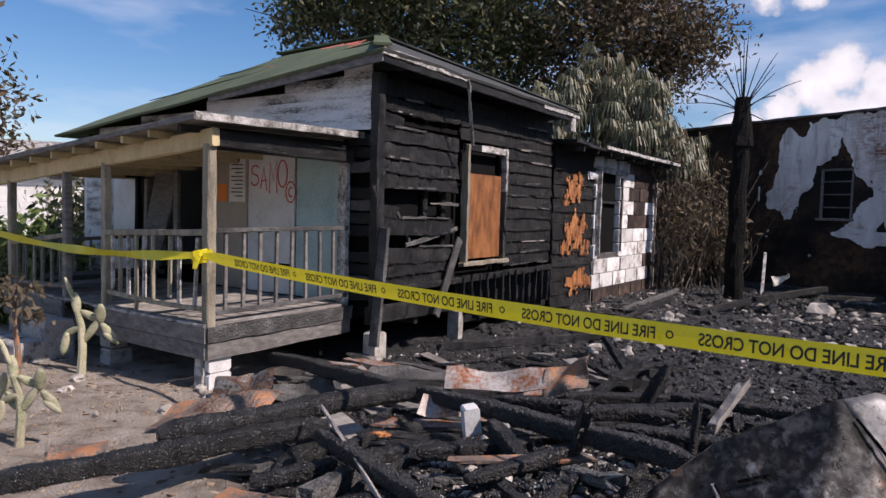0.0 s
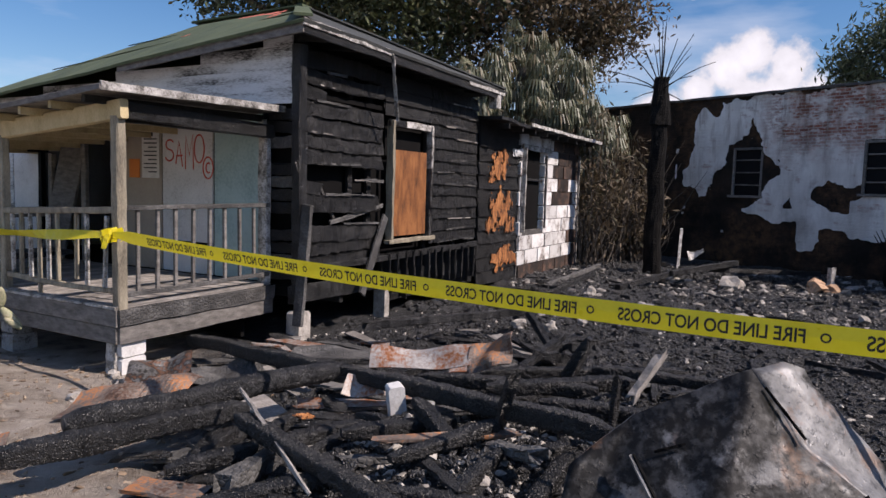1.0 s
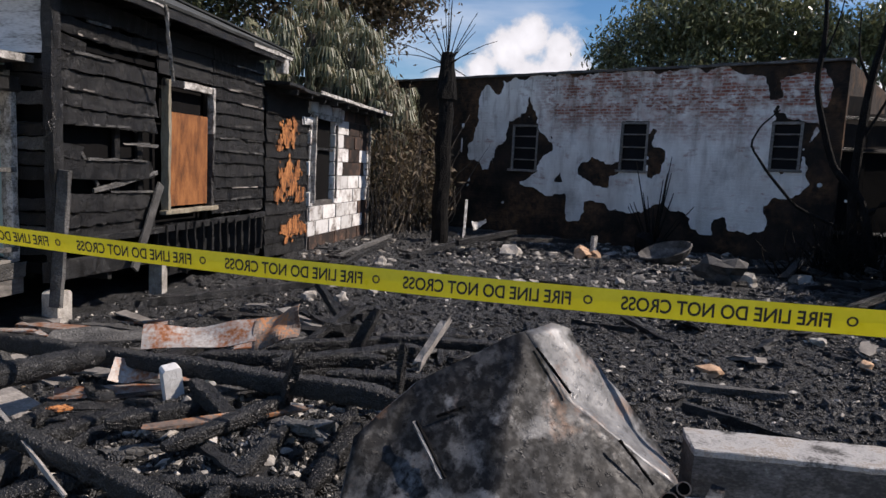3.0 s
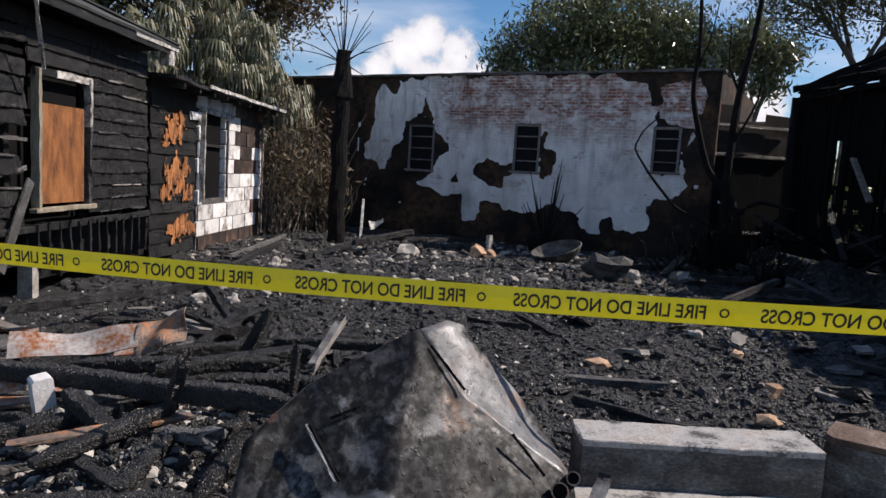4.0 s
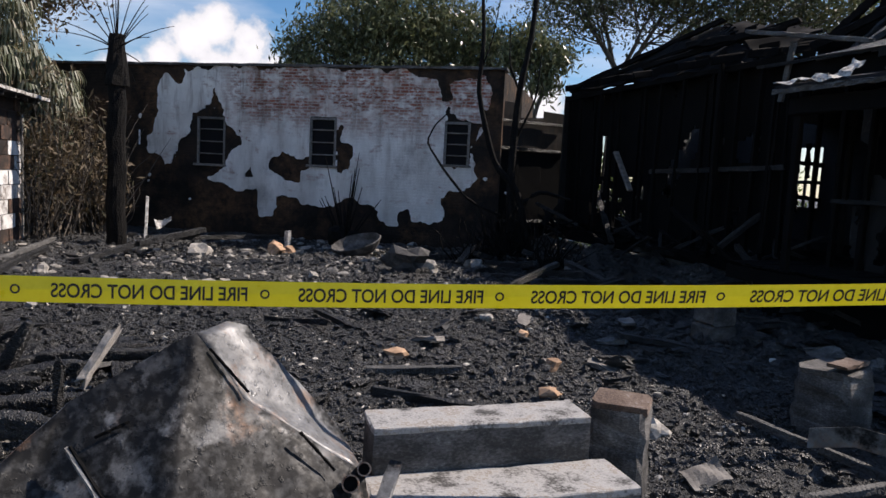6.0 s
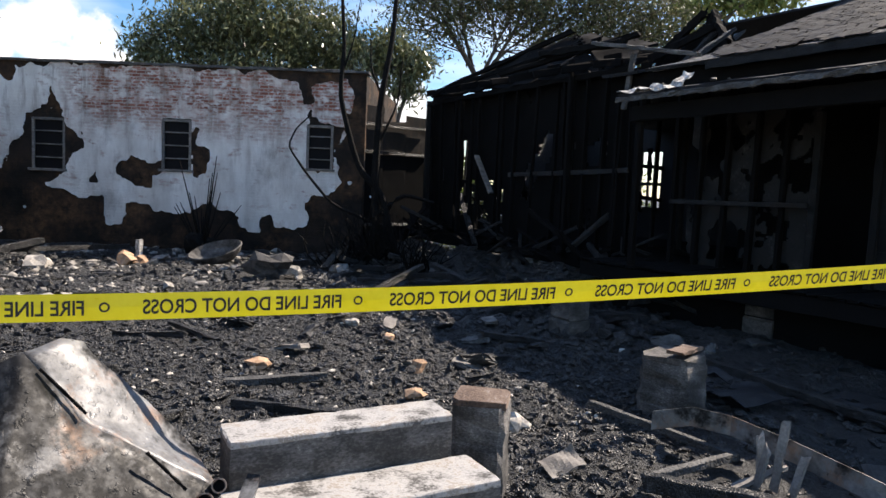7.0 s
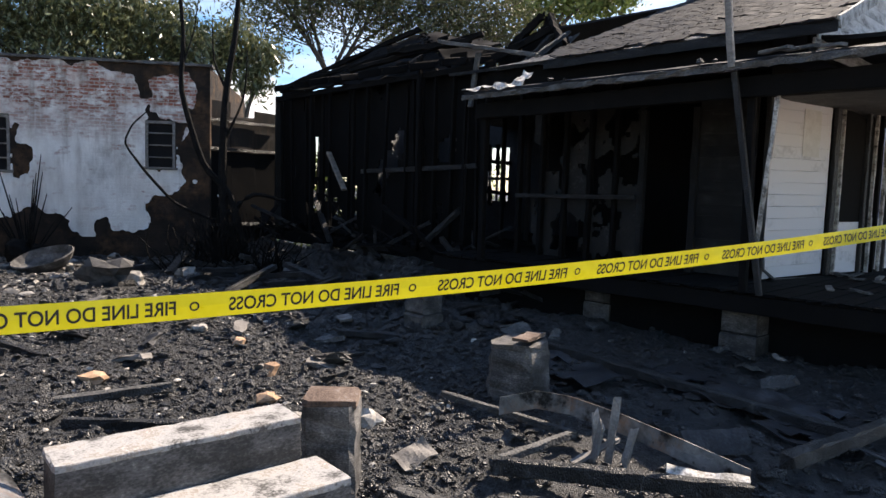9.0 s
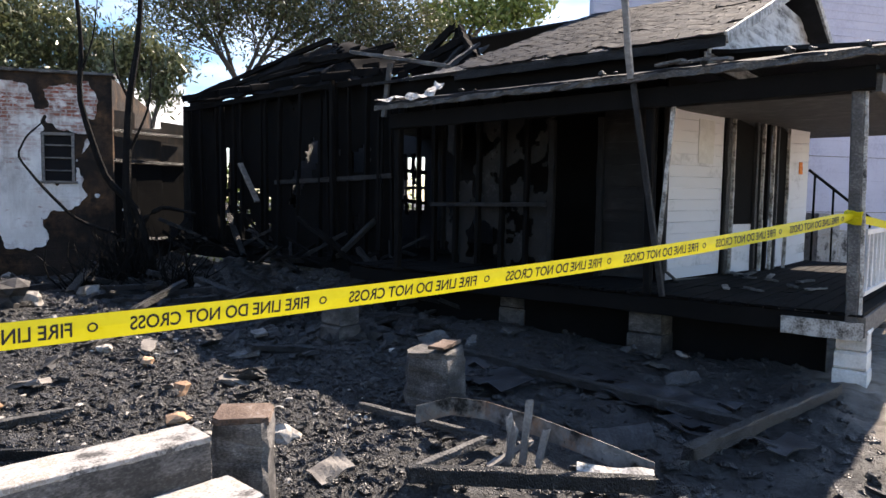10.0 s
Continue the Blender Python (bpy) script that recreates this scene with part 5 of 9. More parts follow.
def right_house():
    rng = random.Random(11)
    # floor frame and deck
    y = -0.1
    while y < 6.9:
        # deck and ceiling take the soot black to put the porch's shade into them
        bar("deck_board", (-0.05, y + 0.07, RF), (1.25, y + 0.07, RF + rng.uniform(-0.01, 0.01)), 0.135, 0.03, SOOT_SHADE, burnt, segs=3, rough=0.004, ragged=0.03)
        y += 0.15
    y = -0.1
    while y < 2.2:
        bar("deck_board", (1.25, y + 0.07, RF), (6.6, y + 0.07, RF), 0.135, 0.03, SOOT_SHADE, burnt, segs=3, rough=0.003)
        y += 0.15
    bar("rim_joist", (0.0, -0.05, 0.64), (0.0, 7.0, 0.62), 0.06, 0.2, SOOT_SHADE, burnt, segs=20, rough=0.01)
    bar("rim_joist", (0.0, -0.08, 0.64), (6.6, -0.08, 0.64), 0.06, 0.2, GREYWOOD, burnt, segs=8)
    bar("scorched_trim", (-0.045, -0.1, 0.6), (-0.045, 0.62, 0.6), 0.02, 0.17, TRIM, burnt, "scorched white trim board", segs=6, rough=0.005)
    # added black sheet: the darkness below the side porch
    block("crawl_lining", (0.5, 0.3, 0.0), (0.54, 7.0, 0.6), SOOT_SHADE, burnt)
    block("floor_deck", (1.25, 2.3, 0.5), (6.6, 14.0, RF - 0.02), SOOT_SHADE, burnt)
    bar("sill_beam", (1.2, 2.4, 0.55), (1.2, 14.0, 0.55), 0.15, 0.22, SOOT_SHADE, burnt, segs=24, rough=0.02)
    # porch roof
    bm = newbm()
    vs = {}
    for i in range(7):
        for j in range(45):
            x, yy = -0.28 + 1.75 * i / 6, -0.35 + 6.57 * j / 44
            jag = 0.12 * noise.noise(Vector((yy * 3, 1, 0))) if i == 0 else 0
            vs[i, j] = bm.verts.new((x + jag * 0.5, yy, 3.2 - 0.004 * yy + 0.36 * i / 6 + 0.02 * noise.noise(Vector((x * 3, yy * 3, 5)))))
    for i in range(6):
        for j in range(44):
            bm.faces.new((vs[i, j], vs[i + 1, j], vs[i + 1, j + 1], vs[i, j + 1]))
    thicken(part("porch_roof", bm, SHINGLE, burnt, "scorched grey porch roof with ragged edge"), 0.05)
    block("porch_ceiling", (-0.1, -0.2, 3.02), (1.2, 2.35, 3.05), SOOT_SHADE, burnt)
    block("porch_ceiling", (1.2, -0.2, 3.02), (6.6, 2.3, 3.05), CHAR_GREY, burnt)
    bm = newbm()
    grid_sheet(bm, (1.45, -0.35, 3.54), (5.3, 0, 0), (0, 2.4, 0.2), 12, 6, 0.03, 2)
    thicken(part("porch_roof", bm, SHINGLE, burnt), 0.05)
    bar("roof_edge", (-0.3, -0.36, 3.18), (-0.3, 6.2, 3.12), 0.03, 0.06, CHAR_GREY, burnt, segs=60, rough=0.018)
    bar("porch_beam", (-0.06, -0.1, 2.98), (-0.06, 6.1, 2.94), 0.09, 0.22, SOOT_SHADE, burnt, segs=30, rough=0.01)
    bar("porch_beam", (-0.06, -0.1, 2.95), (6.6, -0.1, 2.95), 0.09, 0.2, CHAR_GREY, burnt, segs=8)
    # bits of curled metal and litter on its edge
    for y0, l, s in ((5.75, 0.46, 0.08), (5.3, 0.42, 0.11), (5.08, 0.17, 0.24)):
        bm = newbm()
        grid_sheet(bm, (-0.3, y0, 3.2), (0.3, 0.05, s), (0.0, l, 0.04), 5, 8, 0.08, 6, seed=y0)
        thicken(part("curled_flashing", bm, TRIM, burnt, "curled pale metal flashing"), 0.006)
    for k in range(26):
        yy = rng.uniform(0, 6.0)
        bm = newbm()
        rock(bm, (rng.uniform(-0.2, 0.6), yy, 3.3), rng.uniform(0.02, 0.06), 0.6)
        part("roof_litter", bm, CHAR if k % 4 else CHAR_GREY, burnt)
    for k in range(3):
        yy = 1.2 + k * 0.25
        bar("roof_litter", (-0.1, yy, 3.3 + 0.02 * k), (0.15, yy + 0.4, 3.36), 0.07, 0.03, CHAR_GREY if k else ASHWOOD, burnt)
    # posts
    bar("porch_post", (0.0, 0.0, RF - 0.1), (0.0, 0.05, 3.0), 0.11, 0.11, CHAR_GREY, burnt, segs=12, rough=0.004)
    bar("post_edge", (-0.02, -0.07, RF), (-0.02, -0.02, 2.9), 0.03, 0.03, TRIM, burnt, segs=12, rough=0.004)
    bar("porch_post", (6.4, -0.05, RF), (6.4, -0.05, 3.0), 0.11, 0.11, WHITE_OLD, burnt)
    bar("porch_post", (-0.02, 2.05, RF), (0.02, 2.1, 2.95), 0.08, 0.08, SOOT_SHADE, burnt, segs=10, rough=0.006)
    bar("porch_post", (0.0, 6.0, RF), (0.0, 6.0, 2.95), 0.09, 0.09, SOOT_SHADE, burnt, segs=10, rough=0.008)
    for z in (1.55, 0.95):
        bar("rail_end", (0.1, -0.05, z), (6.3, -0.05, z), 0.05, 0.05, WHITE_OLD, burnt)
    for k in range(24):
        bar("baluster", (0.3 + k * 0.25, -0.05, 0.95), (0.3 + k * 0.25, -0.05, 1.55), 0.03, 0.03, WHITE_OLD, burnt, segs=2)
    bar("service_mast", (-0.32, 2.36, 4.6), (-0.32, 2.2, 3.15), 0.07, 0.05, GREYWOOD, burnt, "leaning grey metal mast")
    bar("service_mast", (-0.25, 2.2, 3.12), (-0.1, 1.84, RF), 0.06, 0.05, CHAR, burnt, segs=6, rough=0.003)
    bar("hanging_strip", (-0.05, 1.8, 2.95), (0.1, 1.98, 1.3), 0.045, 0.02, TRIM, burnt, segs=8, rough=0.005)
    # pale front wall
    for k in range(16):
        z = RF + 0.02 + k * 0.152
        a, b = (0.02 + (0.06 if k < 2 else 0)), 1.45
        bar("clapboard", fac(a, 0, z + 0.075), fac(b, 0, z + 0.075 + 0.02), 0.025, 0.15, WHITE_SMOKE, burnt, up=(0, 0, 1), segs=5, rough=0.002)
        bar("clapboard", fac(3.5, 0, z + 0.1), fac(4.25, 0, z + 0.15), 0.025, 0.15, WHITE_SMOKE, burnt, up=(0, 0, 1), segs=3, rough=0.002)
        if z < 1.45 or z > 2.95:
            bar("clapboard", fac(1.7, 0, z + 0.08), fac(3.5, 0, z + 0.1), 0.025, 0.15, WHITE_SMOKE, burnt, up=(0, 0, 1), segs=4, rough=0.002)
    # black sheet added behind the pale wall so gaps look shaded
    block("front_lining", (1.3, 2.42, RF), (5.8, 2.46, 3.5), SOOT_SHADE, burnt)
    for t, mtl, w in ((1.56, CHAR, 0.17), (2.4, CHAR, 0.1), (2.62, TRIM, 0.05), (2.78, SOOT_SHADE, 0.09), (2.95, TRIM, 0.05), (3.08, CHAR, 0.08), (1.72, TRIM, 0.05), (3.46, TRIM, 0.05)):
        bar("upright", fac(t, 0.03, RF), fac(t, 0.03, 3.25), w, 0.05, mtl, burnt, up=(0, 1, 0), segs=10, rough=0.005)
    # flat black plates stand in for the shade inside these openings
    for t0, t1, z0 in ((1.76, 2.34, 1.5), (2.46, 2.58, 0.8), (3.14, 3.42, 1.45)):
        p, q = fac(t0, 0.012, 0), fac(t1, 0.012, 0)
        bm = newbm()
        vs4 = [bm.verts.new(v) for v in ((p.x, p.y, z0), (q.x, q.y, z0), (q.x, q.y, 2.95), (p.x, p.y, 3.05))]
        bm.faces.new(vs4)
        thicken(part("dark_opening", bm, SOOT_SHADE, burnt), 0.02)
    bar("paper_patch", fac(0.98, 0.02, 2.35), fac(0.98, 0.02, 2.95), 0.4, 0.006, PAPER, burnt, up=(0.187, 0.982, 0), label="faded paper sheet")
    bar("orange_mark", fac(3.95, 0.02, 2.3), fac(3.95, 0.02, 2.5), 0.12, 0.006, ORANGE_PAPER, burnt, up=(0.187, 0.982, 0))
    bar("scorched_corner", fac(0.0, 0.03, RF), fac(0.0, 0.03, 3.15), 0.06, 0.07, CHAR, burnt, segs=12, rough=0.01)
    cu = [fac(0.02 + 0.0, 0.05, 1.15), fac(0.04, 0.06, 0.9), fac(0.25, 0.08, 0.78), fac(1.0, 0.08, 0.76)]
    for a, b in zip(cu, cu[1:]):
        bar("fallen_cable", a, b, 0.03, 0.03, CHAR_GREY, burnt)
    # black side wall under the porch roof
    for k in range(15):
        z = RF + 0.03 + k * 0.152
        if rng.random() < 0.97:
            bar("clapboard", (1.2, 2.5, z + 0.07), (1.2, 3.25, z + 0.07), 0.025, 0.15, CHAR_FINE, burnt, segs=4, rough=0.004)
    for yy in (3.28, 4.05):
        bar("door_jamb", (1.17, yy, RF), (1.17, yy, 2.95), 0.09, 0.08, CHAR_FINE, burnt, up=(1, 0, 0), segs=12, rough=0.01)
    # studs in the blackest char colour, which includes the shade they stand in
    for yy in (4.5, 4.95, 5.4, 5.85, 6.3, 7.1, 7.6):
        bar("stud", (1.2, yy, RF), (1.2, yy + rng.uniform(-0.03, 0.03), 3.4), 0.06, 0.09, SOOT_SHADE, burnt, up=(1, 0, 0), segs=10, rough=0.01)
    bm = newbm()
    grid_sheet(bm, (1.27, 4.08, RF), (0, 2.0, 0), (0, 0, 2.3), 80, 92, 0.01, 3,
               keep=lambda a, b: noise.noise(Vector((a * 5, b * 6, 3.3))) + 0.35 * noise.noise(Vector((a * 19, b * 22, 3.3))) > -0.1)
    thicken(part("scorched_lath", bm, mat("scorched_lath", [(0.004, 0.004, 0.004), (0.014, 0.0135, 0.013), (0.07, 0.068, 0.066)], 3.2, 30, (0.7, 0.9), 0.5, stops=(0.42, 0.72)), burnt), 0.02)
    block("inner_wall", (2.6, 2.5, RF), (2.66, 6.1, 3.5), SOOT_SHADE, burnt)
    bar("rail", (1.1, 4.1, 1.75), (1.1, 6.3, 1.72), 0.05, 0.06, CHAR, burnt)
    # main roof: eave, shingles, gable
    E, RG = Vector((0.95, 0, 3.77)), Vector((5.0, 0, 5.42))
    bm = newbm()
    vs = {}
    for i in range(20):
        f = i / 19
        for j in range(40):
            yy = 1.6 + (6.2 + 0.9 * f) * j / 39 + (0.5 * noise.noise(Vector((i * 0.6, 3, 3))) if j > 30 else 0)
            pt = E.lerp(RG, f)
            sag = -0.35 * max(0, yy - 5.5) * f
            vs[i, j] = bm.verts.new((pt.x, yy, pt.z + sag + 0.02 * noise.noise(Vector((pt.x, yy, 1)))))
    for i in range(19):
        for j in range(39):
            if j < 30 or noise.noise(Vector((i * 0.5, j * 0.5, 7))) > -0.15:
                bm.faces.new((vs[i, j], vs[i + 1, j], vs[i + 1, j + 1], vs[i, j + 1]))
    thicken(part("roof_deck", bm, CHAR_FINE, burnt), 0.05)
    bm = newbm()
    grid_sheet(bm, (5.0, 1.6, 5.42), (4.05, 0, -1.65), (0, 7, 0), 8, 10, 0.02, 2)
    thicken(part("roof_deck", bm, SHINGLE, burnt), 0.05)
    bar("fascia", (0.94, 1.6, 3.72), (0.94, 5.7, 3.72), 0.03, 0.12, CHAR_FINE, burnt, segs=24, rough=0.01)
    bar("soffit_wall", (1.16, 2.4, 3.6), (1.16, 7.4, 3.6), 0.06, 0.35, SOOT_SHADE, burnt, segs=12, rough=0.008)
    # gable end
    for k in range(11):
        z = 3.62 + k * 0.15
        xa = max(1.25, 1.2 + (z - 3.7) * 2.45)
        if xa > 4.6:
            break
        bar("gable_board", (xa, 1.95, z), (8.6 - (xa - 1.2) * 0.8, 1.95, z), 0.025, 0.15, WHITE_SCORCH, burnt, segs=8, rough=0.003)
    bar("rake_board", (0.95, 1.6, 3.76), (5.0, 1.6, 5.42), 0.04, 0.14, TRIM, burnt, segs=10, rough=0.005)
    bar("rake_board", (5.0, 1.6, 5.42), (8.9, 1.6, 3.8), 0.04, 0.14, TRIM, burnt, segs=10, rough=0.005)
    block("gable_backing", (1.3, 2.0, 3.5), (8.0, 2.04, 3.9), SOOT_SHADE, burnt)
    # gutted rear half: studs, plates, collapsed rafters
    # framing and boarding here are blackened for soot and for the shade inside
    yy = 7.3
    while yy < 14.1:
        top = 3.95 if yy > 8 else 3.6
        short = rng.random() < 0.25
        bar("stud", (1.2 + rng.uniform(-0.06, 0.06), yy, 0.6), (1.2, yy + rng.uniform(-0.14, 0.14), (rng.uniform(1.6, 3.0) if short else top + rng.uniform(-0.2, 0.1))), rng.uniform(0.04, 0.07), rng.uniform(0.06, 0.11), SOOT_SHADE, burnt, up=(1, 0, 0), segs=10, rough=0.009, taper=(1, rng.uniform(0.5, 1)), ragged=0.04)
        yy += rng.choice((0.26, 0.42, 0.45, 0.62))
    bar("top_plate", (1.2, 7.4, 3.9), (1.2, 14.0, 3.82), 0.1, 0.1, SOOT_SHADE, burnt, segs=24, rough=0.014)
    bar("fire_block", (1.2, 7.3, 2.2), (1.2, 10.6, 2.1), 0.06, 0.08, CHAR, burnt, segs=8, rough=0.01)
    bar("tall_stud", (1.1, 8.7, 0.6), (1.1, 8.75, 4.2), 0.09, 0.09, SOOT_SHADE, burnt, up=(1, 0, 0), segs=14, rough=0.01)
    bar("broken_brace", (1.05, 11.6, 2.5), (1.05, 11.0, 1.7), 0.12, 0.05, ASHWOOD, burnt)
    bar("broken_brace", (1.0, 7.3, 3.2), (1.05, 7.2, 4.1), 0.09, 0.06, CHAR_GREY, burnt)
    bm = newbm()
    grid_sheet(bm, (1.4, 7.35, 0.7), (0, 3.55, 0), (0, 0, 3.55), 60, 56, 0.02, 3, keep=lambda a, b: noise.noise(Vector((a * 7, b * 5, 1.3))) + 0.2 * noise.noise(Vector((a * 31, b * 27, 1))) > -0.5 + 0.9 * max(0, b - 0.88) * 8)
    thicken(part("charred_boarding", bm, SOOT_SHADE, burnt), 0.03)
    bm = newbm()
    grid_sheet(bm, (1.4, 12.75, 0.7), (0, 1.4, 0), (0, 0, 3.5), 24, 50, 0.02, 3, keep=lambda a, b: noise.noise(Vector((a * 7, b * 5, 5.3))) > -0.5)
    thicken(part("charred_boarding", bm, SOOT_SHADE, burnt), 0.03)
    bm = newbm()
    grid_sheet(bm, (1.4, 10.9, 0.7), (0, 1.85, 0), (0, 0, 3.1), 20, 34, 0.02, 3, keep=lambda a, b: not (0.85 < a < 0.95 and 0.42 < b < 0.72) and (b > 0.42 or b < 0.12 or noise.noise(Vector((a * 9, b * 11, 2.3))) > -0.12))
    thicken(part("charred_boarding", bm, SOOT_SHADE, burnt), 0.03)
    for k in range(9):
        y0 = 8.0 + k * 0.68
        bar("rafter", (0.8, y0 + rng.uniform(-0.2, 0.2), 3.98), (4.4, y0 - 0.5 + rng.uniform(-0.3, 0.3), 4.75 + rng.uniform(-0.1, 0.25)), 0.06, 0.13, SOOT_SHADE, burnt, segs=8, rough=0.014)
    bm = newbm()
    grid_sheet(bm, (1.1, 13.75, 3.95), (1.4, -3.35, 1.18), (0.1, -5.75, -0.07), 60, 60, 0.1, 1.8, keep=lambda a, b: a + b < 1.0 + 0.05 * noise.noise(Vector((a * 25, b * 25, 2))) and noise.noise(Vector((a * 6, b * 8, 12))) > -0.55)
    grid_sheet(bm, (1.2, 7.9, 3.88), (1.3, 2.45, 1.25), (1.3, 0.1, 0.72), 40, 40, 0.1, 1.8, keep=lambda a, b: a + b < 1.0 + 0.09 * noise.noise(Vector((a * 20, b * 20, 6))))
    thicken(part("collapsed_roof", bm, SOOT_SHADE, burnt, "collapsed charred roof boarding"), 0.05)
    # boarding between the studs and the fallen roof, and the burnt stump of the hip
    bm = newbm()
    grid_sheet(bm, (1.5, 7.2, 3.2), (0, 6.7, -0.05), (0, 0, 1.15), 90, 18, 0.04, 3, keep=lambda a, b: 3.2 + 1.15 * b < 3.98 + 0.12 * noise.noise(Vector((a * 22, b, 4))))
    thicken(part("charred_boarding", bm, SOOT_SHADE, burnt), 0.03)
    bm = newbm()
    grid_sheet(bm, (2.5, 6.2, 3.9), (0.3, 2.1, 0), (0.1, 0, 1.15), 40, 26, 0.1, 2.4, keep=lambda a, b: 1.15 * b < 0.42 + 0.64 * max(0.0, 1 - abs(a - 0.42) / 0.34) + 0.14 * noise.noise(Vector((a * 13, b * 3, 8))))
    thicken(part("hip_stump", bm, SOOT_SHADE, burnt, "burnt-off stump of the hip roof"), 0.06)
    for p, q in (((2.3, 6.35, 4.3), (2.7, 7.0, 4.98)), ((2.4, 7.8, 4.35), (2.6, 7.1, 5.0)), ((1.9, 7.6, 4.2), (2.6, 6.8, 4.75))):
        bar("charred_rafter", p, q, 0.1, 0.13, SOOT_SHADE, burnt, segs=10, rough=0.02, ragged=0.08)
    for p, q, w in (((1.05, 13.6, 4.02), (2.45, 10.3, 5.18), 0.09), ((0.9, 13.2, 4.0), (2.3, 9.3, 4.86), 0.07), ((0.8, 10.6, 4.1), (2.2, 8.2, 4.75), 0.1), ((1.2, 9.8, 4.45), (1.0, 7.4, 4.3), 0.12)):
        bar("loose_rafter", p, q, w, w, SOOT_SHADE, burnt, segs=12, rough=0.014, ragged=0.06)
    bar("loose_rafter", (0.9, 8.0, 4.36), (0.85, 5.75, 3.86), 0.1, 0.06, CHAR_GREY, burnt, "half-burnt rafter end", segs=12, rough=0.01)
    for k in range(7):
        rx, ry = rng.uniform(1.4, 2.4), 5.7 + k * 0.3
        bar("roof_stub", (rx, ry, 3.8), (rx + 0.8, ry - 0.3, 4.3 + rng.uniform(0, 0.35)), 0.16, 0.06, CHAR, burnt, segs=6, rough=0.02, ragged=0.08)
    # rear walls with the openings through which daylight shows
    def pierced(name, corner, du, dv, holes, nu, nv):
        bm = newbm()
        grid_sheet(bm, corner, du, dv, nu, nv, 0.01, 2, keep=lambda a, b: not any(h[0] < a < h[1] and h[2] < b < h[3] for h in holes))
        return thicken(part(name, bm, CHAR_FINE, burnt), 0.06)
    pierced("rear_wall", (6.2, 2.4, 0.5), (0, 11.7, 0), (0, 0, 3.3), [(0.73, 0.79, 0.3, 0.75)], 80, 26)
    pierced("end_wall", (1.2, 14.1, 0.5), (5.0, 0, 0), (0, 0, 3.4), [(0.12, 0.5, 0.14, 0.74)], 60, 40)
    for y0 in (11.05, 11.3, 11.55):
        bar("window_bar", (6.2, y0, 1.4), (6.2, y0, 3.0), 0.06, 0.05, CHAR, burnt, up=(1, 0, 0))
    for y0, z0, z1 in ((10.95, 1.4, 2.3), (11.18, 2.2, 3.0), (11.42, 1.4, 1.9), (11.48, 2.3, 3.0)):
        bar("window_bar", (6.1, y0, z0), (6.1, y0 + 0.05, z1), 0.1, 0.05, SOOT_SHADE, burnt, up=(1, 0, 0), segs=8, rough=0.02)
    for z0 in (1.7, 2.5):
        bar("window_bar", (6.14, 10.8, z0), (6.14, 11.8, z0 + 0.08), 0.05, 0.09, SOOT_SHADE, burnt, segs=8, rough=0.02)
    bar("window_bar", (6.18, 10.8, 2.1), (6.18, 11.8, 2.1), 0.06, 0.08, CHAR, burnt)
    for x in (2.0, 2.45, 2.9, 3.4):
        bar("stud", (x, 14.1, 0.6), (x + 0.03, 14.1, 3.9), 0.07, 0.08, CHAR, burnt, segs=6, rough=0.01)
    bar("partition_stud", (3.4, 7.5, 0.7), (3.4, 7.5, 3.6), 0.08, 0.08, CHAR, burnt)
    for k in range(6):
        bar("partition_stud", (3.6, 8.1 + k * 0.7, 0.7), (3.6, 8.1 + k * 0.7, 3.8), 0.07, 0.09, CHAR, burnt)
    # tangle of fallen timber inside and along the sill
    for k in range(90):
        x, yy, z = rng.uniform(0.3, 2.6), rng.uniform(7.2, 14.0), rng.uniform(0.45, 1.0)
        a, l, tilt = rng.uniform(0, 3.14), rng.uniform(0.4, 1.6), rng.uniform(-0.5, 0.9)
        d = Vector((math.cos(a) * 0.6, math.sin(a), tilt)) * l / 2
        c = Vector((x, yy, z + max(0, abs(d.z) * 0.6)))
        bar("fallen_timber", c - d, c + d, rng.uniform(0.05, 0.13), rng.uniform(0.03, 0.09), (SOOT_SHADE, CHAR, SOOT_SHADE, CHAR_FINE, SOOT_SHADE)[k % 5], burnt, segs=5, rough=0.014, ragged=0.06)
    # unseen board added over the rear rooms to keep them dark
    bm = newbm()
    grid_sheet(bm, (1.6, 2.6, 3.45), (4.6, 0, 0), (0, 8.5, 0), 10, 16, 0.05, 2)
    thicken(part("ceiling_board", bm, CHAR_FINE, burnt), 0.03)
    # litter on the porch floor
    for k in range(12):
        x, yy = rng.uniform(0.5, 3.0), rng.uniform(0.4, 1.9)
        a = rng.uniform(0, 3.1)
        l = rng.uniform(0.15, 0.7)
        bar("floor_litter", (x, yy, RF + 0.035), (x + l * math.cos(a), yy + l * math.sin(a) * 0.5, RF + 0.05), 0.07, 0.02, CHAR_GREY if k % 3 else ASHWOOD, burnt, segs=5, rough=0.006, ragged=0.04)


right_house()


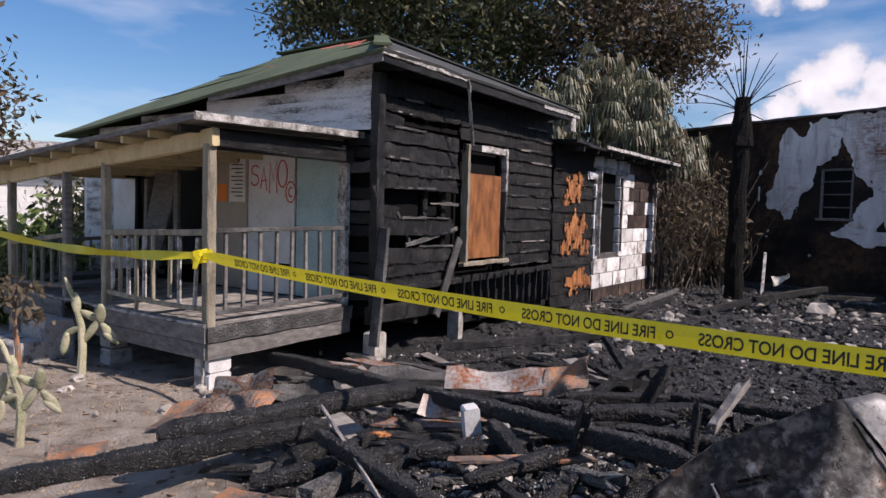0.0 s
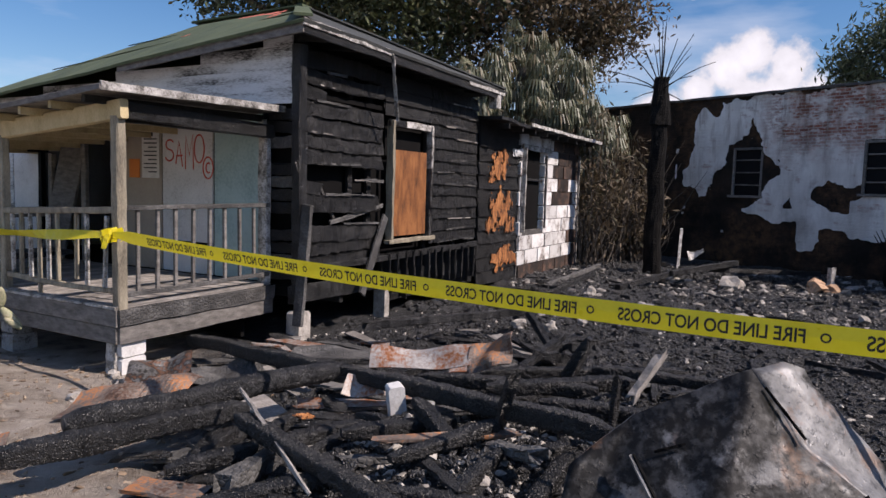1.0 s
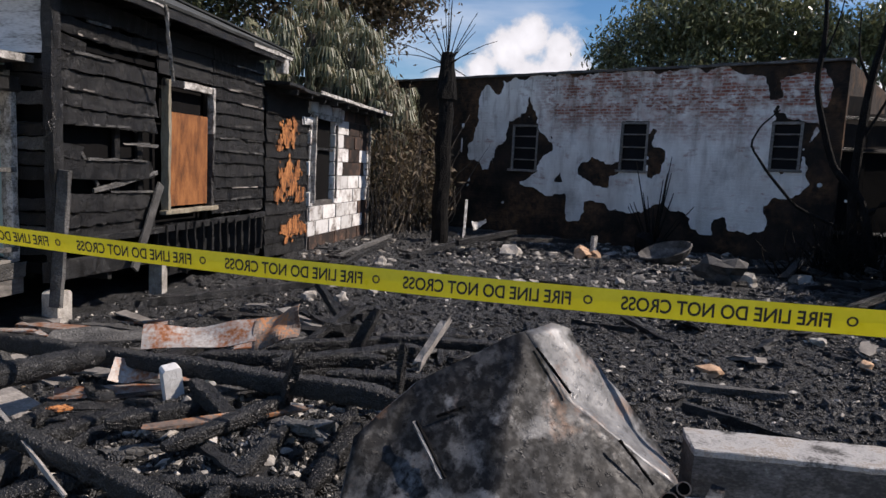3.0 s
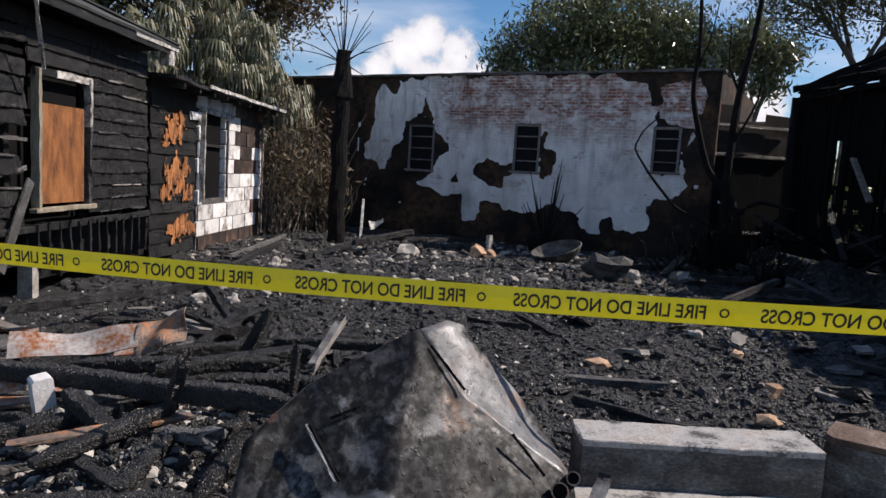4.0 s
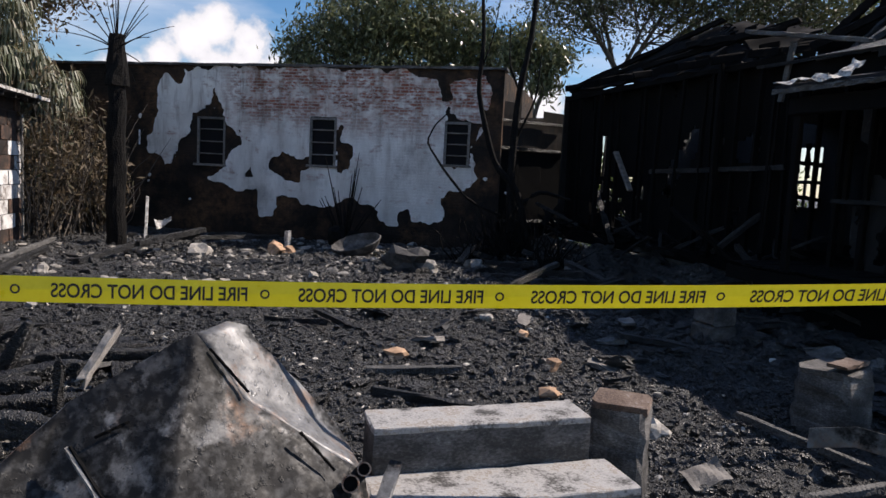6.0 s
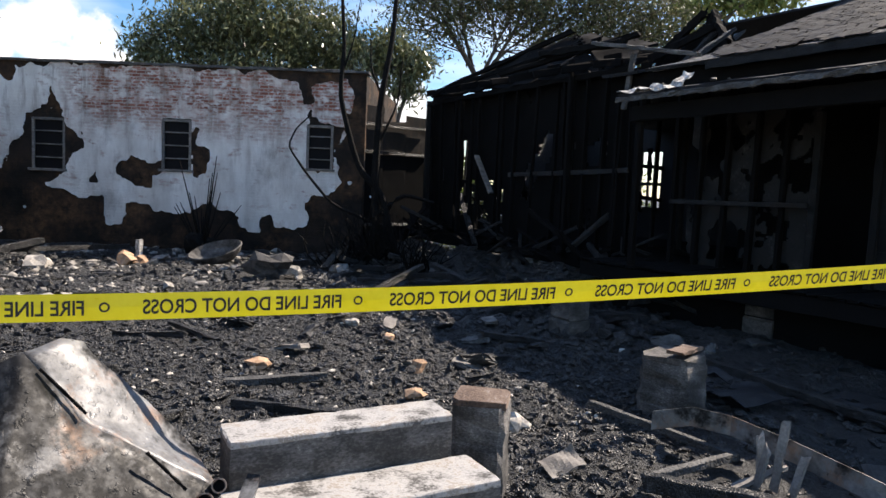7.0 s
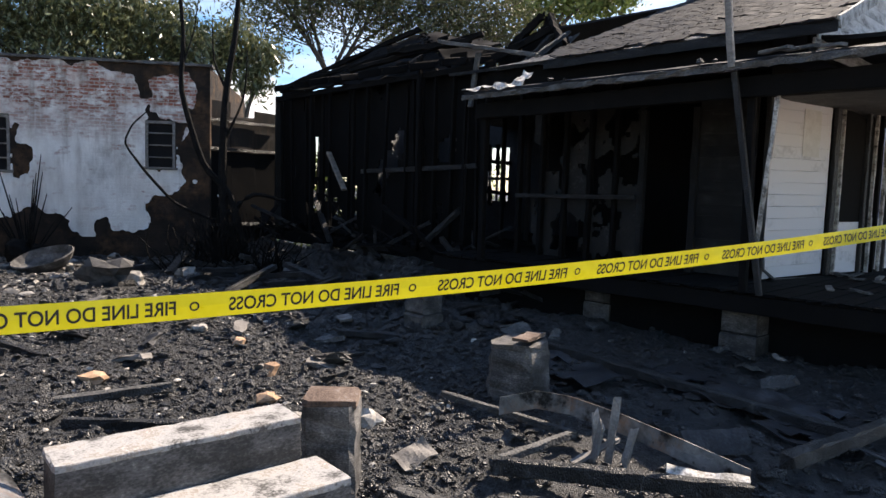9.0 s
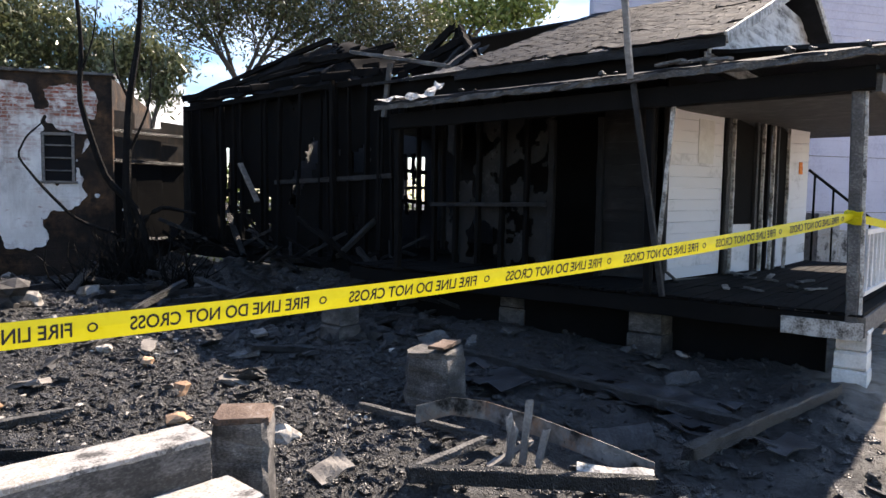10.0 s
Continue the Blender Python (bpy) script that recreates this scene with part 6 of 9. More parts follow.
def shingles():
    """Burnt shingle tabs on the sunlit slope: the lower courses one by one, the rest joined."""
    rng = random.Random(19)
    across, along = Vector((0.926, 0, 0.377)), Vector((0, 1, 0))
    up = along.cross(across) * -1
    meshes = []
    for v in range(4):
        bm = newbm()
        plank(bm, (0, -0.145, 0), (0, 0.145, 0), 0.21, 0.014, segs=3, rough=0.006 + 0.003 * v, chamfer=0.2)
        me = bpy.data.meshes.new("shingle")
        bm.to_mesh(me)
        bm.free()
        me.materials.append(SHINGLE)
        meshes.append(me)
    rest_v, rest_f = [], []
    basis = Matrix((across, along, up)).transposed().to_4x4()
    for row in range(29):
        y = 1.62 + (0.15 if row % 2 else 0.0)
        end = 5.5 + 0.075 * row + 0.5 * noise.noise(Vector((row * 0.5, 2.0, 1.0)))
        while y < end:
            if rng.random() > 0.05 and noise.noise(Vector((row * 0.22, y * 1.1, 6.0))) > -0.42:
                c = Vector((0.95, 0, 3.77)) + across * (0.08 + row * 0.148) + along * (y + 0.145) + up * (0.055 + rng.uniform(0, 0.006))
                c.z += -0.35 * max(0, c.y - 5.5) * row / 29
                tilt = pose(0, 0, 0, rng.uniform(-2, 2), -3.5 + rng.uniform(-3, 2), rng.uniform(-3, 3))
                m = Matrix.Translation(c) @ basis @ tilt
                me = rng.choice(meshes)
                if row < 17:
                    mesh_part("shingle", me, burnt, m)
                else:
                    o = len(rest_v)
                    rest_v += [tuple(m @ vv.co) for vv in me.vertices]
                    rest_f += [tuple(o + i for i in pp.vertices) for pp in me.polygons]
            y += 0.3
    ob = mesh_part("upper_shingles", pydata("upper_shingles", rest_v, rest_f, SHINGLE), burnt)
    ob["kind"] = "stuff"


shingles()


def pier_row():
    """Free-standing piers that carried the side porch and the burnt floor."""
    spots = [((8.75, -1.05), 0.42, 0.5, CONC_SOOT_SHADE), ((10.05, 0.62), 0.42, 0.5, CONC_SOOT_SHADE), ((8.25, 2.68), 0.34, 0.42, CONC_SOOT_SHADE), ((7.66, -2.87), 0.3, 0.5, BLOCK)]
    for (x, y), w, h, m in spots:
        z0 = ground_z(x, y) - 0.05
        p = thing("pier", Matrix.Translation((x, y, z0)) @ pose(0, 0, 0, 0, 0, -29), "squat sooty concrete pier on the ground" if m is CONC_SOOT_SHADE else "pale block pier under the porch corner", "pier", "piers of the burnt house")
        n = 2 if m is CONC_SOOT_SHADE else 3
        for k in range(n):
            s = w * (1 - 0.06 * k)
            block("pier_block", (-s / 2, -s / 2, k * (h + 0.05) / n), (s / 2, s / 2, (k + 1) * (h + 0.05) / n - 0.006), m, p, c=0.025)
        bar("cap", (-w * 0.5, 0, h + 0.065), (w * 0.5, 0, h + 0.065), w * 0.95, 0.03, TRIM if m is CONC_SOOT_SHADE else BLOCK, p, segs=3, rough=0.006)


pier_row()

# ---------------------------------------------------------------- the tape
TA, TB = hl(-2.06, 0.37, 1.29), MR @ Vector((-0.09, 0.02, 1.70))
TLEN = (TB - TA).length
TW = 0.112


def tape_at(d):
    """The place on the tape's middle line d metres from the left post, and the way it runs."""
    s = d / TLEN

    def at(s):
        p = TA.lerp(TB, s)
        p.z -= 0.25 * 4 * s * (1 - s)
        return p
    e = 0.002
    return at(s), (at(s + e) - at(s - e)).normalized()


def tape_frame(d):
    p, run = tape_at(d)
    side = Vector((run.y, -run.x, 0)).normalized()
    if side.dot(Vector((0, 0, 0)) - Vector((p.x, p.y, 0))) < 0:
        side = -side
    lean = 0.12 * math.sin(d * 0.9 + 0.4) + 0.1
    up = (Z3 * math.cos(lean) + side * math.sin(lean)).normalized()
    return p, run, up, side


def build_tape():
    tape = thing("barrier_tape", I4, "yellow plastic fire-line tape tied between two porch posts", "tape")
    verts, faces = [], []
    n = 150
    for k in range(n + 1):
        d = TLEN * k / n
        p, run, up, side = tape_frame(d)
        pinch = min(1.0, 0.35 + 2.2 * min(d, TLEN - d))
        for f in (-0.5, 0.0, 0.5):
            verts.append(p + up * TW * f * pinch + side * 0.004 * (1 - abs(f) * 2))
    for k in range(n):
        for j in range(2):
            a = k * 3 + j
            faces.append((a, a + 3, a + 4, a + 1))
    strip = mesh_part("strip", pydata("strip", verts, faces, TAPE), tape)
    # the tail that runs on along the front of the porch, and the knots
    verts, faces = [], []
    a, b = TA + Vector((-0.03, 0, 0)), hl(-2.08, 4.5, 1.32)
    for k in range(41):
        f = k / 40
        p = a.lerp(b, f)
        p.z -= 0.35 * f * (1 - f)
        w = TW * (0.55 + 0.3 * math.sin(f * 9) ** 2)
        tw = Vector((0.3 * math.sin(f * 14) * 0.1, 0.02 * math.sin(f * 11), 0))
        verts += [p - Z3 * w / 2 - tw, p + Z3 * w / 2 + tw]
    for k in range(40):
        faces.append((k * 2, k * 2 + 2, k * 2 + 3, k * 2 + 1))
    mesh_part("strip", pydata("strip", verts, faces, TAPE), tape)
    for c in (TA, TB):
        bm = newbm()
        for k in range(3):
            plank(bm, c + Vector((-0.07, -0.04, 0.03 * k - 0.05)), c + Vector((0.07, 0.05, 0.03 * k - 0.03)), 0.02, 0.06, segs=4, rough=0.012)
        part("knot", bm, TAPE, tape)
    bar("tail", TA + Vector((-0.02, -0.06, 0.0)), TA + Vector((-0.04, -0.1, -0.12)), 0.05, 0.005, TAPE, tape)
    bar("tail", TB + Vector((0.05, -0.05, -0.02)), TB + Vector((0.35, -0.5, -0.1)), 0.01, 0.07, TAPE, tape)
    # printing, seen from the back: it reads from right to left
    cu = bpy.data.curves.new("print", "FONT")
    cu.body = "FIRE LINE DO NOT CROSS"
    cu.size = 0.1
    cu.offset = 0.0018
    tmp = bpy.data.objects.new("print", cu)
    scene.collection.objects.link(tmp)
    src = bpy.data.meshes.new_from_object(tmp)
    bpy.data.objects.remove(tmp)
    bm = bmesh.new()
    bm.from_mesh(src)
    lo_x, hi_x = min(v.co.x for v in bm.verts), max(v.co.x for v in bm.verts)
    hi_y = max(v.co.y for v in bm.verts)
    pts = [((v.co.x - lo_x) / (hi_x - lo_x), v.co.y / hi_y) for v in bm.verts]
    bm.verts.index_update()
    polys = [[v.index for v in f.verts] for f in bm.faces]
    bm.free()
    start, period, length, tall = 6.60, 1.04, 0.82, 0.06
    for k in range(-6, 7):
        f0 = start + k * period
        if f0 - length < 0.25 or f0 > TLEN - 0.25:
            continue
        vs = []
        for a, b in pts:
            p, run, up, side = tape_frame(f0 - a * length)
            vs.append(p + up * (b - 0.5) * tall + side * 0.007)
        mesh_part("lettering", pydata("lettering", vs, polys, INK), tape, label="black printed warning words")
        vs, fs = [], []
        p, run, up, side = tape_frame(f0 + 0.075)
        for j in range(16):
            ang = j * math.pi / 8
            for r in (0.021, 0.013):
                vs.append(p + run * r * math.cos(ang) + up * r * math.sin(ang) + side * 0.007)
        fs = [(2 * j, (2 * j + 2) % 32, (2 * j + 3) % 32, 2 * j + 1) for j in range(16)]
        mesh_part("emblem", pydata("emblem", vs, fs, INK), tape)


build_tape()

# ---------------------------------------------------------------- near debris
CHAR_SKIN = mat("char_skin", [(0.003, 0.003, 0.003), (0.008, 0.008, 0.008), (0.02, 0.02, 0.02), (0.07, 0.07, 0.07)], 7, 80, (0.34, 0.58), 0.6, stretch=(1.3, 0.8, 0.8), crack=1.3, crack_scale=75, vary=0.35, stops=(0.3, 0.72), spec=0.55)


def char_log(length, w, h, seed, power):
    """A burnt timber along x whose skin has cracked into small raised scales, with burnt-back ends."""
    bm = newbm()
    nl = max(10, int(length / 0.007))
    na = max(20, min(44, int((w + h) * 2 / 0.009)))
    rings = []
    for i in range(nl + 1):
        x = -length / 2 + length * i / nl
        end = min(1.0, 0.55 + 4.5 * min(i, nl - i) * length / nl + 0.1 * noise.noise(Vector((x * 9, seed, 3))))
        slim = end * (1 + 0.14 * noise.noise(Vector((x * 2.2, seed, 0))) + 0.1 * noise.noise(Vector((x * 9, seed, 1))))
        dy, dz = 0.02 * noise.noise(Vector((x * 1.3, seed, 5))), 0.02 * noise.noise(Vector((x * 1.3, seed, 7)))
        ring = []
        for j in range(na):
            a = 6.2832 * j / na
            ca, sa = math.cos(a), math.sin(a)
            k = (abs(ca) ** power + abs(sa) ** power) ** (-1.0 / power)
            y, z = ca * k * w / 2, sa * k * h / 2
            f = noise.voronoi(Vector((x * 60 + seed, y * 38, z * 38)))[0]
            scale = min(1.0, (f[1] - f[0]) / 0.3)
            out = slim * (1 + (0.008 * scale - 0.006) / (0.5 * min(w, h)) + 0.12 * noise.noise(Vector((x * 5, y * 9 + seed, z * 9))) + 0.07 * noise.noise(Vector((x * 22, y * 30 + seed, z * 30))))
            ring.append(bm.verts.new((x, y * out + dy, z * out + dz)))
        rings.append(ring)
    for r0, r1 in zip(rings, rings[1:]):
        for j in range(na):
            bm.faces.new((r0[j], r0[(j + 1) % na], r1[(j + 1) % na], r1[j]))
    bm.faces.new(rings[0][::-1])
    bm.faces.new(rings[-1])
    bm.normal_update()
    return bm


def beam(p0, p1, w, h, m=CHAR, label="charred black timber lying in the debris", name="charred_timber", segs=14, rough=0.007, ragged=0.04, **kw):
    p0, p1 = Vector(p0), Vector(p1)
    c, d = (p0 + p1) / 2, p1 - p0
    if m is CHAR and min(w, h) > 0.055 and c.y < 5.8 and c.x < 3.4 and c.y > 2.5:
        bm = char_log(d.length, w, h, p0.x * 7 + p0.y * 13, 2.2 if "log" in label else 5.0)
        return solo(name, bm, CHAR_SKIN, Matrix.Translation(c) @ d.to_track_quat("X", "Z").to_matrix().to_4x4(), label, "timber", "charred timbers", smooth=True)
    half = Vector((d.length / 2, 0, 0))
    bm = plank(newbm(), -half, half, w, h, segs=segs, rough=rough, ragged=ragged, chamfer=0.1, **kw)
    return solo(name, bm, m, Matrix.Translation(c) @ d.to_track_quat("X", "Z").to_matrix().to_4x4(), label, "timber", "charred timbers")


def near_timbers():
    beam((-2.6, 3.28, 0.3), (-0.55, 4.6, 0.33), 0.12, 0.12, segs=30, label="long square charred beam on the sandy edge")
    beam((-1.5, 4.12, 0.4), (0.02, 5.15, 0.42), 0.15, 0.15, segs=30, label="round charred log with cracked skin")
    beam((-1.5, 7.4, 0.16), (1.42, 3.34, 0.57), 0.1, 0.12, segs=40, label="long charred rafter lying across the heap")
    beam((-0.55, 4.2, 0.40), (0.45, 2.85, 0.3), 0.1, 0.1, segs=20)
    beam((-0.9, 3.9, 0.2), (0.2, 4.4, 0.28), 0.101, 0.086)
    beam((-1.2, 3.2, 0.16), (0.1, 3.6, 0.3), 0.115, 0.072)
    beam((-1.6, 2.8, 0.1), (-0.3, 3.1, 0.2), 0.115, 0.072)
    beam((0.05, 4.0, 0.36), (0.75, 4.15, 0.36), 0.101, 0.086)
    beam((0.3, 3.55, 0.38), (1.0, 3.95, 0.42), 0.094, 0.072)
    beam((0.2, 3.35, 0.3), (0.85, 3.0, 0.34), 0.086, 0.072)
    beam((0.95, 4.0, 0.25), (1.0, 3.75, 0.75), 0.058, 0.050, segs=8)
    beam((1.58, 3.75, 0.3), (1.6, 3.72, 0.76), 0.036, 0.036, segs=8, label="thin upright charred stick")
    beam((0.6, 4.9, 0.42), (1.7, 4.25, 0.5), 0.101, 0.086)
    beam((1.0, 4.45, 0.48), (2.0, 4.35, 0.52), 0.130, 0.094)
    beam((1.25, 4.05, 0.5), (1.9, 3.65, 0.5), 0.108, 0.086)
    beam((1.2, 5.6, 0.25), (2.8, 5.2, 0.35), 0.115, 0.101)
    beam((1.7, 5.0, 0.3), (1.85, 4.85, 0.72), 0.101, 0.086, segs=8, label="stub of charred post standing up")
    beam((2.0, 5.15, 0.4), (3.3, 4.3, 0.42), 0.108, 0.086)
    beam((0.4, 3.0, 0.3), (0.9, 3.6, 0.38), 0.079, 0.072)
    beam((0.9, 3.1, 0.28), (1.25, 3.45, 0.42), 0.094, 0.079)
    beam((-0.2, 6.5, 0.14), (1.2, 6.2, 0.2), 0.072, 0.050)
    beam((0.3, 7.6, 0.25), (2.4, 8.3, 0.3), 0.086, 0.086, segs=18)
    beam((1.7, 6.2, 0.12), (2.3, 6.8, 0.3), 0.08, 0.058)
    beam((2.2, 6.6, 0.1), (1.95, 6.9, 0.55), 0.086, 0.058)
    beam((-0.56, 4.36, 0.52), (-0.1, 3.36, 0.29), 0.016, 0.016, ASHWOOD, "thin pale stick leaning on a beam", segs=10, rough=0.004, ragged=0.01)
    beam((1.86, 4.1, 0.5), (2.1, 4.2, 0.76), 0.055, 0.04, ASHWOOD, "short grey split of wood standing up", segs=6, rough=0.006)
    rng = random.Random(31)
    for k in range(70):
        x, y = rng.uniform(-0.9, 3.2), rng.uniform(3.0, 7.2)
        if x > 1.0 and y < 3.4 or (x < -0.2 and y > 5.2):
            continue
        a = rng.uniform(0, math.pi)
        l = rng.uniform(0.18, 0.62)
        z = ground_z(x, y) + rng.uniform(0.02, 0.13)
        d = Vector((math.cos(a), math.sin(a), rng.uniform(-0.35, 0.35))) * l / 2
        c = Vector((x, y, z))
        beam(c - d, c + d, rng.uniform(0.06, 0.14), rng.uniform(0.04, 0.11), CHAR if k % 6 else CHAR_GREY, "chunk of cracked black charcoal timber", segs=6, rough=0.014)
    for k in range(60):
        x, y = rng.uniform(2.5, 11), rng.uniform(2.5, 13.5)
        a = rng.uniform(0, math.pi)
        l = rng.uniform(0.2, 0.9)
        z = ground_z(x, y) + rng.uniform(0.02, 0.06)
        if (x - 7.4) * 0.874 + (y + 2.75) * -0.486 > -0.4 or x * 0.897 + y * 0.441 > 15.6:
            continue
        d = Vector((math.cos(a), math.sin(a), rng.uniform(-0.1, 0.1))) * l / 2
        c = Vector((x, y, z))
        beam(c - d, c + d, rng.uniform(0.05, 0.1), rng.uniform(0.03, 0.07), CHAR if k % 5 else CHAR_GREY, "chunk of cracked black charcoal timber", segs=5, rough=0.012)


near_timbers()


def grey_boards():
    """Weathered boards and plates between the porch and the heap, and black wreckage along the burnt house."""
    rng = random.Random(55)
    for k in range(74):
        x, y = (rng.uniform(-1.4, 2.0), rng.uniform(5.0, 8.0)) if k < 46 else (rng.uniform(-1.3, 0.9), rng.uniform(3.2, 5.4))
        lx, ly = (x + 0.45) * 0.6 + (y - 8) * 0.8, (x + 0.45) * -0.8 + (y - 8) * 0.6
        if lx > -2.1 and ly > 0.1:
            continue
        a, l = rng.gauss(-0.5, 0.5), rng.uniform(0.2, 0.9)
        c = Vector((x, y, ground_z(x, y) + rng.uniform(0.03, 0.1)))
        d = Vector((math.cos(a), math.sin(a), rng.uniform(-0.12, 0.12))) * l / 2
        m = (GREYWOOD, CHAR_GREY, ASHWOOD, RUST, CHAR)[k % 5] if k < 46 else (CHAR, CHAR_GREY, CHAR, CHAR_FINE, CHAR, RUST_DARK)[k % 6]
        beam(c - d, c + d, rng.uniform(0.06, 0.22), 0.02, m, "weathered broken board lying on the ash", "broken_board", segs=6, rough=0.006, ragged=0.06)
    for k in range(70):
        s, q = rng.uniform(5.0, 14.0), rng.uniform(-2.6, 0.8)
        w = MR @ Vector((q, s, 0))
        a, l = rng.uniform(0, 3.14), rng.uniform(0.3, 1.2)
        c = Vector((w.x, w.y, ground_z(w.x, w.y) + rng.uniform(0.03, 0.3)))
        d = Vector((math.cos(a), math.sin(a), rng.uniform(-0.4, 0.4))) * l / 2
        beam(c - d, c + d, rng.uniform(0.06, 0.16), rng.uniform(0.03, 0.1), CHAR if k % 7 else CHAR_FINE, "black burnt timber from the fallen rear rooms", segs=6, rough=0.01)


grey_boards()


def sheet(name, label, corner, du, dv, m, amp, freq, nu=18, nv=8, seed=0.0, t=0.008, keep=None):
    c = Vector(corner)
    bm = newbm()
    grid_sheet(bm, (0, 0, 0), du, dv, nu, nv, amp, freq, keep, seed)
    return thicken(solo(name, bm, m, Matrix.Translation(c), label, "sheet", smooth=False), t)


def near_sheets():
    # long bent flashing with a crumpled rusty end
    sheet("flashing_sheet", "long pale rusting metal flashing bent across debris", (0.26, 5.2, 0.42), (0.74, -0.2, 0.05), (0.03, 0.16, 0.12), RUST, 0.07, 3, seed=1)
    sheet("flashing_sheet", "crumpled rust-brown metal flashing on debris", (0.97, 4.98, 0.42), (0.3, -0.12, 0.10), (0.05, 0.14, 0.2), RUST_DARK, 0.12, 6, seed=4)
    sheet("flashing_sheet", "torn brown sheet lying under charred beams", (0.05, 4.95, 0.30), (0.5, -0.1, -0.02), (0.05, 0.1, 0.12), RUST, 0.08, 5, seed=7)
    sheet("rusty_sheet", "curled rusty orange sheet metal on sandy ground", (-2.0, 5.25, 0.05), (0.85, 0.25, 0.05), (0.1, 0.3, 0.1), RUST_DARK, 0.14, 4, seed=2)
    sheet("rusty_sheet", "flat piece of rusty metal lying on sand", (-2.4, 4.55, 0.05), (0.35, 0.1, 0.02), (-0.05, 0.2, 0.04), RUST_DARK, 0.05, 5, seed=8)
    sheet("metal_sheet", "grey crumpled metal sheet beside the porch", (-1.75, 6.05, 0.05), (0.5, 0.15, 0.02), (-0.05, 0.4, 0.14), ZINC, 0.12, 4, seed=3)
    sheet("metal_sheet", "grey crumpled metal sheet beside the porch", (-1.2, 6.1, 0.06), (0.6, 0.1, 0.04), (-0.1, 0.35, 0.05), CHAR_GREY, 0.12, 4, seed=5)
    sheet("metal_sheet", "scorched flat sheet on the ash", (-0.5, 6.6, 0.08), (0.8, -0.1, 0.0), (0.1, 0.5, 0.05), CHAR_GREY, 0.08, 3, seed=6)
    sheet("torn_card", "torn pale brown card on the debris", (0.95, 5.75, 0.22), (0.5, -0.05, 0.16), (0.1, 0.3, 0.02), RUST, 0.1, 5, seed=9)
    # pale blocks half buried
    for k, (x, y, w) in enumerate(((0.43, 4.58, 0.11), (0.62, 4.56, 0.09))):
        bm = newbm()
        box(bm, (-w / 2, -0.05, -0.2), (w / 2, 0.05, 0.24), 0.015)
        solo("pale_block", bm, BLOCK, Matrix.Translation((x, y, 0.24)) @ pose(0, 0, 0, 6, -8 + 5 * k, 10), "pale broken block half buried in char", "block", "pale blocks")
    bm = newbm()
    plank(bm, (-0.05, 0, 0), (0.05, 0, 0.01), 0.05, 0.015, segs=4, rough=0.006, ragged=0.02)
    solo("orange_scrap", bm, ORANGE, Matrix.Translation((-0.18, 4.35, 0.34)) @ pose(0, 0, 0, 10, 14, 35), "small bright orange scrap of wood", "scrap")
    # stones on the sand by the porch
    rng = random.Random(41)
    for k in range(16):
        x, y = rng.uniform(-3.6, -0.8), rng.uniform(5.2, 7.0)
        bm = newbm()
        rock(bm, (0, 0, 0), rng.uniform(0.03, 0.08), 0.7)
        solo("stone", bm, STONE, Matrix.Translation((x, y, ground_z(x, y) + 0.02)), "pale stone lying on sandy soil", "stone", "stones by the porch")


near_sheets()


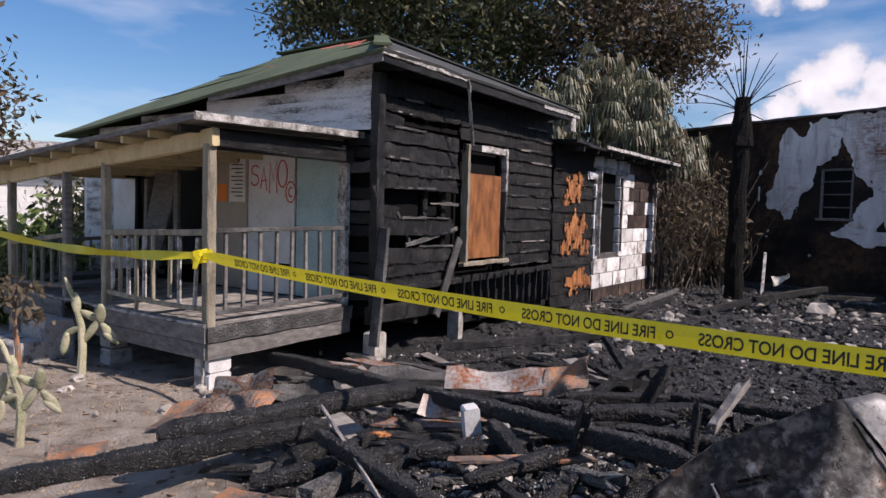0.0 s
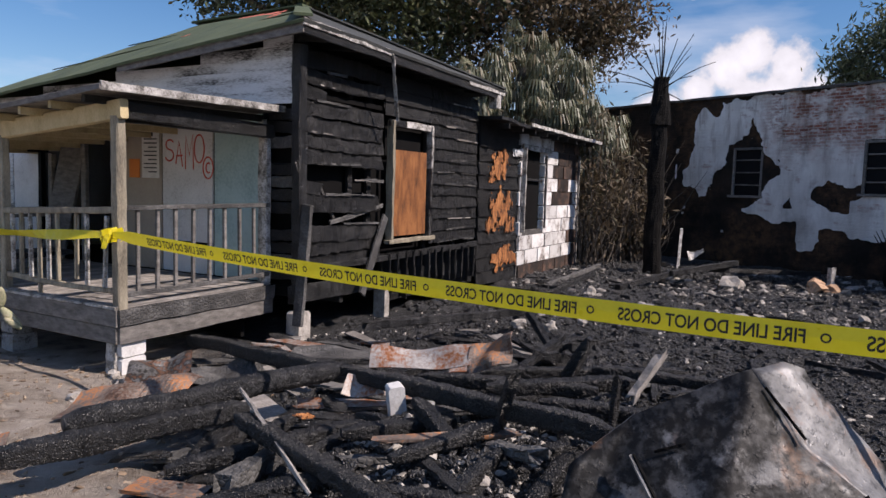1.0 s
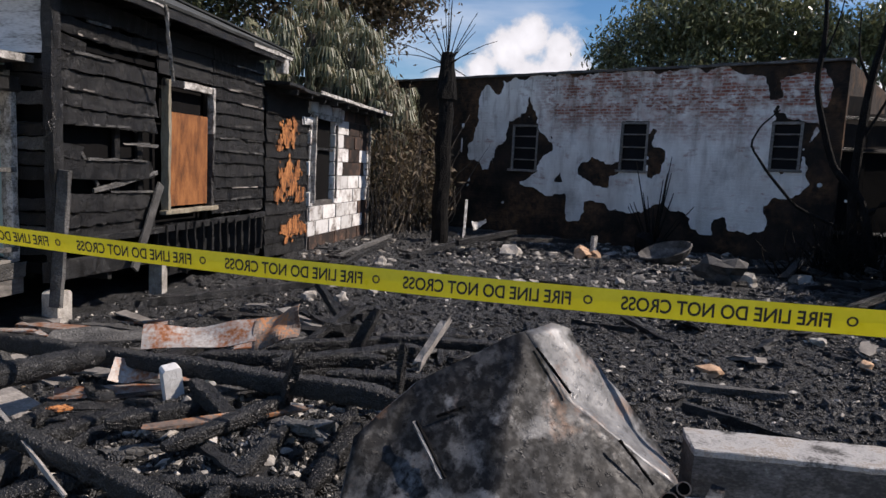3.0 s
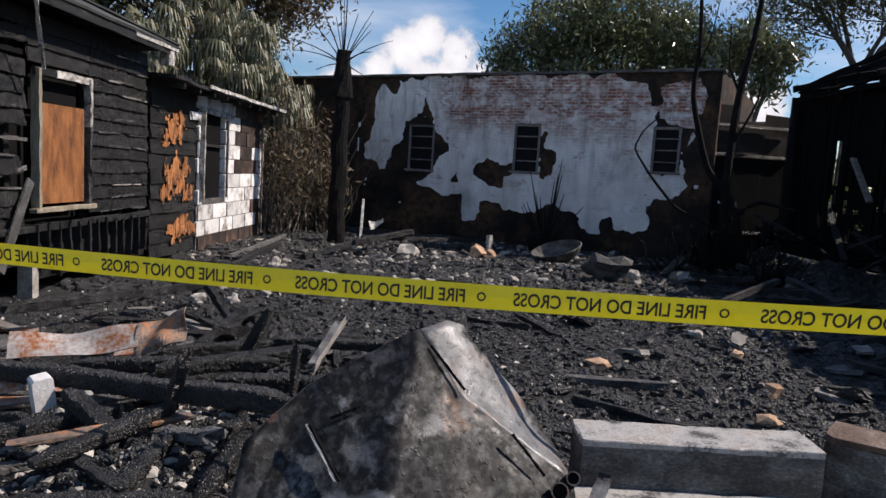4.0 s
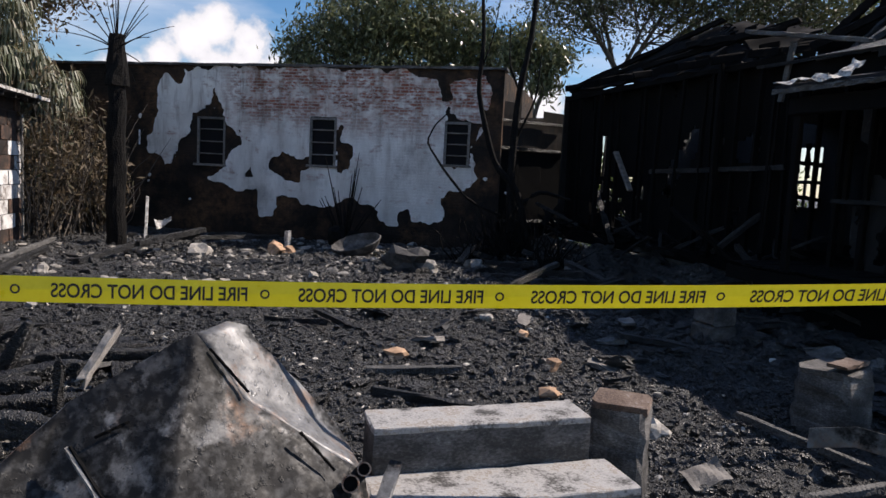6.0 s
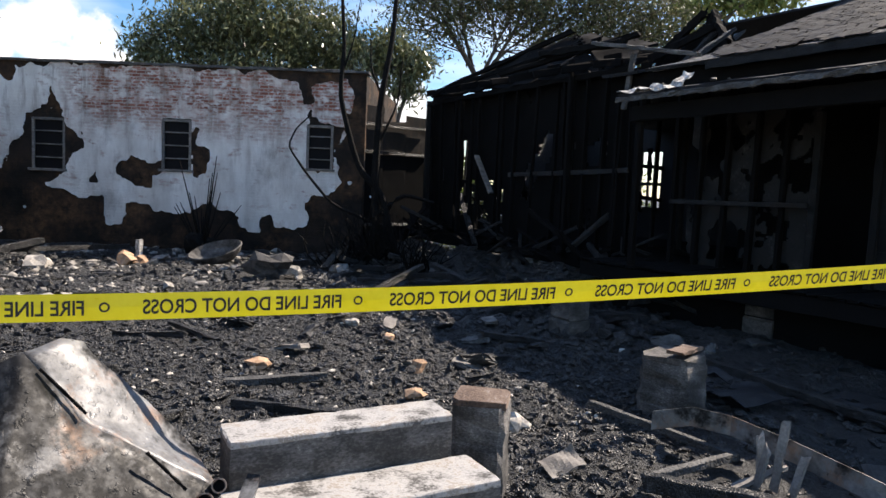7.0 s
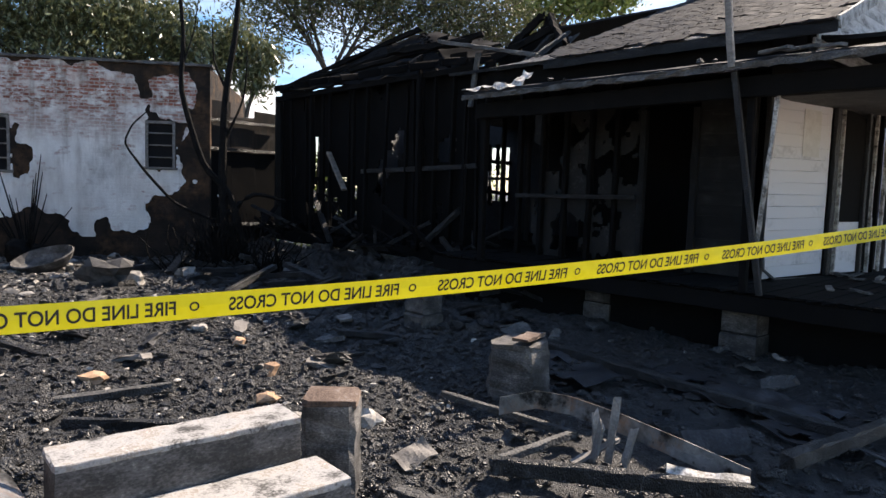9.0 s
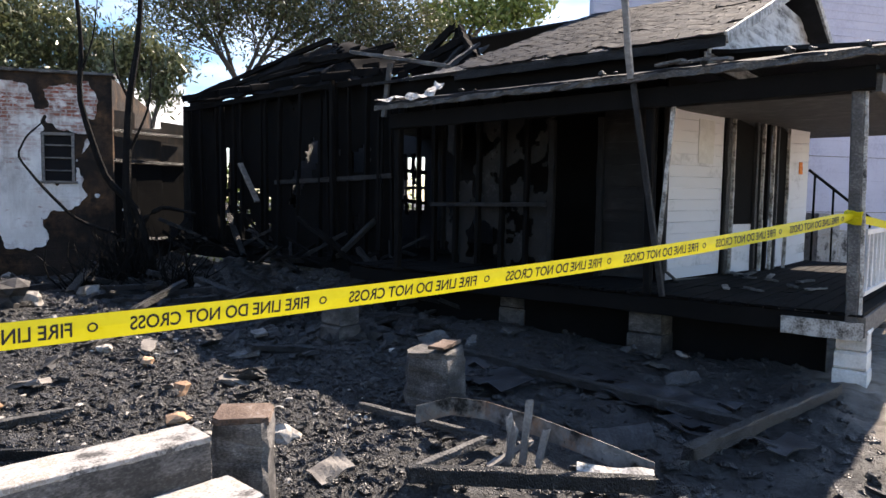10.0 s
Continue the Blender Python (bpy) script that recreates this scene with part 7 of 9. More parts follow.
def crumpled_casing():
    """The bent metal casing of an appliance, standing up out of the heap."""
    P = dict(a=(1.81, 2.58, 1.13), a2=(1.90, 2.57, 1.10), b=(1.63, 2.52, 1.12), c=(1.22, 2.67, 0.89), d=(0.94, 2.62, 0.71), e=(0.78, 2.4, 0.30), f=(1.74, 2.35, 0.88), g=(2.12, 2.05, 0.55),
             h=(2.05, 2.59, 0.90), i=(2.22, 2.34, 0.64), s=(1.1, 1.9, 0.24), r=(1.95, 1.78, 0.24), k=(2.16, 2.0, 0.24), l=(2.4, 2.5, 0.3), o=(1.3, 2.9, 0.3), q=(2.0, 2.9, 0.3))
    P = {n: Vector(v) for n, v in P.items()}
    org = Vector((1.6, 2.3, 0.2))
    top = thing("metal_casing", Matrix.Translation(org), "crumpled sooty sheet-metal casing standing in the debris", "casing")

    def face(name, keys, m, cuts, amp, label=""):
        bm = newbm()
        vs = [bm.verts.new(P[k] - org) for k in keys]
        bm.faces.new(vs)
        bmesh.ops.triangulate(bm, faces=bm.faces[:])
        bmesh.ops.subdivide_edges(bm, edges=bm.edges[:], cuts=cuts, use_grid_fill=True)
        bm.normal_update()
        for v in bm.verts:
            if not v.is_boundary:
                v.co += v.normal * 0.8 * (amp * noise.noise(v.co * 4.5) + amp * 0.5 * noise.noise(v.co * 11))
        for v in bm.verts:
            w = v.co * 5.5
            v.co += Vector((noise.noise(w), noise.noise(w + Vector((7, 0, 0))), noise.noise(w + Vector((0, 9, 0))))) * 0.016
        return thicken(part(name, bm, m, top, label, smooth=True), 0.006)

    face("front_face", "bcdesrgf", CASING_SOOTED, 9, 0.034, "black sooted metal face")
    face("side_face", ["a", "b", "f", "g", "i", "h", "a2"], CASING_BARE, 8, 0.02, "bare grey and rust-tinged metal face")
    face("lower_face", ["g", "r", "k"], CASING_BARE, 4, 0.01)
    face("end_face", ["i", "g", "k", "l"], CASING_BARE, 5, 0.015)
    face("back_face", ["a", "a2", "h", "i", "l", "q", "o"], RUST_DARK, 5, 0.02)
    face("left_face", ["a", "o", "e", "d", "c", "b"], CASING_BARE, 5, 0.012)
    # pressed seams and ribs
    def seam(p, q, m, w=0.012):
        a, b = Vector(p), Vector(q)
        d = (Vector((0.14, 0.14, 1.77)) - (a + b) / 2).normalized() * 0.006
        bar("seam", a - org + d, b - org + d, w, 0.01, m, top, segs=8, rough=0.002)
    seam((1.66, 2.46, 1.06), (1.75, 2.33, 0.90), SOOT_SHADE, 0.008)
    seam((1.88, 2.17, 0.75), (1.96, 2.05, 0.61), SOOT_SHADE, 0.008)
    seam((1.151, 2.522, 0.781), (1.182, 2.314, 0.634), CASING_BARE, 0.012)
    seam((1.163, 2.516, 0.785), (1.195, 2.307, 0.638), SOOT_SHADE, 0.008)
    seam((1.233, 2.484, 0.808), (1.337, 2.444, 0.85), SOOT_SHADE, 0.004)
    # pipe stub holes at the low corner
    for x, y, z, r in ((2.02, 2.02, 0.545, 0.032), (2.13, 2.06, 0.56, 0.026)):
        bm = newbm()
        bmesh.ops.create_cone(bm, cap_ends=False, segments=20, radius1=r, radius2=r, depth=0.05)
        ring = part("pipe_stub", bm, RUST_DARK, top)
        thicken(ring, 0.006)
        aim = (Vector((0.14, 0.14, 1.77)) - Vector((x, y, z))).normalized()
        ring.matrix_basis = Matrix.Translation(Vector((x, y, z)) - org + aim * 0.02) @ aim.to_track_quat("Z", "Y").to_matrix().to_4x4()
        bm = newbm()
        bmesh.ops.create_circle(bm, cap_ends=True, segments=20, radius=r)
        dark = part("pipe_hole", bm, SOOT_SHADE, top)
        dark.matrix_basis = ring.matrix_basis @ Matrix.Translation((0, 0, 0.003))
    bar("channel", Vector((2.04, 1.9, 0.41)) - org, Vector((2.3, 2.04, 0.54)) - org, 0.06, 0.03, CASING_BARE, top, segs=4)


crumpled_casing()


RUST_STONE = mat("rust_stained_concrete", [(0.02, 0.017, 0.015), (0.09, 0.055, 0.038), (0.15, 0.105, 0.08), (0.26, 0.225, 0.2)], 6, 60, (0.7, 0.95), 0.8, stops=(0.3, 0.68))


def steps():
    """Precast concrete steps and the pier beside them."""
    a, b = Vector((2.48, 2.46, 0)), Vector((3.44, 1.82, 0))
    run = (b - a).normalized()
    ang = math.degrees(math.atan2(run.y, run.x))
    m = Matrix.Translation(Vector((2.90, 2.05, 0))) @ pose(0, 0, 0, 0, 0, ang)
    st = thing("concrete_steps", m, "scorched concrete steps still standing in the ash", "steps")

    def slab(name, lo, hi):
        bm = newbm()
        lo, hi = Vector(lo), Vector(hi)
        nx = 26
        ny, nz = 7, 5
        vs = {}
        for i in range(nx + 1):
            for j in range(ny + 1):
                for k in range(nz + 1):
                    if i in (0, nx) or j in (0, ny) or k in (0, nz):
                        p = Vector((lo.x + (hi.x - lo.x) * i / nx, lo.y + (hi.y - lo.y) * j / ny, lo.z + (hi.z - lo.z) * k / nz))
                        edge = (i in (0, nx)) + (j in (0, ny)) + (k in (0, nz))
                        p += Vector((noise.noise(p * 9), noise.noise(p * 9 + Vector((5, 0, 0))), noise.noise(p * 9 + Vector((0, 7, 0))))) * (0.002 + 0.001 * edge)
                        if edge > 1:
                            p += ((lo + hi) / 2 - p).normalized() * 0.011 * (0.3 + 2.0 * abs(noise.noise(p * 14)))
                        vs[i, j, k] = bm.verts.new(p)
        for i in range(nx):
            for j in range(ny):
                bm.faces.new((vs[i, j, nz], vs[i + 1, j, nz], vs[i + 1, j + 1, nz], vs[i, j + 1, nz]))
                bm.faces.new((vs[i, j, 0], vs[i, j + 1, 0], vs[i + 1, j + 1, 0], vs[i + 1, j, 0]))
            for k in range(nz):
                bm.faces.new((vs[i, 0, k], vs[i + 1, 0, k], vs[i + 1, 0, k + 1], vs[i, 0, k + 1]))
                bm.faces.new((vs[i, ny, k], vs[i, ny, k + 1], vs[i + 1, ny, k + 1], vs[i + 1, ny, k]))
        for j in range(ny):
            for k in range(nz):
                bm.faces.new((vs[0, j, k], vs[0, j, k + 1], vs[0, j + 1, k + 1], vs[0, j + 1, k]))
                bm.faces.new((vs[nx, j, k], vs[nx, j + 1, k], vs[nx, j + 1, k + 1], vs[nx, j, k + 1]))
        return part(name, bm, CONC_SOOT_SHADE if name == "riser" else CONC, st)

    # pale tread caps on darker risers put lit tops and shaded fronts into colour
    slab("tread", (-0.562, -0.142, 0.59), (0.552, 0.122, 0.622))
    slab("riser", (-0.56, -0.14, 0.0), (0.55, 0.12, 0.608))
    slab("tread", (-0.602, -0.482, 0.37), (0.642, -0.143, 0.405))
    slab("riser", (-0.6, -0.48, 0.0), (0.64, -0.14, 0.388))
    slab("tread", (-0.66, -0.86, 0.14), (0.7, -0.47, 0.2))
    pr = thing("step_pier", Matrix.Translation((3.72, 1.68, 0)) @ pose(0, 0, 0, 0, 0, 16), "rust-stained sooty concrete pier beside the steps", "pier")
    bar("shaft", (0, 0, -0.05), (0.0, 0, 0.575), 0.3, 0.275, CONC_SOOT_SHADE, pr, up=(1, 0, 0), segs=9, rough=0.008, taper=(1.08, 0.98))
    bar("broken_cap", (0, 0, 0.57), (0.0, 0, 0.62), 0.294, 0.27, RUST_STONE, pr, "rust-brown broken top", up=(1, 0, 0), segs=6, rough=0.008, ragged=0.02)
    pr = thing("free_pier", Matrix.Translation((6.02, 1.05, 0)) @ pose(0, 0, 0, 0, 0, -18), "square sooty concrete pier standing alone in the ash", "pier")
    bar("shaft", (0, 0, -0.05), (0, 0, 0.52), 0.42, 0.40, CONC_SOOT_SHADE, pr, up=(1, 0, 0), segs=10, rough=0.014, taper=(1.05, 0.94), ragged=0.02)
    bar("top_scrap", (-0.17, -0.1, 0.555), (0.17, -0.08, 0.56), 0.14, 0.03, RUST_STONE, pr, "rust-brown scrap on top", segs=6, rough=0.008, ragged=0.03)


steps()


def right_debris():
    # curved metal strip, frame and sticks in front of the burnt house
    cu = [Vector((5.05, 1.0, 0.24)), Vector((5.12, 0.75, 0.3)), Vector((5.14, 0.5, 0.28)), Vector((4.92, 0.12, 0.26)), Vector((4.66, -0.25, 0.23)), Vector((4.5, -0.62, 0.16))]
    bm = newbm()
    prev = None
    for p in cu:
        cur = (bm.verts.new(p - cu[2] + Vector((0, 0, -0.075))), bm.verts.new(p - cu[2] + Vector((0.01, 0, 0.055))))
        if prev:
            bm.faces.new((prev[0], cur[0], cur[1], prev[1]))
        prev = cur
    thicken(solo("metal_strip", bm, CASING_BARE, Matrix.Translation(cu[2]), "long curved metal strip lying in the ash", "strip"), 0.006)
    beam((5.6, 1.6, 0.1), (4.95, 0.45, 0.13), 0.05, 0.05, CHAR_GREY, "burnt grey frame bar lying on ash", segs=8, rough=0.004)
    beam((4.95, 0.46, 0.13), (4.3, 0.85, 0.12), 0.05, 0.05, CHAR_GREY, "burnt grey frame bar lying on ash", segs=8, rough=0.004)
    beam((4.2, 0.85, 0.14), (4.3, -0.6, 0.16), 0.07, 0.1, CHAR, "charred rail lying on ash", segs=14)
    for k, (p, q) in enumerate((((4.78, 0.2, 0.05), (4.88, 0.17, 0.42)), ((4.7, 0.3, 0.05), (4.75, 0.25, 0.3)), ((4.75, 0.1, 0.04), (4.8, 0.05, 0.26)), ((4.6, 0.42, 0.06), (4.95, 0.15, 0.14)), ((4.82, 0.28, 0.05), (4.84, 0.3, 0.33)))):
        beam(p, q, 0.05, 0.02, ASHWOOD, "splintered grey stick standing in ash", segs=5, rough=0.005)
    sheet("torn_card", "torn grey card lying on the ash", (4.05, 1.35, 0.08), (0.22, -0.14, 0.05), (0.1, 0.14, 0.06), ASHWOOD, 0.06, 7, 8, 6, seed=3)
    sheet("white_scrap", "thin pale strip of scorched metal", (4.32, -0.15, 0.2), (0.02, -0.45, -0.03), (0.06, 0.0, 0.03), TRIM, 0.05, 8, 10, 3, seed=1)
    sheet("bent_tray", "bent blue-grey metal tray on ash", (5.0, -0.3, 0.05), (0.2, -0.42, 0.02), (0.1, 0.06, 0.14), BLUE_SHEET, 0.06, 5, 10, 6, seed=2)
    for c, du, dv in (((6.0, -1.2, 0.05), (1.1, 1.3, 0), (0.5, -0.4, 0)), ((6.5, 0.6, 0.05), (0.9, 1.0, 0), (0.45, -0.4, 0)), ((5.3, -1.6, 0.04), (0.7, 0.8, 0), (0.4, -0.35, 0))):
        sheet("fallen_panel", "scorched blue-grey panel lying flat on the ground", c, du, dv, BLUE_SHEET, 0.09, 2.5, 22, 12, seed=c[0], keep=lambda a, b: noise.noise(Vector((a * 5, b * 5, c[0]))) > -0.3)
    beam((7.95, 1.1, 0.06), (5.9, -1.5, 0.06), 0.1, 0.08, segs=22, label="long charred beam lying before the porch")
    beam((5.0, -0.9, 0.12), (7.0, -2.5, 0.12), 0.1, 0.1, segs=18, label="charred beam at the edge of the lot")
    beam((3.95, 1.72, 0.02), (3.75, 1.0, 0.04), 0.08, 0.08, CHAR_GREY, "burnt grey post lying on the ash", segs=10)
    rng = random.Random(77)
    for k in range(40):
        x, y = rng.uniform(5.5, 9.5), rng.uniform(-1.5, 6.5)
        if (x - 7.4) * 0.874 + (y + 2.75) * -0.486 > 0.8:
            continue
        bm = newbm()
        s = rng.uniform(0.06, 0.2)
        plank(bm, (-s, 0, 0), (s, 0, 0.02), s, 0.03, segs=3, rough=0.02, ragged=0.03)
        solo("scrap", bm, rng.choice((CHAR_GREY, CHAR, ASHWOOD, BLUE_SHEET)), Matrix.Translation((x, y, ground_z(x, y) + 0.05)) @ pose(0, 0, 0, rng.uniform(-30, 30), rng.uniform(-20, 20), rng.uniform(0, 180)), "scorched scrap lying on the shaded ground", "scrap", "scraps on the lot")
    # further back across the lot
    def stone(x, y, r, m, label, name="stone"):
        bm = newbm()
        rock(bm, (0, 0, 0), r, 0.75)
        solo(name, bm, m, Matrix.Translation((x, y, ground_z(x, y) + r * 0.35)), label, "stone", "stones on the lot")
    for x, y, r, m in ((9.1, 12.1, 0.2, BUFF), (9.35, 12.0, 0.15, BUFF), (7.75, 12.8, 0.22, STONE), (9.5, 8.7, 0.36, CONC_SOOT_SHADE), (9.9, 8.5, 0.2, STONE), (11.0, 8.2, 0.2, STONE), (11.35, 6.3, 0.24, CONC_SOOT_SHADE), (4.15, 11.0, 0.14, STONE),
                       (2.65, 8.3, 0.11, STONE), (2.3, 8.5, 0.09, STONE), (6.9, 13.6, 0.2, STONE), (5.0, 4.6, 0.09, BUFF), (5.9, 3.4, 0.1, BUFF), (5.2, 3.0, 0.07, BUFF), (6.6, 4.2, 0.08, BUFF), (7.0, 5.0, 0.07, STONE), (4.6, 2.4, 0.08, STONE), (5.0, 2.0, 0.1, STONE)):
        stone(x, y, r, m, "scorched buff stone lying on the ash" if m is BUFF else "pale grey rubble stone lying on the ash")
    beam((9.66, 12.4, 0.05), (9.66, 12.4, 0.42), 0.11, 0.11, TRIM, "short pale post standing in the rubble", segs=4, rough=0.004, ragged=0.01)
    beam((7.55, 14.6, 0.1), (7.95, 15.3, 0.98), 0.06, 0.04, TRIM, "slanting white stick standing in the rubble", segs=4, rough=0.003, ragged=0.01)
    sheet("white_scrap", "crumpled white scrap in the rubble", (7.8, 14.6, 0.3), (0.34, 0.0, 0.16), (0.02, 0.15, 0.2), TRIM, 0.16, 4, 10, 8, seed=5, keep=lambda a, b: b < 1.1 - a * 0.8)
    # an upturned basin
    bm = newbm()
    n = 18
    rings = []
    for r, z in ((0.3, 0.0), (0.42, 0.12), (0.5, 0.26), (0.48, 0.28), (0.4, 0.14), (0.26, 0.05)):
        rings.append([bm.verts.new((r * 1.15 * math.cos(2 * math.pi * k / n), r * 0.8 * math.sin(2 * math.pi * k / n), z + 0.01 * noise.noise(Vector((k, r, z))))) for k in range(n)])
    for a, b in zip(rings, rings[1:]):
        for k in range(n):
            bm.faces.new((a[k], a[(k + 1) % n], b[(k + 1) % n], b[k]))
    bm.faces.new(rings[-1])
    solo("old_basin", bm, CONC_SOOT_SHADE, Matrix.Translation((10.5, 11.0, 0.05)) @ pose(0, 0, 0, 22, -14, -60), "scorched metal basin lying tilted in rubble", "basin")
    for p, q, w in (((4.9, 11.6, 0.12), (7.6, 14.0, 0.2), 0.1), ((6.6, 13.0, 0.2), (8.4, 13.7, 0.36), 0.12), ((3.4, 10.8, 0.1), (5.2, 13.6, 0.12), 0.1), ((7.2, 13.9, 0.2), (10.0, 13.2, 0.2), 0.1), ((9.9, 9.6, 0.1), (12.2, 8.6, 0.2), 0.12), ((10.2, 7.6, 0.1), (12.6, 7.4, 0.2), 0.1), ((3.7, 11.9, 0.1), (6.0, 15.3, 0.1), 0.08)):
        beam(p, q, w, w, CHAR if w > 0.09 else CHAR_GREY, "charred beam lying across the rubble", segs=18)


right_debris()


def scatter():
    """Charcoal crumbs and pale rubble strewn over the lot."""
    rng = np.random.RandomState(5)

    def inside_lot(x, y):
        if (x - 7.4) * 0.874 + (y + 2.75) * -0.486 > 1.0:
            return False
        if x * 0.897 + y * 0.441 > 16.4:
            return False
        lx, ly = (x + 0.45) * 0.6 + (y - 8) * 0.8, (x + 0.45) * -0.8 + (y - 8) * 0.6
        return not (lx > -2.0 and ly > 0.15)

    g = (1 + 5 ** 0.5) / 2
    lump = np.array([[-1, g, 0], [1, g, 0], [-1, -g, 0], [1, -g, 0], [0, -1, g], [0, 1, g], [0, -1, -g], [0, 1, -g], [g, 0, -1], [g, 0, 1], [-g, 0, -1], [-g, 0, 1]]) / 1.9
    tris = np.array([[0, 11, 5], [0, 5, 1], [0, 1, 7], [0, 7, 10], [0, 10, 11], [1, 5, 9], [5, 11, 4], [11, 10, 2], [10, 7, 6], [7, 1, 8], [3, 9, 4], [3, 4, 2], [3, 2, 6], [3, 6, 8], [3, 8, 9], [4, 9, 5], [2, 4, 11], [6, 2, 10], [8, 6, 7], [9, 8, 1]])

    octa = np.array([[1, 0, 0], [-1, 0, 0], [0, 1, 0], [0, -1, 0], [0, 0, 1], [0, 0, -1]], float)
    octa_tris = np.array([[0, 2, 4], [2, 1, 4], [1, 3, 4], [3, 0, 4], [2, 0, 5], [1, 2, 5], [3, 1, 5], [0, 3, 5]])

    def strew(name, label, material, n, lo, hi, smin, smax, keep, flat=0.55, power=2.2, shape=(lump, tris)):
        body, facets = shape
        vs, fs = [], []
        while len(vs) < n:
            x, y = rng.uniform(lo[0], hi[0]), rng.uniform(lo[1], hi[1])
            if not inside_lot(x, y) or not keep(x, y):
                continue
            s = smin + (smax - smin) * rng.rand() ** power
            c = body * (s * np.array([rng.uniform(0.7, 1.6), rng.uniform(0.6, 1.0), flat * rng.uniform(0.6, 1.2)])) * rng.uniform(0.45, 1.3, (len(body), 1))
            a, b = rng.uniform(0, 6.28), rng.uniform(-1.1, 1.1)
            ca, sa, cb, sb = math.cos(a), math.sin(a), math.cos(b), math.sin(b)
            rot = np.array([[ca, -sa * cb, sa * sb], [sa, ca * cb, -ca * sb], [0, sb, cb]])
            v = c @ rot.T + np.array([x, y, ground_z(x, y) + s * 0.15])
            fs.append(facets + len(body) * len(vs))
            vs.append(v)
        me = pydata(name, np.concatenate(vs).tolist(), np.concatenate(fs).tolist(), material)
        tagged(new(name, me), label, "debris", kind="stuff")

    crumbs = mat("charcoal_crumbs", [(0.007, 0.007, 0.007), (0.02, 0.0198, 0.0195), (0.05, 0.0495, 0.049), (0.15, 0.148, 0.145)], 9, 60, (0.34, 0.7), 0.9, crack=0.8, crack_scale=40, stops=(0.3, 0.72), spec=0.6)
    strew("charcoal_debris", "black charcoal crumbs strewn over the burnt lot", crumbs, 36000, (-1.0, 1.2), (9.5, 9.5), 0.006, 0.05, lambda x, y: True, 0.65, 5.0)
    strew("charcoal_debris", "fine black crumbs and ash covering the near ground", crumbs, 60000, (0.8, 0.6), (7.6, 7.2), 0.005, 0.026, lambda x, y: True, 0.8, 3.0, (octa, octa_tris))
    strew("charcoal_debris", "larger lumps of char heaped near the casing", crumbs, 4200, (-0.9, 2.6), (3.4, 7.0), 0.012, 0.07, lambda x, y: True, 0.8)
    strew("charcoal_debris", "black debris over the far part of the lot", crumbs, 11000, (1.0, 6.0), (13.5, 17.0), 0.01, 0.085, lambda x, y: True, 0.8, 3.2)
    strew("charcoal_debris", "black debris on the shaded ground", crumbs, 4500, (3.0, -2.5), (10.0, 5.0), 0.012, 0.08, lambda x, y: True)
    strew("charcoal_debris", "heaped black wreckage beside the burnt house", crumbs, 3500, (8.0, 2.0), (16.0, 11.0), 0.03, 0.13, lambda x, y: (x - 7.4) * 0.874 + (y + 2.75) * -0.486 > -3.0, 0.8, 2.0)
    strew("pale_rubble", "pale ash, plaster and rubble crumbs", STONE, 3600, (-0.5, 1.5), (12.0, 15.0), 0.006, 0.04, lambda x, y: noise.noise(Vector((x * 0.5, y * 0.5, 3))) > -0.15, 0.6, 3.0)
    strew("pale_rubble", "white crumbs of plaster in the near heap", STONE, 1300, (-0.6, 2.8), (1.6, 4.6), 0.008, 0.045, lambda x, y: True, 0.6, 2.0)
    strew("pale_rubble", "grey rubble and plaster lumps below the far wall", STONE, 900, (2.5, 8.5), (13.0, 16.5), 0.02, 0.12, lambda x, y: noise.noise(Vector((x * 0.7, y * 0.7, 8))) > -0.1, 0.6, 2.6)
    strew("soil_litter", "dry leaves and chips on sandy soil", mat("soil_litter", [(0.05, 0.035, 0.025), (0.2, 0.14, 0.09), (0.4, 0.33, 0.25)], 9, 60, (0.8, 0.95), 0.4, vary=0.3), 1500, (-5.0, 3.0), (-0.5, 8.2), 0.008, 0.035, lambda x, y: True, 0.35, 2.0)


scatter()

# ---------------------------------------------------------------- plants
def polar(az, el, d):
    return Vector((-math.sin(radians(az)) * d, math.cos(radians(az)) * d, 1.8 + d * math.tan(radians(el))))


def tube(bm, pts, r0, r1, sides=8, wob=0.0):
    pts = [Vector(p) for p in pts]
    rings = []
    for k, p in enumerate(pts):
        d = (pts[min(k + 1, len(pts) - 1)] - pts[max(k - 1, 0)]).normalized()
        a = d.orthogonal().normalized()
        b = d.cross(a)
        r = r0 + (r1 - r0) * k / max(1, len(pts) - 1)
        rings.append([bm.verts.new(p + (a * math.cos(6.2832 * j / sides) + b * math.sin(6.2832 * j / sides)) * r * (1 + wob * random.uniform(-1, 1))) for j in range(sides)])
    for x, y in zip(rings, rings[1:]):
        for j in range(sides):
            bm.faces.new((x[j], x[(j + 1) % sides], y[(j + 1) % sides], y[j]))
    bm.faces.new(rings[-1])


def bend(p, q, n=6, amp=0.3, rng=random):
    p, q = Vector(p), Vector(q)
    o = Vector((rng.uniform(-1, 1), rng.uniform(-1, 1), rng.uniform(-0.3, 0.8))) * amp
    return [p.lerp(q, k / n) + o * math.sin(math.pi * k / n) + Vector((rng.uniform(-1, 1), rng.uniform(-1, 1), rng.uniform(-1, 1))) * amp * 0.12 for k in range(n + 1)]


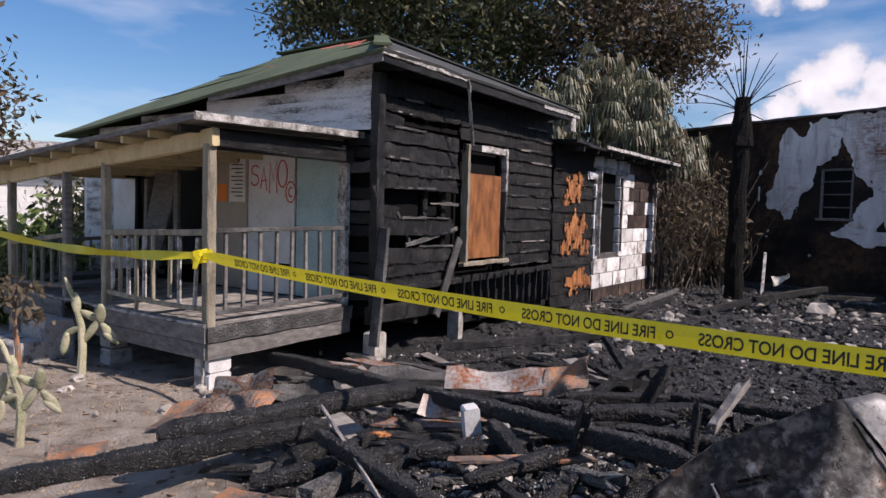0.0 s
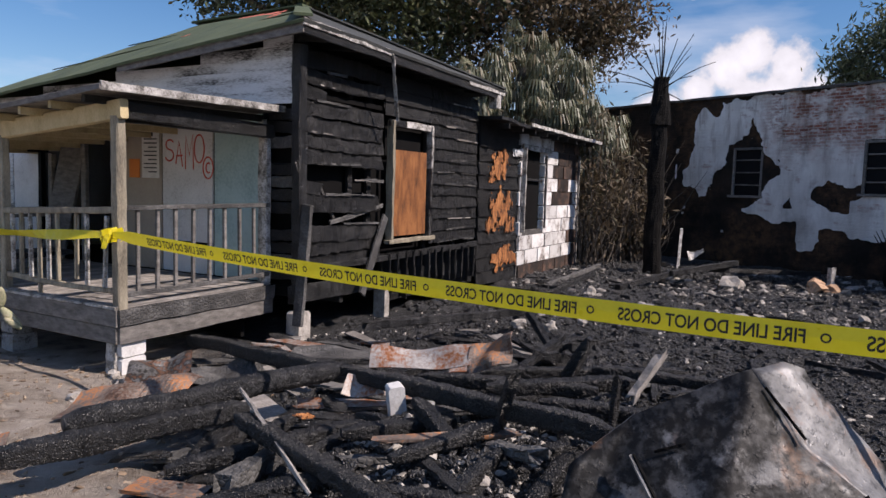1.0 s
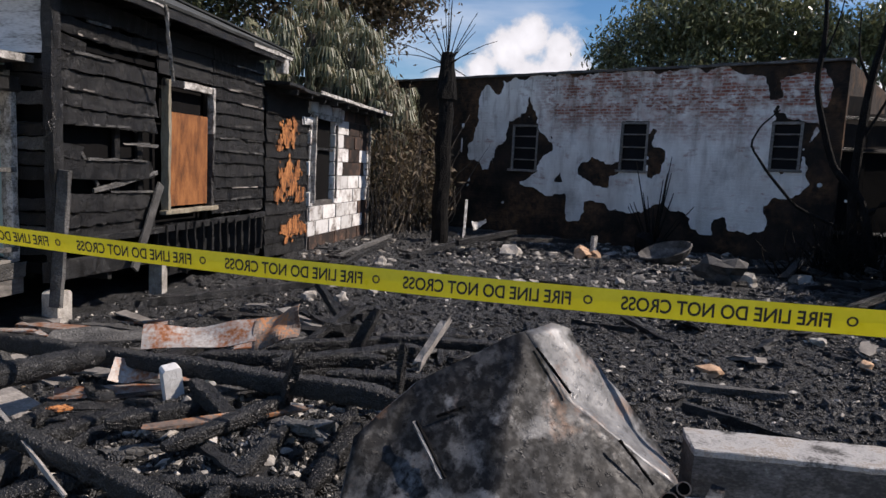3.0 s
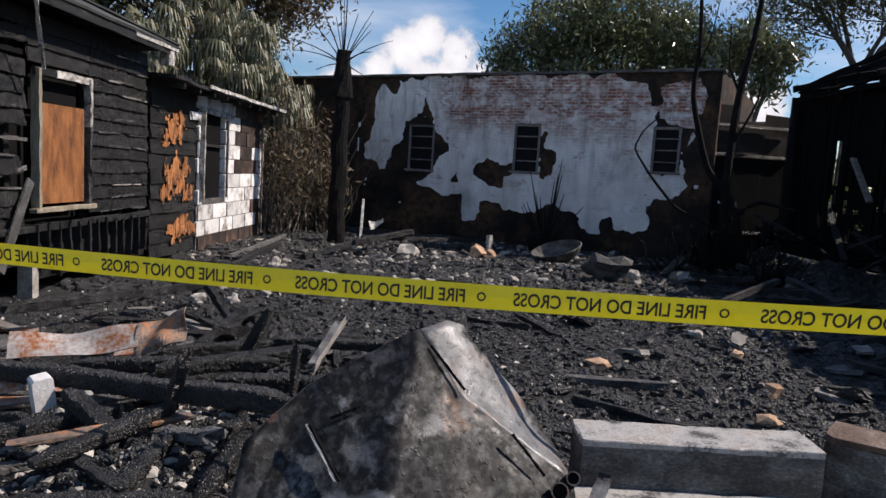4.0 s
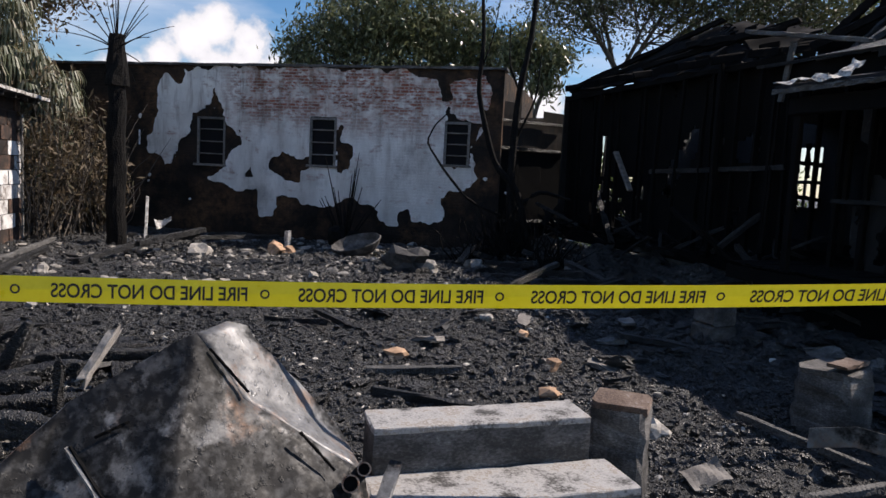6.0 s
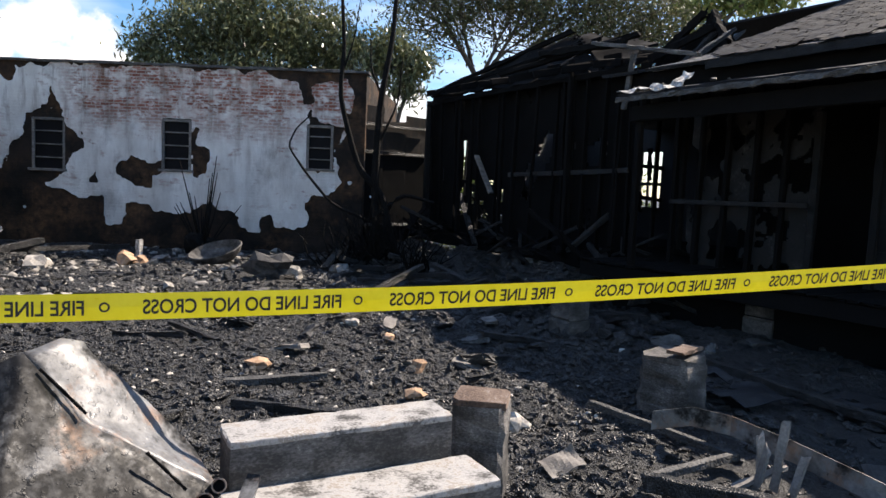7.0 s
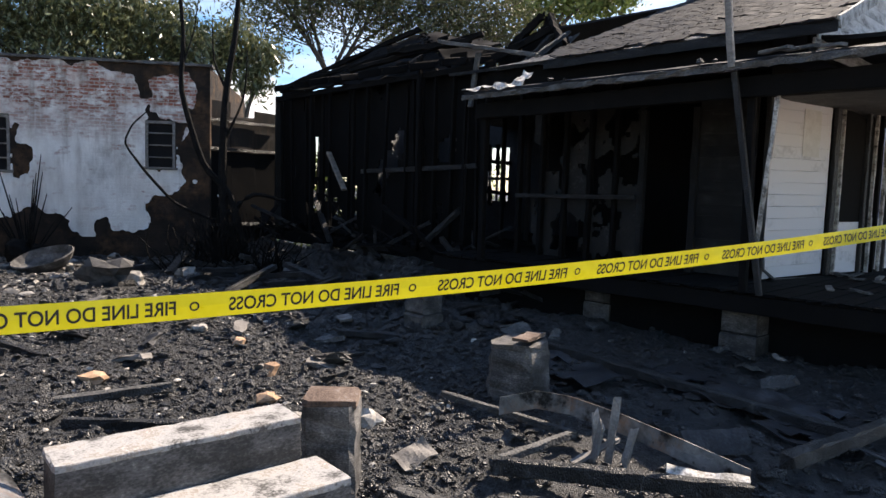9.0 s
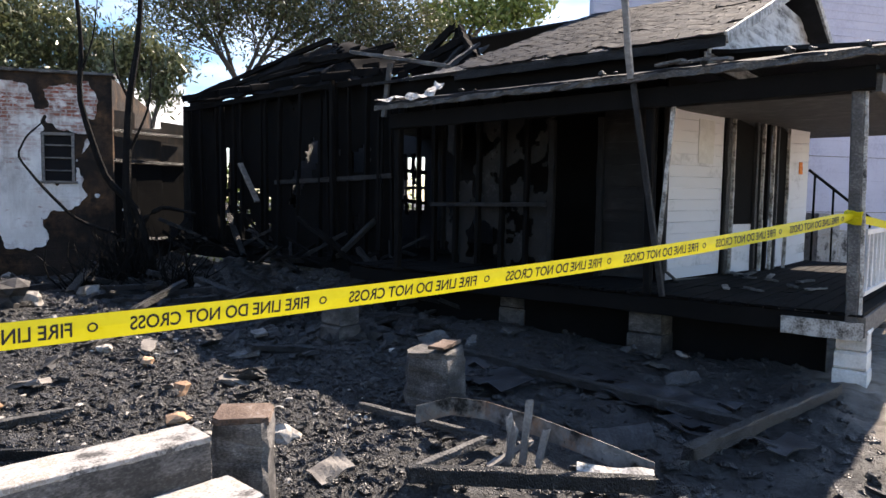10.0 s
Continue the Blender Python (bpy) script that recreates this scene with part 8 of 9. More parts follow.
def leaves(blobs, size, per, spread, rng, droop=0.3, slim=0.4):
    """Leaf quads in clumps within the given ellipsoids: (centre, radius, clumps)."""
    V, F = [], []
    for c, r, clumps in blobs:
        c = np.array(c)
        r = np.array(r) if hasattr(r, "__len__") else np.array([r, r, r * 0.8])
        d = rng.normal(size=(clumps, 3))
        d /= np.linalg.norm(d, axis=1, keepdims=True)
        rad = rng.uniform(0.25, 1.0, (clumps, 1)) ** 0.5
        cc = c + d * rad * r * rng.uniform(0.75, 1.2, (clumps, 1))
        n = clumps * per
        cen = np.repeat(cc, per, 0) + rng.normal(size=(n, 3)) * spread
        a = rng.normal(size=(n, 3))
        a[:, 2] -= droop
        a /= np.linalg.norm(a, axis=1, keepdims=True)
        b = np.cross(a, rng.normal(size=(n, 3)))
        b /= np.linalg.norm(b, axis=1, keepdims=True)
        s = size * rng.uniform(0.6, 1.3, (n, 1))
        quad = np.stack([cen - a * s, cen + b * s * slim, cen + a * s, cen - b * s * slim], 1)
        base = sum(len(v) for v in V)
        V.append(quad.reshape(-1, 3))
        F.append(np.arange(n * 4).reshape(n, 4) + base)
    return np.concatenate(V), np.concatenate(F)


def tree(name, base, fork, blobs, leaf, label, size=0.16, per=16, spread=0.3, trunk_r=0.3, seed=1, bark=BARK, twigs=3, droop=0.3, slim=0.4):
    rng = random.Random(seed)
    nrng = np.random.RandomState(seed)
    t = thing(name, Matrix.Translation(base), label, "tree")
    o = Vector(base)
    bm = newbm()
    tube(bm, bend((0, 0, -0.2), Vector(fork) - o, 8, 0.25, rng), trunk_r, trunk_r * 0.7, 10, 0.06)
    part("trunk", bm, bark, t, smooth=True)
    bm = newbm()
    for c, r, n in blobs:
        rr = r if not hasattr(r, "__len__") else max(r)
        end = Vector(c)
        path = bend(Vector(fork) - o, end - o, 7, 0.5, rng)
        tube(bm, path, trunk_r * 0.5, trunk_r * 0.16, 6, 0.05)
        for k in range(twigs):
            st = path[rng.randint(3, 7)]
            tip = end - o + Vector((rng.gauss(0, 1), rng.gauss(0, 1), rng.gauss(0.2, 0.7))) * rr * 0.8
            tube(bm, bend(st, tip, 5, 0.3, rng), trunk_r * 0.15, 0.012, 5)
    part("limb", bm, bark, t, smooth=True)
    v, f = leaves([(tuple(Vector(c) - o), r, n) for c, r, n in blobs], size, per, spread, nrng, droop, slim)
    mesh_part("crown", pydata("crown", v.tolist(), f.tolist(), leaf), t)
    return t


def grove():
    d = 23.0
    tree("oak_tree", (2.0, 22.5, 0), (2.3, 23.0, 4.2),
         [(polar(9.2, 14.5, d), 1.2, 90), (polar(6, 17, d), 2.2, 230), (polar(1, 18, d), 2.8, 330), (polar(-4, 15, d), 2.9, 330), (polar(-9, 17, d), 3.0, 340), (polar(-5, 11.5, d), 2.2, 200), (polar(2, 13.5, d), 1.7, 120)],
         LEAF_OAK, "large dark-leaved oak tree behind the charred house", 0.105, 24, 0.34, 0.4, 3)
    tree("dying_tree", (6.6, 22.5, 0), (6.5, 23, 4.5),
         [(polar(-14, 14.5, d), 2.6, 260), (polar(-18.5, 14, d), 2.0, 210), (polar(-21.5, 13, d), 1.25, 90), (polar(-16, 18, d), 2.6, 220), (polar(-13, 10.5, d), 2.0, 150), (polar(-20, 10.5, d), 1.1, 60)],
         LEAF_DRY, "heat-browned tree with dry brown leaves", 0.1, 19, 0.34, 0.3, 5)
    d = 27.0
    tree("mango_tree", (19.4, 18.8, 0), (19.4, 18.8, 4.5),
         [(polar(-40, 9.6, d), 1.5, 150), (polar(-43, 11.4, d), 1.9, 230), (polar(-46.5, 12.2, d), 2.1, 260), (polar(-50, 11, d), 1.9, 230), (polar(-53, 9.4, d), 1.3, 130), (polar(-46, 9.0, d), 2.6, 280), (polar(-37.8, 8.6, d), 0.6, 24)],
         LEAF_MANGO, "round dense dark green tree behind the far wall", 0.115, 26, 0.28, 0.3, 7, droop=0.9, slim=0.28)
    tree("small_tree", (20.5, 13.3, 0), (20.4, 13.2, 4.0),
         [(polar(-56.5, 10.6, 24.3), 0.75, 45), (polar(-58.3, 9.6, 24.3), 0.6, 36), (polar(-55.4, 9.4, 24.3), 0.5, 26), (polar(-57.5, 7.8, 24.3), 0.6, 26)],
         LEAF_MANGO, "small drooping dark green tree behind the fence", 0.13, 26, 0.22, 0.1, 8, droop=1.1, slim=0.3)
    d = 29.0
    tree("thin_leaved_tree", (26.0, 12.9, 0), polar(-63.6, 8.2, d),
         [(polar(-59.5, 13.5, d), 1.8, 90), (polar(-62, 15.5, d), 2.0, 100), (polar(-66, 14.5, d), 2.2, 120), (polar(-70, 13.5, d), 2.2, 130), (polar(-74, 12.8, d), 2.0, 150), (polar(-77.5, 11.8, d), 1.6, 130), (polar(-68, 17, d), 2.6, 120), (polar(-75, 16.5, d), 2.6, 150), (polar(-58, 17, d), 2.2, 60)],
         LEAF_OAK, "spreading tree with thin open foliage behind the burnt house", 0.085, 44, 0.5, 0.2, 9, twigs=12)
    tree("bright_tree", (33.5, 5.2, 0), polar(-81, 12, 34),
         [(polar(-80, 14.4, 34), 1.6, 120), (polar(-83.5, 15.0, 34), 1.5, 120), (polar(-86, 15.2, 34), 1.2, 70)],
         LEAF_BRIGHT, "bright yellow-green tree beyond the burnt roof", 0.17, 14, 0.3, 0.25, 10)
    d = 18.0
    tree("yard_tree", (-9.9, 15.5, 0), polar(32.6, 2, d),
         [(polar(31.2, 6.6, d), 0.7, 40), (polar(33, 8.5, d), 1.3, 70), (polar(31.6, 3.2, d), 0.9, 40), (polar(35, 5, d), 1.5, 60)],
         LEAF_DRY, "sparse yard tree with thin grey-brown foliage", 0.1, 12, 0.3, 0.12, 12)
    for k, (az, el, dd, r, m, lab) in enumerate(((25.2, -0.6, 14.5, 0.9, LEAF_OAK, "grey-green bush behind the porch"), (27.2, -2.6, 12.5, 0.55, LEAF_BRIGHT, "fresh green weeds by the porch"), (30.3, -2.2, 12.0, 0.75, LEAF_BRIGHT, "fresh green weeds by the porch"), (33.5, -3.2, 12.5, 0.9, LEAF_BRIGHT, "fresh green weeds by the porch"), (23.9, 0.4, 16.5, 1.2, LEAF_OAK, "grey-green bush behind the porch"), (-62.6, 1.6, 20.5, 1.5, LEAF_BRIGHT, "green bush behind the gutted house"), (-65.5, 2.2, 21.5, 1.6, LEAF_OAK, "green bush behind the gutted house"), (-69.5, 2.0, 24.0, 1.7, LEAF_OAK, "green bush behind the gutted house"), (-73.5, 1.8, 24.0, 1.6, LEAF_BRIGHT, "green bush behind the gutted house"))):
        c = polar(az, el, dd)
        base = Vector((c.x, c.y, 0))
        v, f = leaves([((0, 0, c.z * 0.55), (r, r, max(0.4, c.z * 0.62)), 90)], 0.09, 14, 0.16, np.random.RandomState(50 + k))
        b = thing("bush", Matrix.Translation(base), lab, "bush", "bushes round the houses")
        bm = newbm()
        for j in range(5):
            tube(bm, bend((0, 0, -0.05), (random.uniform(-r, r) * 0.6, random.uniform(-r, r) * 0.6, c.z), 4, 0.1), 0.03, 0.008, 5)
        part("stem", bm, BARK, b)
        mesh_part("foliage", pydata("foliage", v.tolist(), f.tolist(), m), b)


grove()


def fan_palm(base, top, n, reach, seed, label):
    rng = random.Random(seed)
    o = Vector(base)
    t = thing("fan_palm", Matrix.Translation(o), label, "palm", "fan palms")
    bm = newbm()
    tube(bm, bend((0, 0, -0.2), Vector(top) - o, 8, 0.1, rng), 0.24, 0.2, 10, 0.08)
    part("trunk", bm, BARK, t)
    V, F = [], []
    for k in range(n):
        a = rng.uniform(0, 6.2832)
        e = rng.uniform(-1.1, 1.1)
        c = Vector(top) - o
        d = Vector((math.cos(a) * math.cos(e), math.sin(a) * math.cos(e), math.sin(e)))
        hub = c + d * reach * rng.uniform(0.35, 0.75) + Vector((0, 0, -0.25 * reach * rng.random()))
        side = d.cross(Z3).normalized()
        up = side.cross(d)
        base_i = len(V)
        V += [c, c + side * 0.03, hub + side * 0.02, hub]
        F.append((base_i, base_i + 1, base_i + 2, base_i + 3))
        m = 15
        for j in range(m):
            ang = (j / (m - 1) - 0.5) * 3.6
            ld = (d * math.cos(ang) + side * math.sin(ang) + up * 0.1).normalized()
            l = reach * 0.5 * rng.uniform(0.75, 1.1) * (1 - 0.15 * abs(ang))
            p0, w = hub, ld.cross(up).normalized() * 0.022
            p1 = p0 + ld * l * 0.45 - Z3 * 0.05
            p2 = p1 + ld * l * 0.22 - Z3 * l * 0.5
            p3 = p2 - Z3 * l * rng.uniform(0.25, 0.5)
            i = len(V)
            V += [p0 - w * 0.4, p0 + w * 0.4, p1 + w, p1 - w, p2 + w * 0.8, p2 - w * 0.8, p3]
            F += [(i, i + 1, i + 2, i + 3), (i + 3, i + 2, i + 4, i + 5), (i + 5, i + 4, i + 6)]
    mesh_part("fronds", pydata("fronds", [tuple(v) for v in V], F, LEAF_PALM), t)


def palms():
    for k, (az, el, d, n, r) in enumerate(((-11.2, 8.6, 19.5, 46, 1.35), (-14.6, 9.6, 20.5, 60, 1.6), (-17.6, 8.4, 19.8, 56, 1.5), (-16.0, 5.6, 19.2, 40, 1.3), (-19.6, 6.0, 19.6, 40, 1.3), (-20.6, 3.4, 19.0, 30, 1.2))):
        c = polar(az, el, d)
        fan_palm((c.x, c.y, 0), tuple(c), n, r, 60 + k, "shaggy fan palm with drooping grey-green fronds")
    # the burnt palm on the lot
    b = polar(-25.35, 0, 16.4)
    base = Vector((b.x, b.y, 0))
    p = thing("burnt_palm", Matrix.Translation(base), "black burnt palm with bare spiky frond stems", "palm")
    bm = newbm()
    pts = [(0.02 * math.sin(k * 0.9), 0, -0.2 + k * 0.2) for k in range(20)]
    tube(bm, pts, 0.2, 0.17, 14, 0.07)
    part("trunk", bm, BARK_BURNT, p)
    bm = newbm()
    tube(bm, [(0, 0, 3.3), (0, 0, 3.5), (0, 0, 3.7), (0, 0, 3.95), (0, 0, 4.2), (0, 0, 4.35)], 0.23, 0.13, 14, 0.16)
    part("crown_stump", bm, BARK_BURNT, p)
    rng = random.Random(8)
    for k in range(24):
        a = rng.uniform(0, 6.2832)
        e = rng.uniform(0.25, 1.55) if k > 5 else rng.uniform(-0.5, 0.1)
        l = rng.uniform(0.9, 1.7) if e > 0.2 else rng.uniform(0.7, 1.1)
        d = Vector((math.cos(a) * math.cos(e), math.sin(a) * math.cos(e), math.sin(e)))
        s = Vector((0, 0, 4.05))
        sag = l * 0.28 * math.cos(e)
        bm = newbm()
        tube(bm, [s + d * l * f - Z3 * sag * f * f for f in (0, 0.25, 0.5, 0.75, 1.0)], 0.016, 0.005, 5)
        # shrivelled leaflets
        side = d.cross(Z3).normalized()
        for j in range(9):
            f = 0.45 + 0.06 * j
            c = s + d * l * f - Z3 * sag * f * f
            for sg in (-1, 1):
                q = c + (side * sg * 0.03 + d * 0.12 - Z3 * rng.uniform(0.0, 0.06))
                bm.faces.new([bm.verts.new(c), bm.verts.new(c + d * 0.012), bm.verts.new(q)])
        part("frond_stem", bm, BARK_BURNT, p)


palms()


def brush():
    """Dead brown brush, saplings and spiky burnt plants along the wall."""
    rng = random.Random(14)
    nr = np.random.RandomState(14)
    for k in range(13):
        az, d = rng.uniform(-24.6, -18.4), rng.uniform(17.2, 19.3)
        h = rng.uniform(1.6, 4.2)
        c = polar(az, 0, d)
        b = thing("dead_shrub", Matrix.Translation((c.x, c.y, 0)), "dead brown shrub with dry hanging twigs", "shrub", "dead shrubs")
        bm = newbm()
        for j in range(26):
            q = Vector((rng.gauss(0, 0.5), rng.gauss(0, 0.5), h * rng.uniform(0.4, 1.0)))
            tube(bm, bend((rng.gauss(0, 0.15), rng.gauss(0, 0.15), -0.05), q, 5, 0.25, rng), 0.018, 0.004, 4)
        part("twig", bm, BARK, b)
        v, f = leaves([((0, 0, h * 0.55), (0.6, 0.6, h * 0.45), 40)], 0.1, 9, 0.16, nr, 0.8, 0.25)
        mesh_part("foliage", pydata("foliage", v.tolist(), f.tolist(), LEAF_DRY), b)
    for k in range(9):
        az, d = rng.uniform(-61, -52.5), rng.uniform(13.6, 15.4)
        h = rng.uniform(0.6, 1.6)
        c = polar(az, 0, d)
        b = thing("burnt_shrub", Matrix.Translation((c.x, c.y, 0)), "black burnt shrub of bare twigs", "shrub", "burnt shrubs")
        bm = newbm()
        for j in range(22):
            q = Vector((rng.gauss(0, 0.4), rng.gauss(0, 0.4), h * rng.uniform(0.4, 1.0)))
            tube(bm, bend((rng.gauss(0, 0.12), rng.gauss(0, 0.12), -0.05), q, 5, 0.2, rng), 0.02, 0.005, 4)
        part("twig", bm, BARK_BURNT, b)
    def sapling(label, paths):
        o = Vector((paths[0][0][0].x, paths[0][0][0].y, 0))
        b = thing("burnt_sapling", Matrix.Translation(o), label, "tree", "burnt saplings")
        for pts, r0, r1 in paths:
            bm = newbm()
            fine = []
            for p, q in zip(pts, pts[1:]):
                fine += [p.lerp(q, f / 4) - o for f in range(4)]
            fine.append(pts[-1] - o)
            sm = [fine[0]] + [(fine[i - 1] + fine[i] * 2 + fine[i + 1]) / 4 for i in range(1, len(fine) - 1)] + [fine[-1]]
            tube(bm, sm, r0, r1, 7, 0.08)
            part("stem", bm, BARK_BURNT, b)
    d = 14.8
    sapling("thin bare black tree bending upward", [([polar(-57.5, -6, d), polar(-56.3, -1.0, d), polar(-54.2, 1.2, d), polar(-52.6, 6.8, d), polar(-52.9, 10.5, d), polar(-52.3, 17, d)], 0.09, 0.03),
                                                     ([polar(-52.8, 8.5, d), polar(-53.6, 11, d), polar(-54, 14, d)], 0.02, 0.008)])
    sapling("thin bare black tree standing upright", [([polar(-56.0, -6, d), polar(-55.6, 0.5, d), polar(-55.9, 7, d), polar(-56.6, 11, d), polar(-57.0, 17, d)], 0.1, 0.04),
                                                      ([polar(-55.9, 7, d), polar(-55.0, 9, d), polar(-54.9, 12, d)], 0.03, 0.008), ([polar(-55.8, 3, d), polar(-57.3, 6.5, d), polar(-57.5, 10, d)], 0.03, 0.01)])
    sapling("looping burnt vine by the wall", [([polar(-55.0, -3.0, d), polar(-52.2, -1.8, d), polar(-50.2, 0.5, d), polar(-48.7, 2.6, d), polar(-49.3, 4.0, d), polar(-50.5, 5.2, d)], 0.035, 0.012),
                                                ([polar(-56, -2.5, d), polar(-58, -0.8, d), polar(-60.5, -1.4, d)], 0.06, 0.03)])
    # spiky clump in front of the plaster
    c = polar(-42.4, 0, 16.6)
    b = thing("spiky_plant", Matrix.Translation((c.x, c.y, 0)), "burnt clump of bare spiky stalks", "plant")
    for k in range(24):
        a = rng.uniform(0, 6.28)
        l = rng.uniform(0.7, 1.6) if k > 4 else rng.uniform(1.9, 2.4)
        e = rng.uniform(0.8, 1.5)
        q = Vector((math.cos(a) * math.cos(e) * l, math.sin(a) * math.cos(e) * l, math.sin(e) * l))
        bm = newbm()
        tube(bm, [Vector((0, 0, -0.05)), q * 0.35, q * 0.7, q], 0.026, 0.008, 5)
        part("stalk", bm, BARK_BURNT, b)
    bm = newbm()
    rock(bm, (0, 0, 0.2), 0.4, 0.8)
    part("root_clump", bm, BARK_BURNT, b)


brush()


def cacti():
    def pad(bm, p, d, l, w, n, thick=0.03):
        """A flat oval cactus pad from p along d."""
        p, d, n = Vector(p), Vector(d).normalized(), Vector(n).normalized()
        s = d.cross(n).normalized()
        n = s.cross(d)
        rings = []
        for k in range(7):
            f = k / 6
            hw = w / 2 * math.sin(math.pi * (0.08 + 0.84 * f)) ** 0.7
            c = p + d * l * f
            rings.append([bm.verts.new(c + s * hw * math.cos(6.2832 * j / 8) + n * thick / 2 * math.sin(6.2832 * j / 8)) for j in range(8)])
        for a, b in zip(rings, rings[1:]):
            for j in range(8):
                bm.faces.new((a[j], a[(j + 1) % 8], b[(j + 1) % 8], b[j]))
        bm.faces.new(rings[0][::-1])
        bm.faces.new(rings[-1])
    for x, y, sc in ((-3.4, 7.2, 1.05), (-2.72, 4.85, 0.8), (-3.0, 4.95, 0.7)):
        t = thing("cactus", Matrix.Translation((x, y, ground_z(x, y))), "prickly pear cactus with wilted pale pads", "cactus", "cacti by the porch")
        bm = newbm()
        tube(bm, [(0, 0, -0.05), (0.02, 0, 0.25 * sc), (0, 0.02, 0.45 * sc), (-0.03, 0, 0.62 * sc)], 0.045 * sc, 0.03 * sc, 8, 0.05)
        part("stem", bm, CACTUS, t)
        n = Vector((0.2, -1, 0.1))
        for p, d, l, w in (((-0.03, 0, 0.58), (-0.15, 0.1, 1), 0.22, 0.09), ((-0.06, 0, 0.72), (-0.4, 0, 1), 0.24, 0.05), ((0.0, 0, 0.62), (0.8, 0.2, -0.5), 0.2, 0.08), ((0.02, 0, 0.3), (0.6, 0, 0.9), 0.3, 0.08), ((0.2, 0, 0.5), (0.6, 0.2, -0.9), 0.26, 0.09), ((0.19, 0, 0.5), (0.1, -0.2, 1), 0.2, 0.1), ((0, 0, 0.46), (-0.8, 0.1, -0.4), 0.2, 0.07), ((-0.13, 0, 0.4), (-0.2, 0, -1), 0.22, 0.08), ((0.22, 0, 0.4), (0.9, 0, -0.6), 0.18, 0.06)):
            bm = newbm()
            pad(bm, Vector(p) * sc, d, l * sc, w * sc, n, 0.03)
            part("pad", bm, CACTUS, t, smooth=True)
    # dry stalk beside it
    t = thing("dry_stalk", Matrix.Translation((-3.6, 6.4, 0)), "dry reddish stalk with shrivelled leaves", "plant")
    bm = newbm()
    tube(bm, [(0, 0, -0.05), (0.02, 0, 0.35), (-0.03, 0.02, 0.75), (0.0, 0, 1.0)], 0.03, 0.015, 7, 0.1)
    part("stem", bm, RUST_DARK, t)
    v, f = leaves([((0.02, 0, 0.95), 0.2, 16), ((0.1, 0, 0.72), 0.12, 8)], 0.05, 6, 0.05, np.random.RandomState(3), 0.6, 0.4)
    mesh_part("foliage", pydata("foliage", v.tolist(), f.tolist(), LEAF_DRY), t)


cacti()


def porch_yard():
    # concrete steps and things beside the porch entrance
    t = thing("porch_steps", ML @ Matrix.Translation((-2.06, 3.1, 0)), "chipped pale concrete steps at the porch entrance", "steps")
    for k in range(2):
        bm = newbm()
        box(bm, (-0.32 * (2 - k), -0.42, -0.05), (-0.32 * (1 - k), 0.42, 0.22 + 0.2 * k), 0.02)
        part("step", bm, CONC, t)
    bm = newbm()
    plank(bm, (0, -0.7, 0.09), (0, 0.9, 0.09), 0.34, 0.2, segs=8, rough=0.008)
    solo("concrete_slab", bm, BLOCK, ML @ Matrix.Translation((-2.95, 3.6, 0.0)), "long white painted concrete slab on sandy ground", "slab")
    bm = newbm()
    plank(bm, (-1.8, 3.7, 0.8), (-0.4, 3.7, 0.8), 0.5, 0.06, segs=4, rough=0.004)
    solo("mattress_board", bm, BLUE_SHEET, ML, "pale blue board lying on the porch deck", "board")
    # white house next door
    n = thing("neighbour_house", Matrix.Translation((-13.6, 23.0, 0)) @ pose(0, 0, 0, 0, 0, 25), "white clapboard neighbour house with grey roof", "house")
    for k in range(12):
        block("clapboard", (-5, 0, 0.4 + k * 0.2), (4.2, 0.1, 0.592 + k * 0.2), WHITE_OLD, n)
    block("side_wall", (4.1, 0.11, 0.3), (4.22, 5.0, 2.8), WHITE_OLD, n)
    bm = newbm()
    grid_sheet(bm, (-5.5, -0.5, 2.75), (10.2, 0, 0), (0, 3.2, 1.0), 4, 4, 0.0)
    thicken(part("roof", bm, CONC, n, "grey low roof"), 0.12)
    w = part("window", newbm(), TRIM, n)
    block("pane", (1.6, -0.02, 1.5), (2.6, 0.0, 2.4), PAPER, w)
    for a, b in (((1.55, -0.03, 1.45), (1.55, -0.03, 2.45)), ((2.65, -0.03, 1.45), (2.65, -0.03, 2.45))):
        bar("frame_side", a, b, 0.06, 0.1, TRIM, w, up=(0, 1, 0))
    bar("frame_head", (1.5, -0.03, 2.42), (2.7, -0.03, 2.42), 0.06, 0.1, GREYWOOD, w)
    block("base", (-5, 0.02, -0.1), (4.2, 0.12, 0.395), CONC, n)


porch_yard()


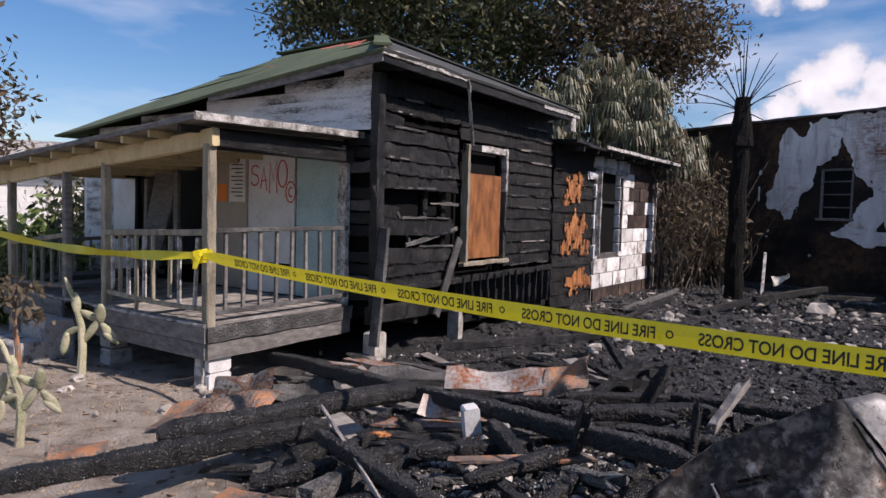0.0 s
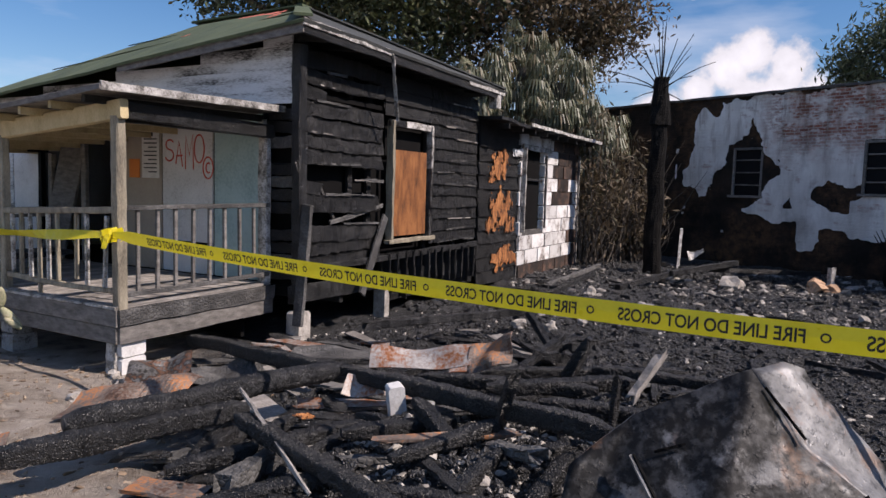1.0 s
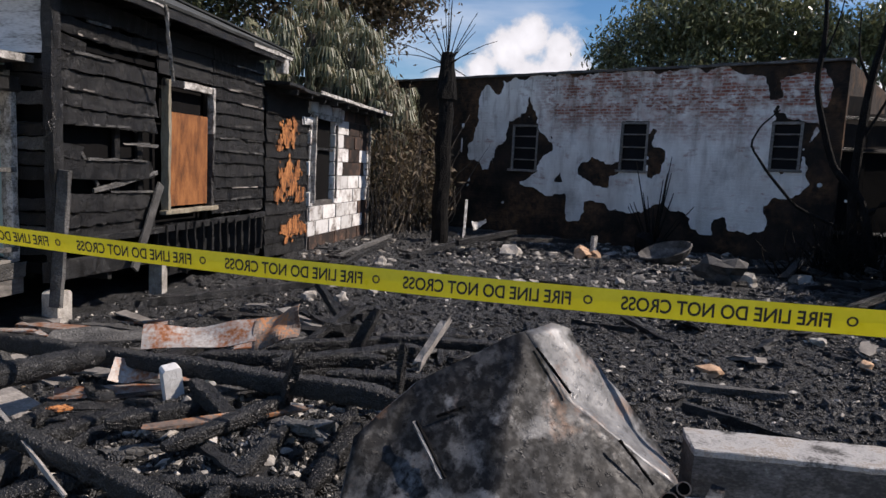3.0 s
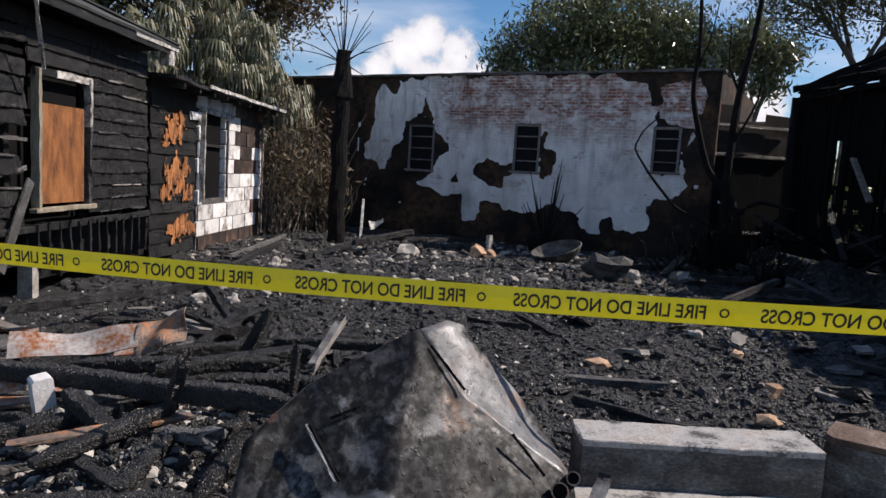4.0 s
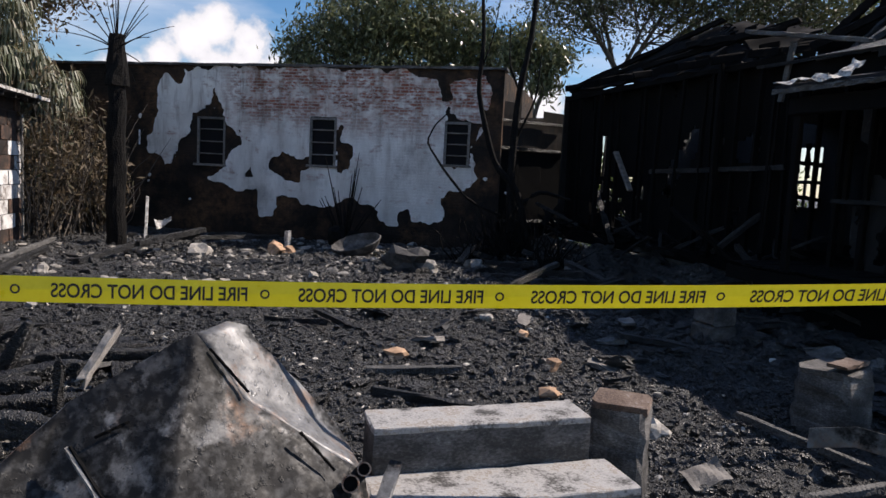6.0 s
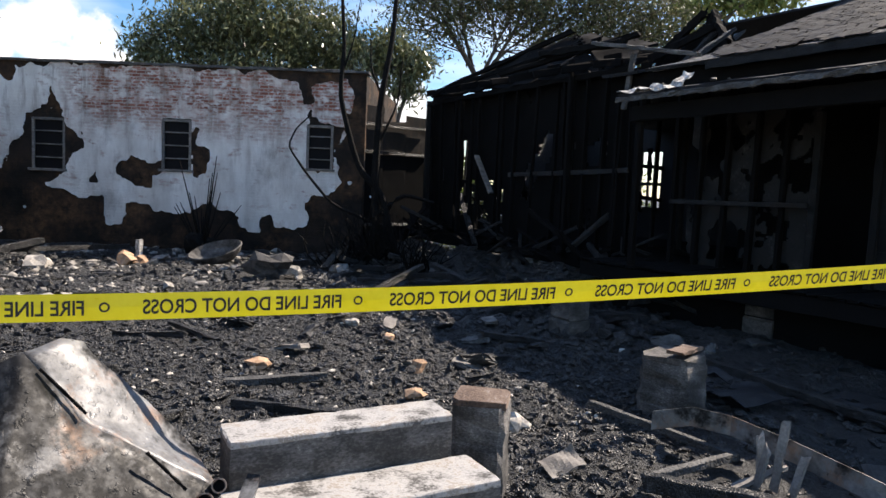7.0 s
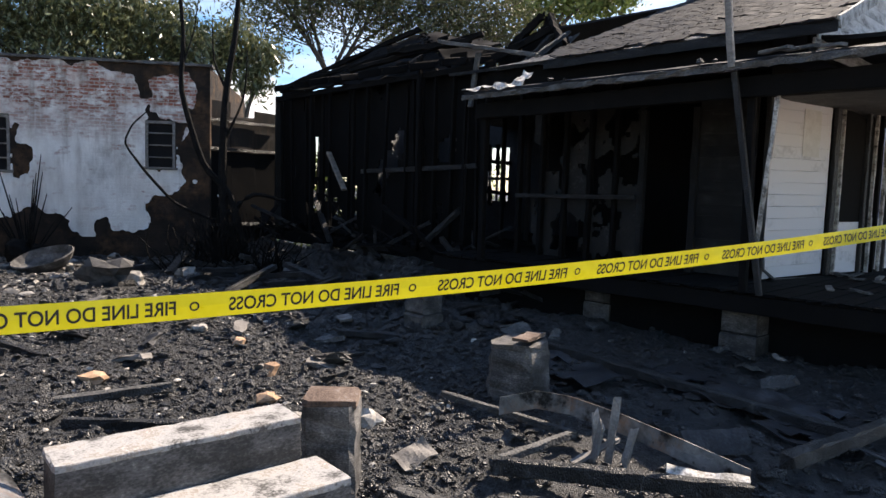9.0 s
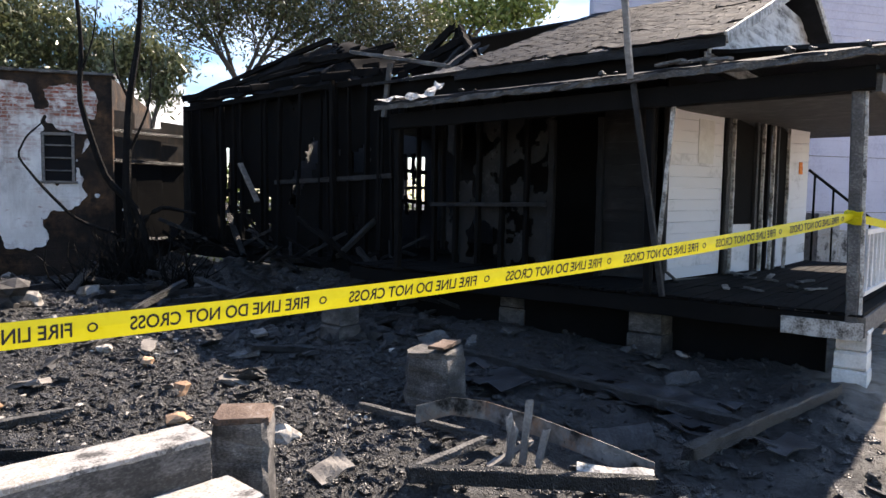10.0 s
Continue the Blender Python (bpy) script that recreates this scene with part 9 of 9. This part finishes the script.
def lavender_house():
    WALLP = mat("lavender_paint", [(0.36, 0.36, 0.46), (0.5, 0.5, 0.6), (0.55, 0.55, 0.64)], 1.2, 20, (0.6, 0.85), 0.15)
    n = thing("pale_house", Matrix.Translation((19.5, -8.5, 0)) @ pose(0, 0, 0, 0, 0, -64), "tall pale lavender house beyond the burnt porch", "house")
    block("front_wall", (-9, 0, 0), (10, 0.2, 8.0), WALLP, n)
    for k in range(40):
        block("siding_line", (-9, -0.012, 0.3 + k * 0.19), (10, 0.0, 0.315 + k * 0.19), GREYWOOD if k % 7 == 0 else WALLP, n)
    for x, z in ((3.0, 4.6), (0.2, 4.6), (0.6, 1.5)):
        w = part("window", newbm(), WHITE_OLD, n)
        block("pane", (x, -0.03, z), (x + 1.0, -0.016, z + 1.4), DARKGLASS if z < 3 else WHITE_OLD, w)
        bar("frame_side", (x - 0.04, -0.04, z), (x - 0.04, -0.04, z + 1.4), 0.08, 0.06, WHITE_OLD, w, up=(0, 1, 0))
        bar("frame_side", (x + 1.04, -0.04, z), (x + 1.04, -0.04, z + 1.4), 0.08, 0.06, WHITE_OLD, w, up=(0, 1, 0))
        bar("frame_head", (x - 0.08, -0.04, z + 1.44), (x + 1.08, -0.04, z + 1.44), 0.06, 0.08, WHITE_OLD, w)
        bar("frame_sill", (x - 0.08, -0.05, z - 0.03), (x + 1.08, -0.05, z - 0.03), 0.08, 0.06, WHITE_OLD, w)
    s = thing("outside_stair", Matrix.Translation((17.6, -6.6, 0)) @ pose(0, 0, 0, 0, 0, -66), "outdoor concrete stair with dark metal railing", "stair")
    for k in range(9):
        block("step", (-1.6 + k * 0.28, -0.5, 0), (-1.32 + k * 0.28, 0.5, 1.62 - k * 0.18), CONC, s)
    for dy in (-0.5,):
        bar("handrail", (-1.9, dy, 2.55), (1.0, dy, 0.75), 0.05, 0.05, SOOT_SHADE, s)
        for k in range(6):
            x = -1.75 + k * 0.5
            bar("rail_post", (x, dy, 0.2), (x, dy, 2.45 - k * 0.31), 0.035, 0.035, SOOT_SHADE, s)


lavender_house()
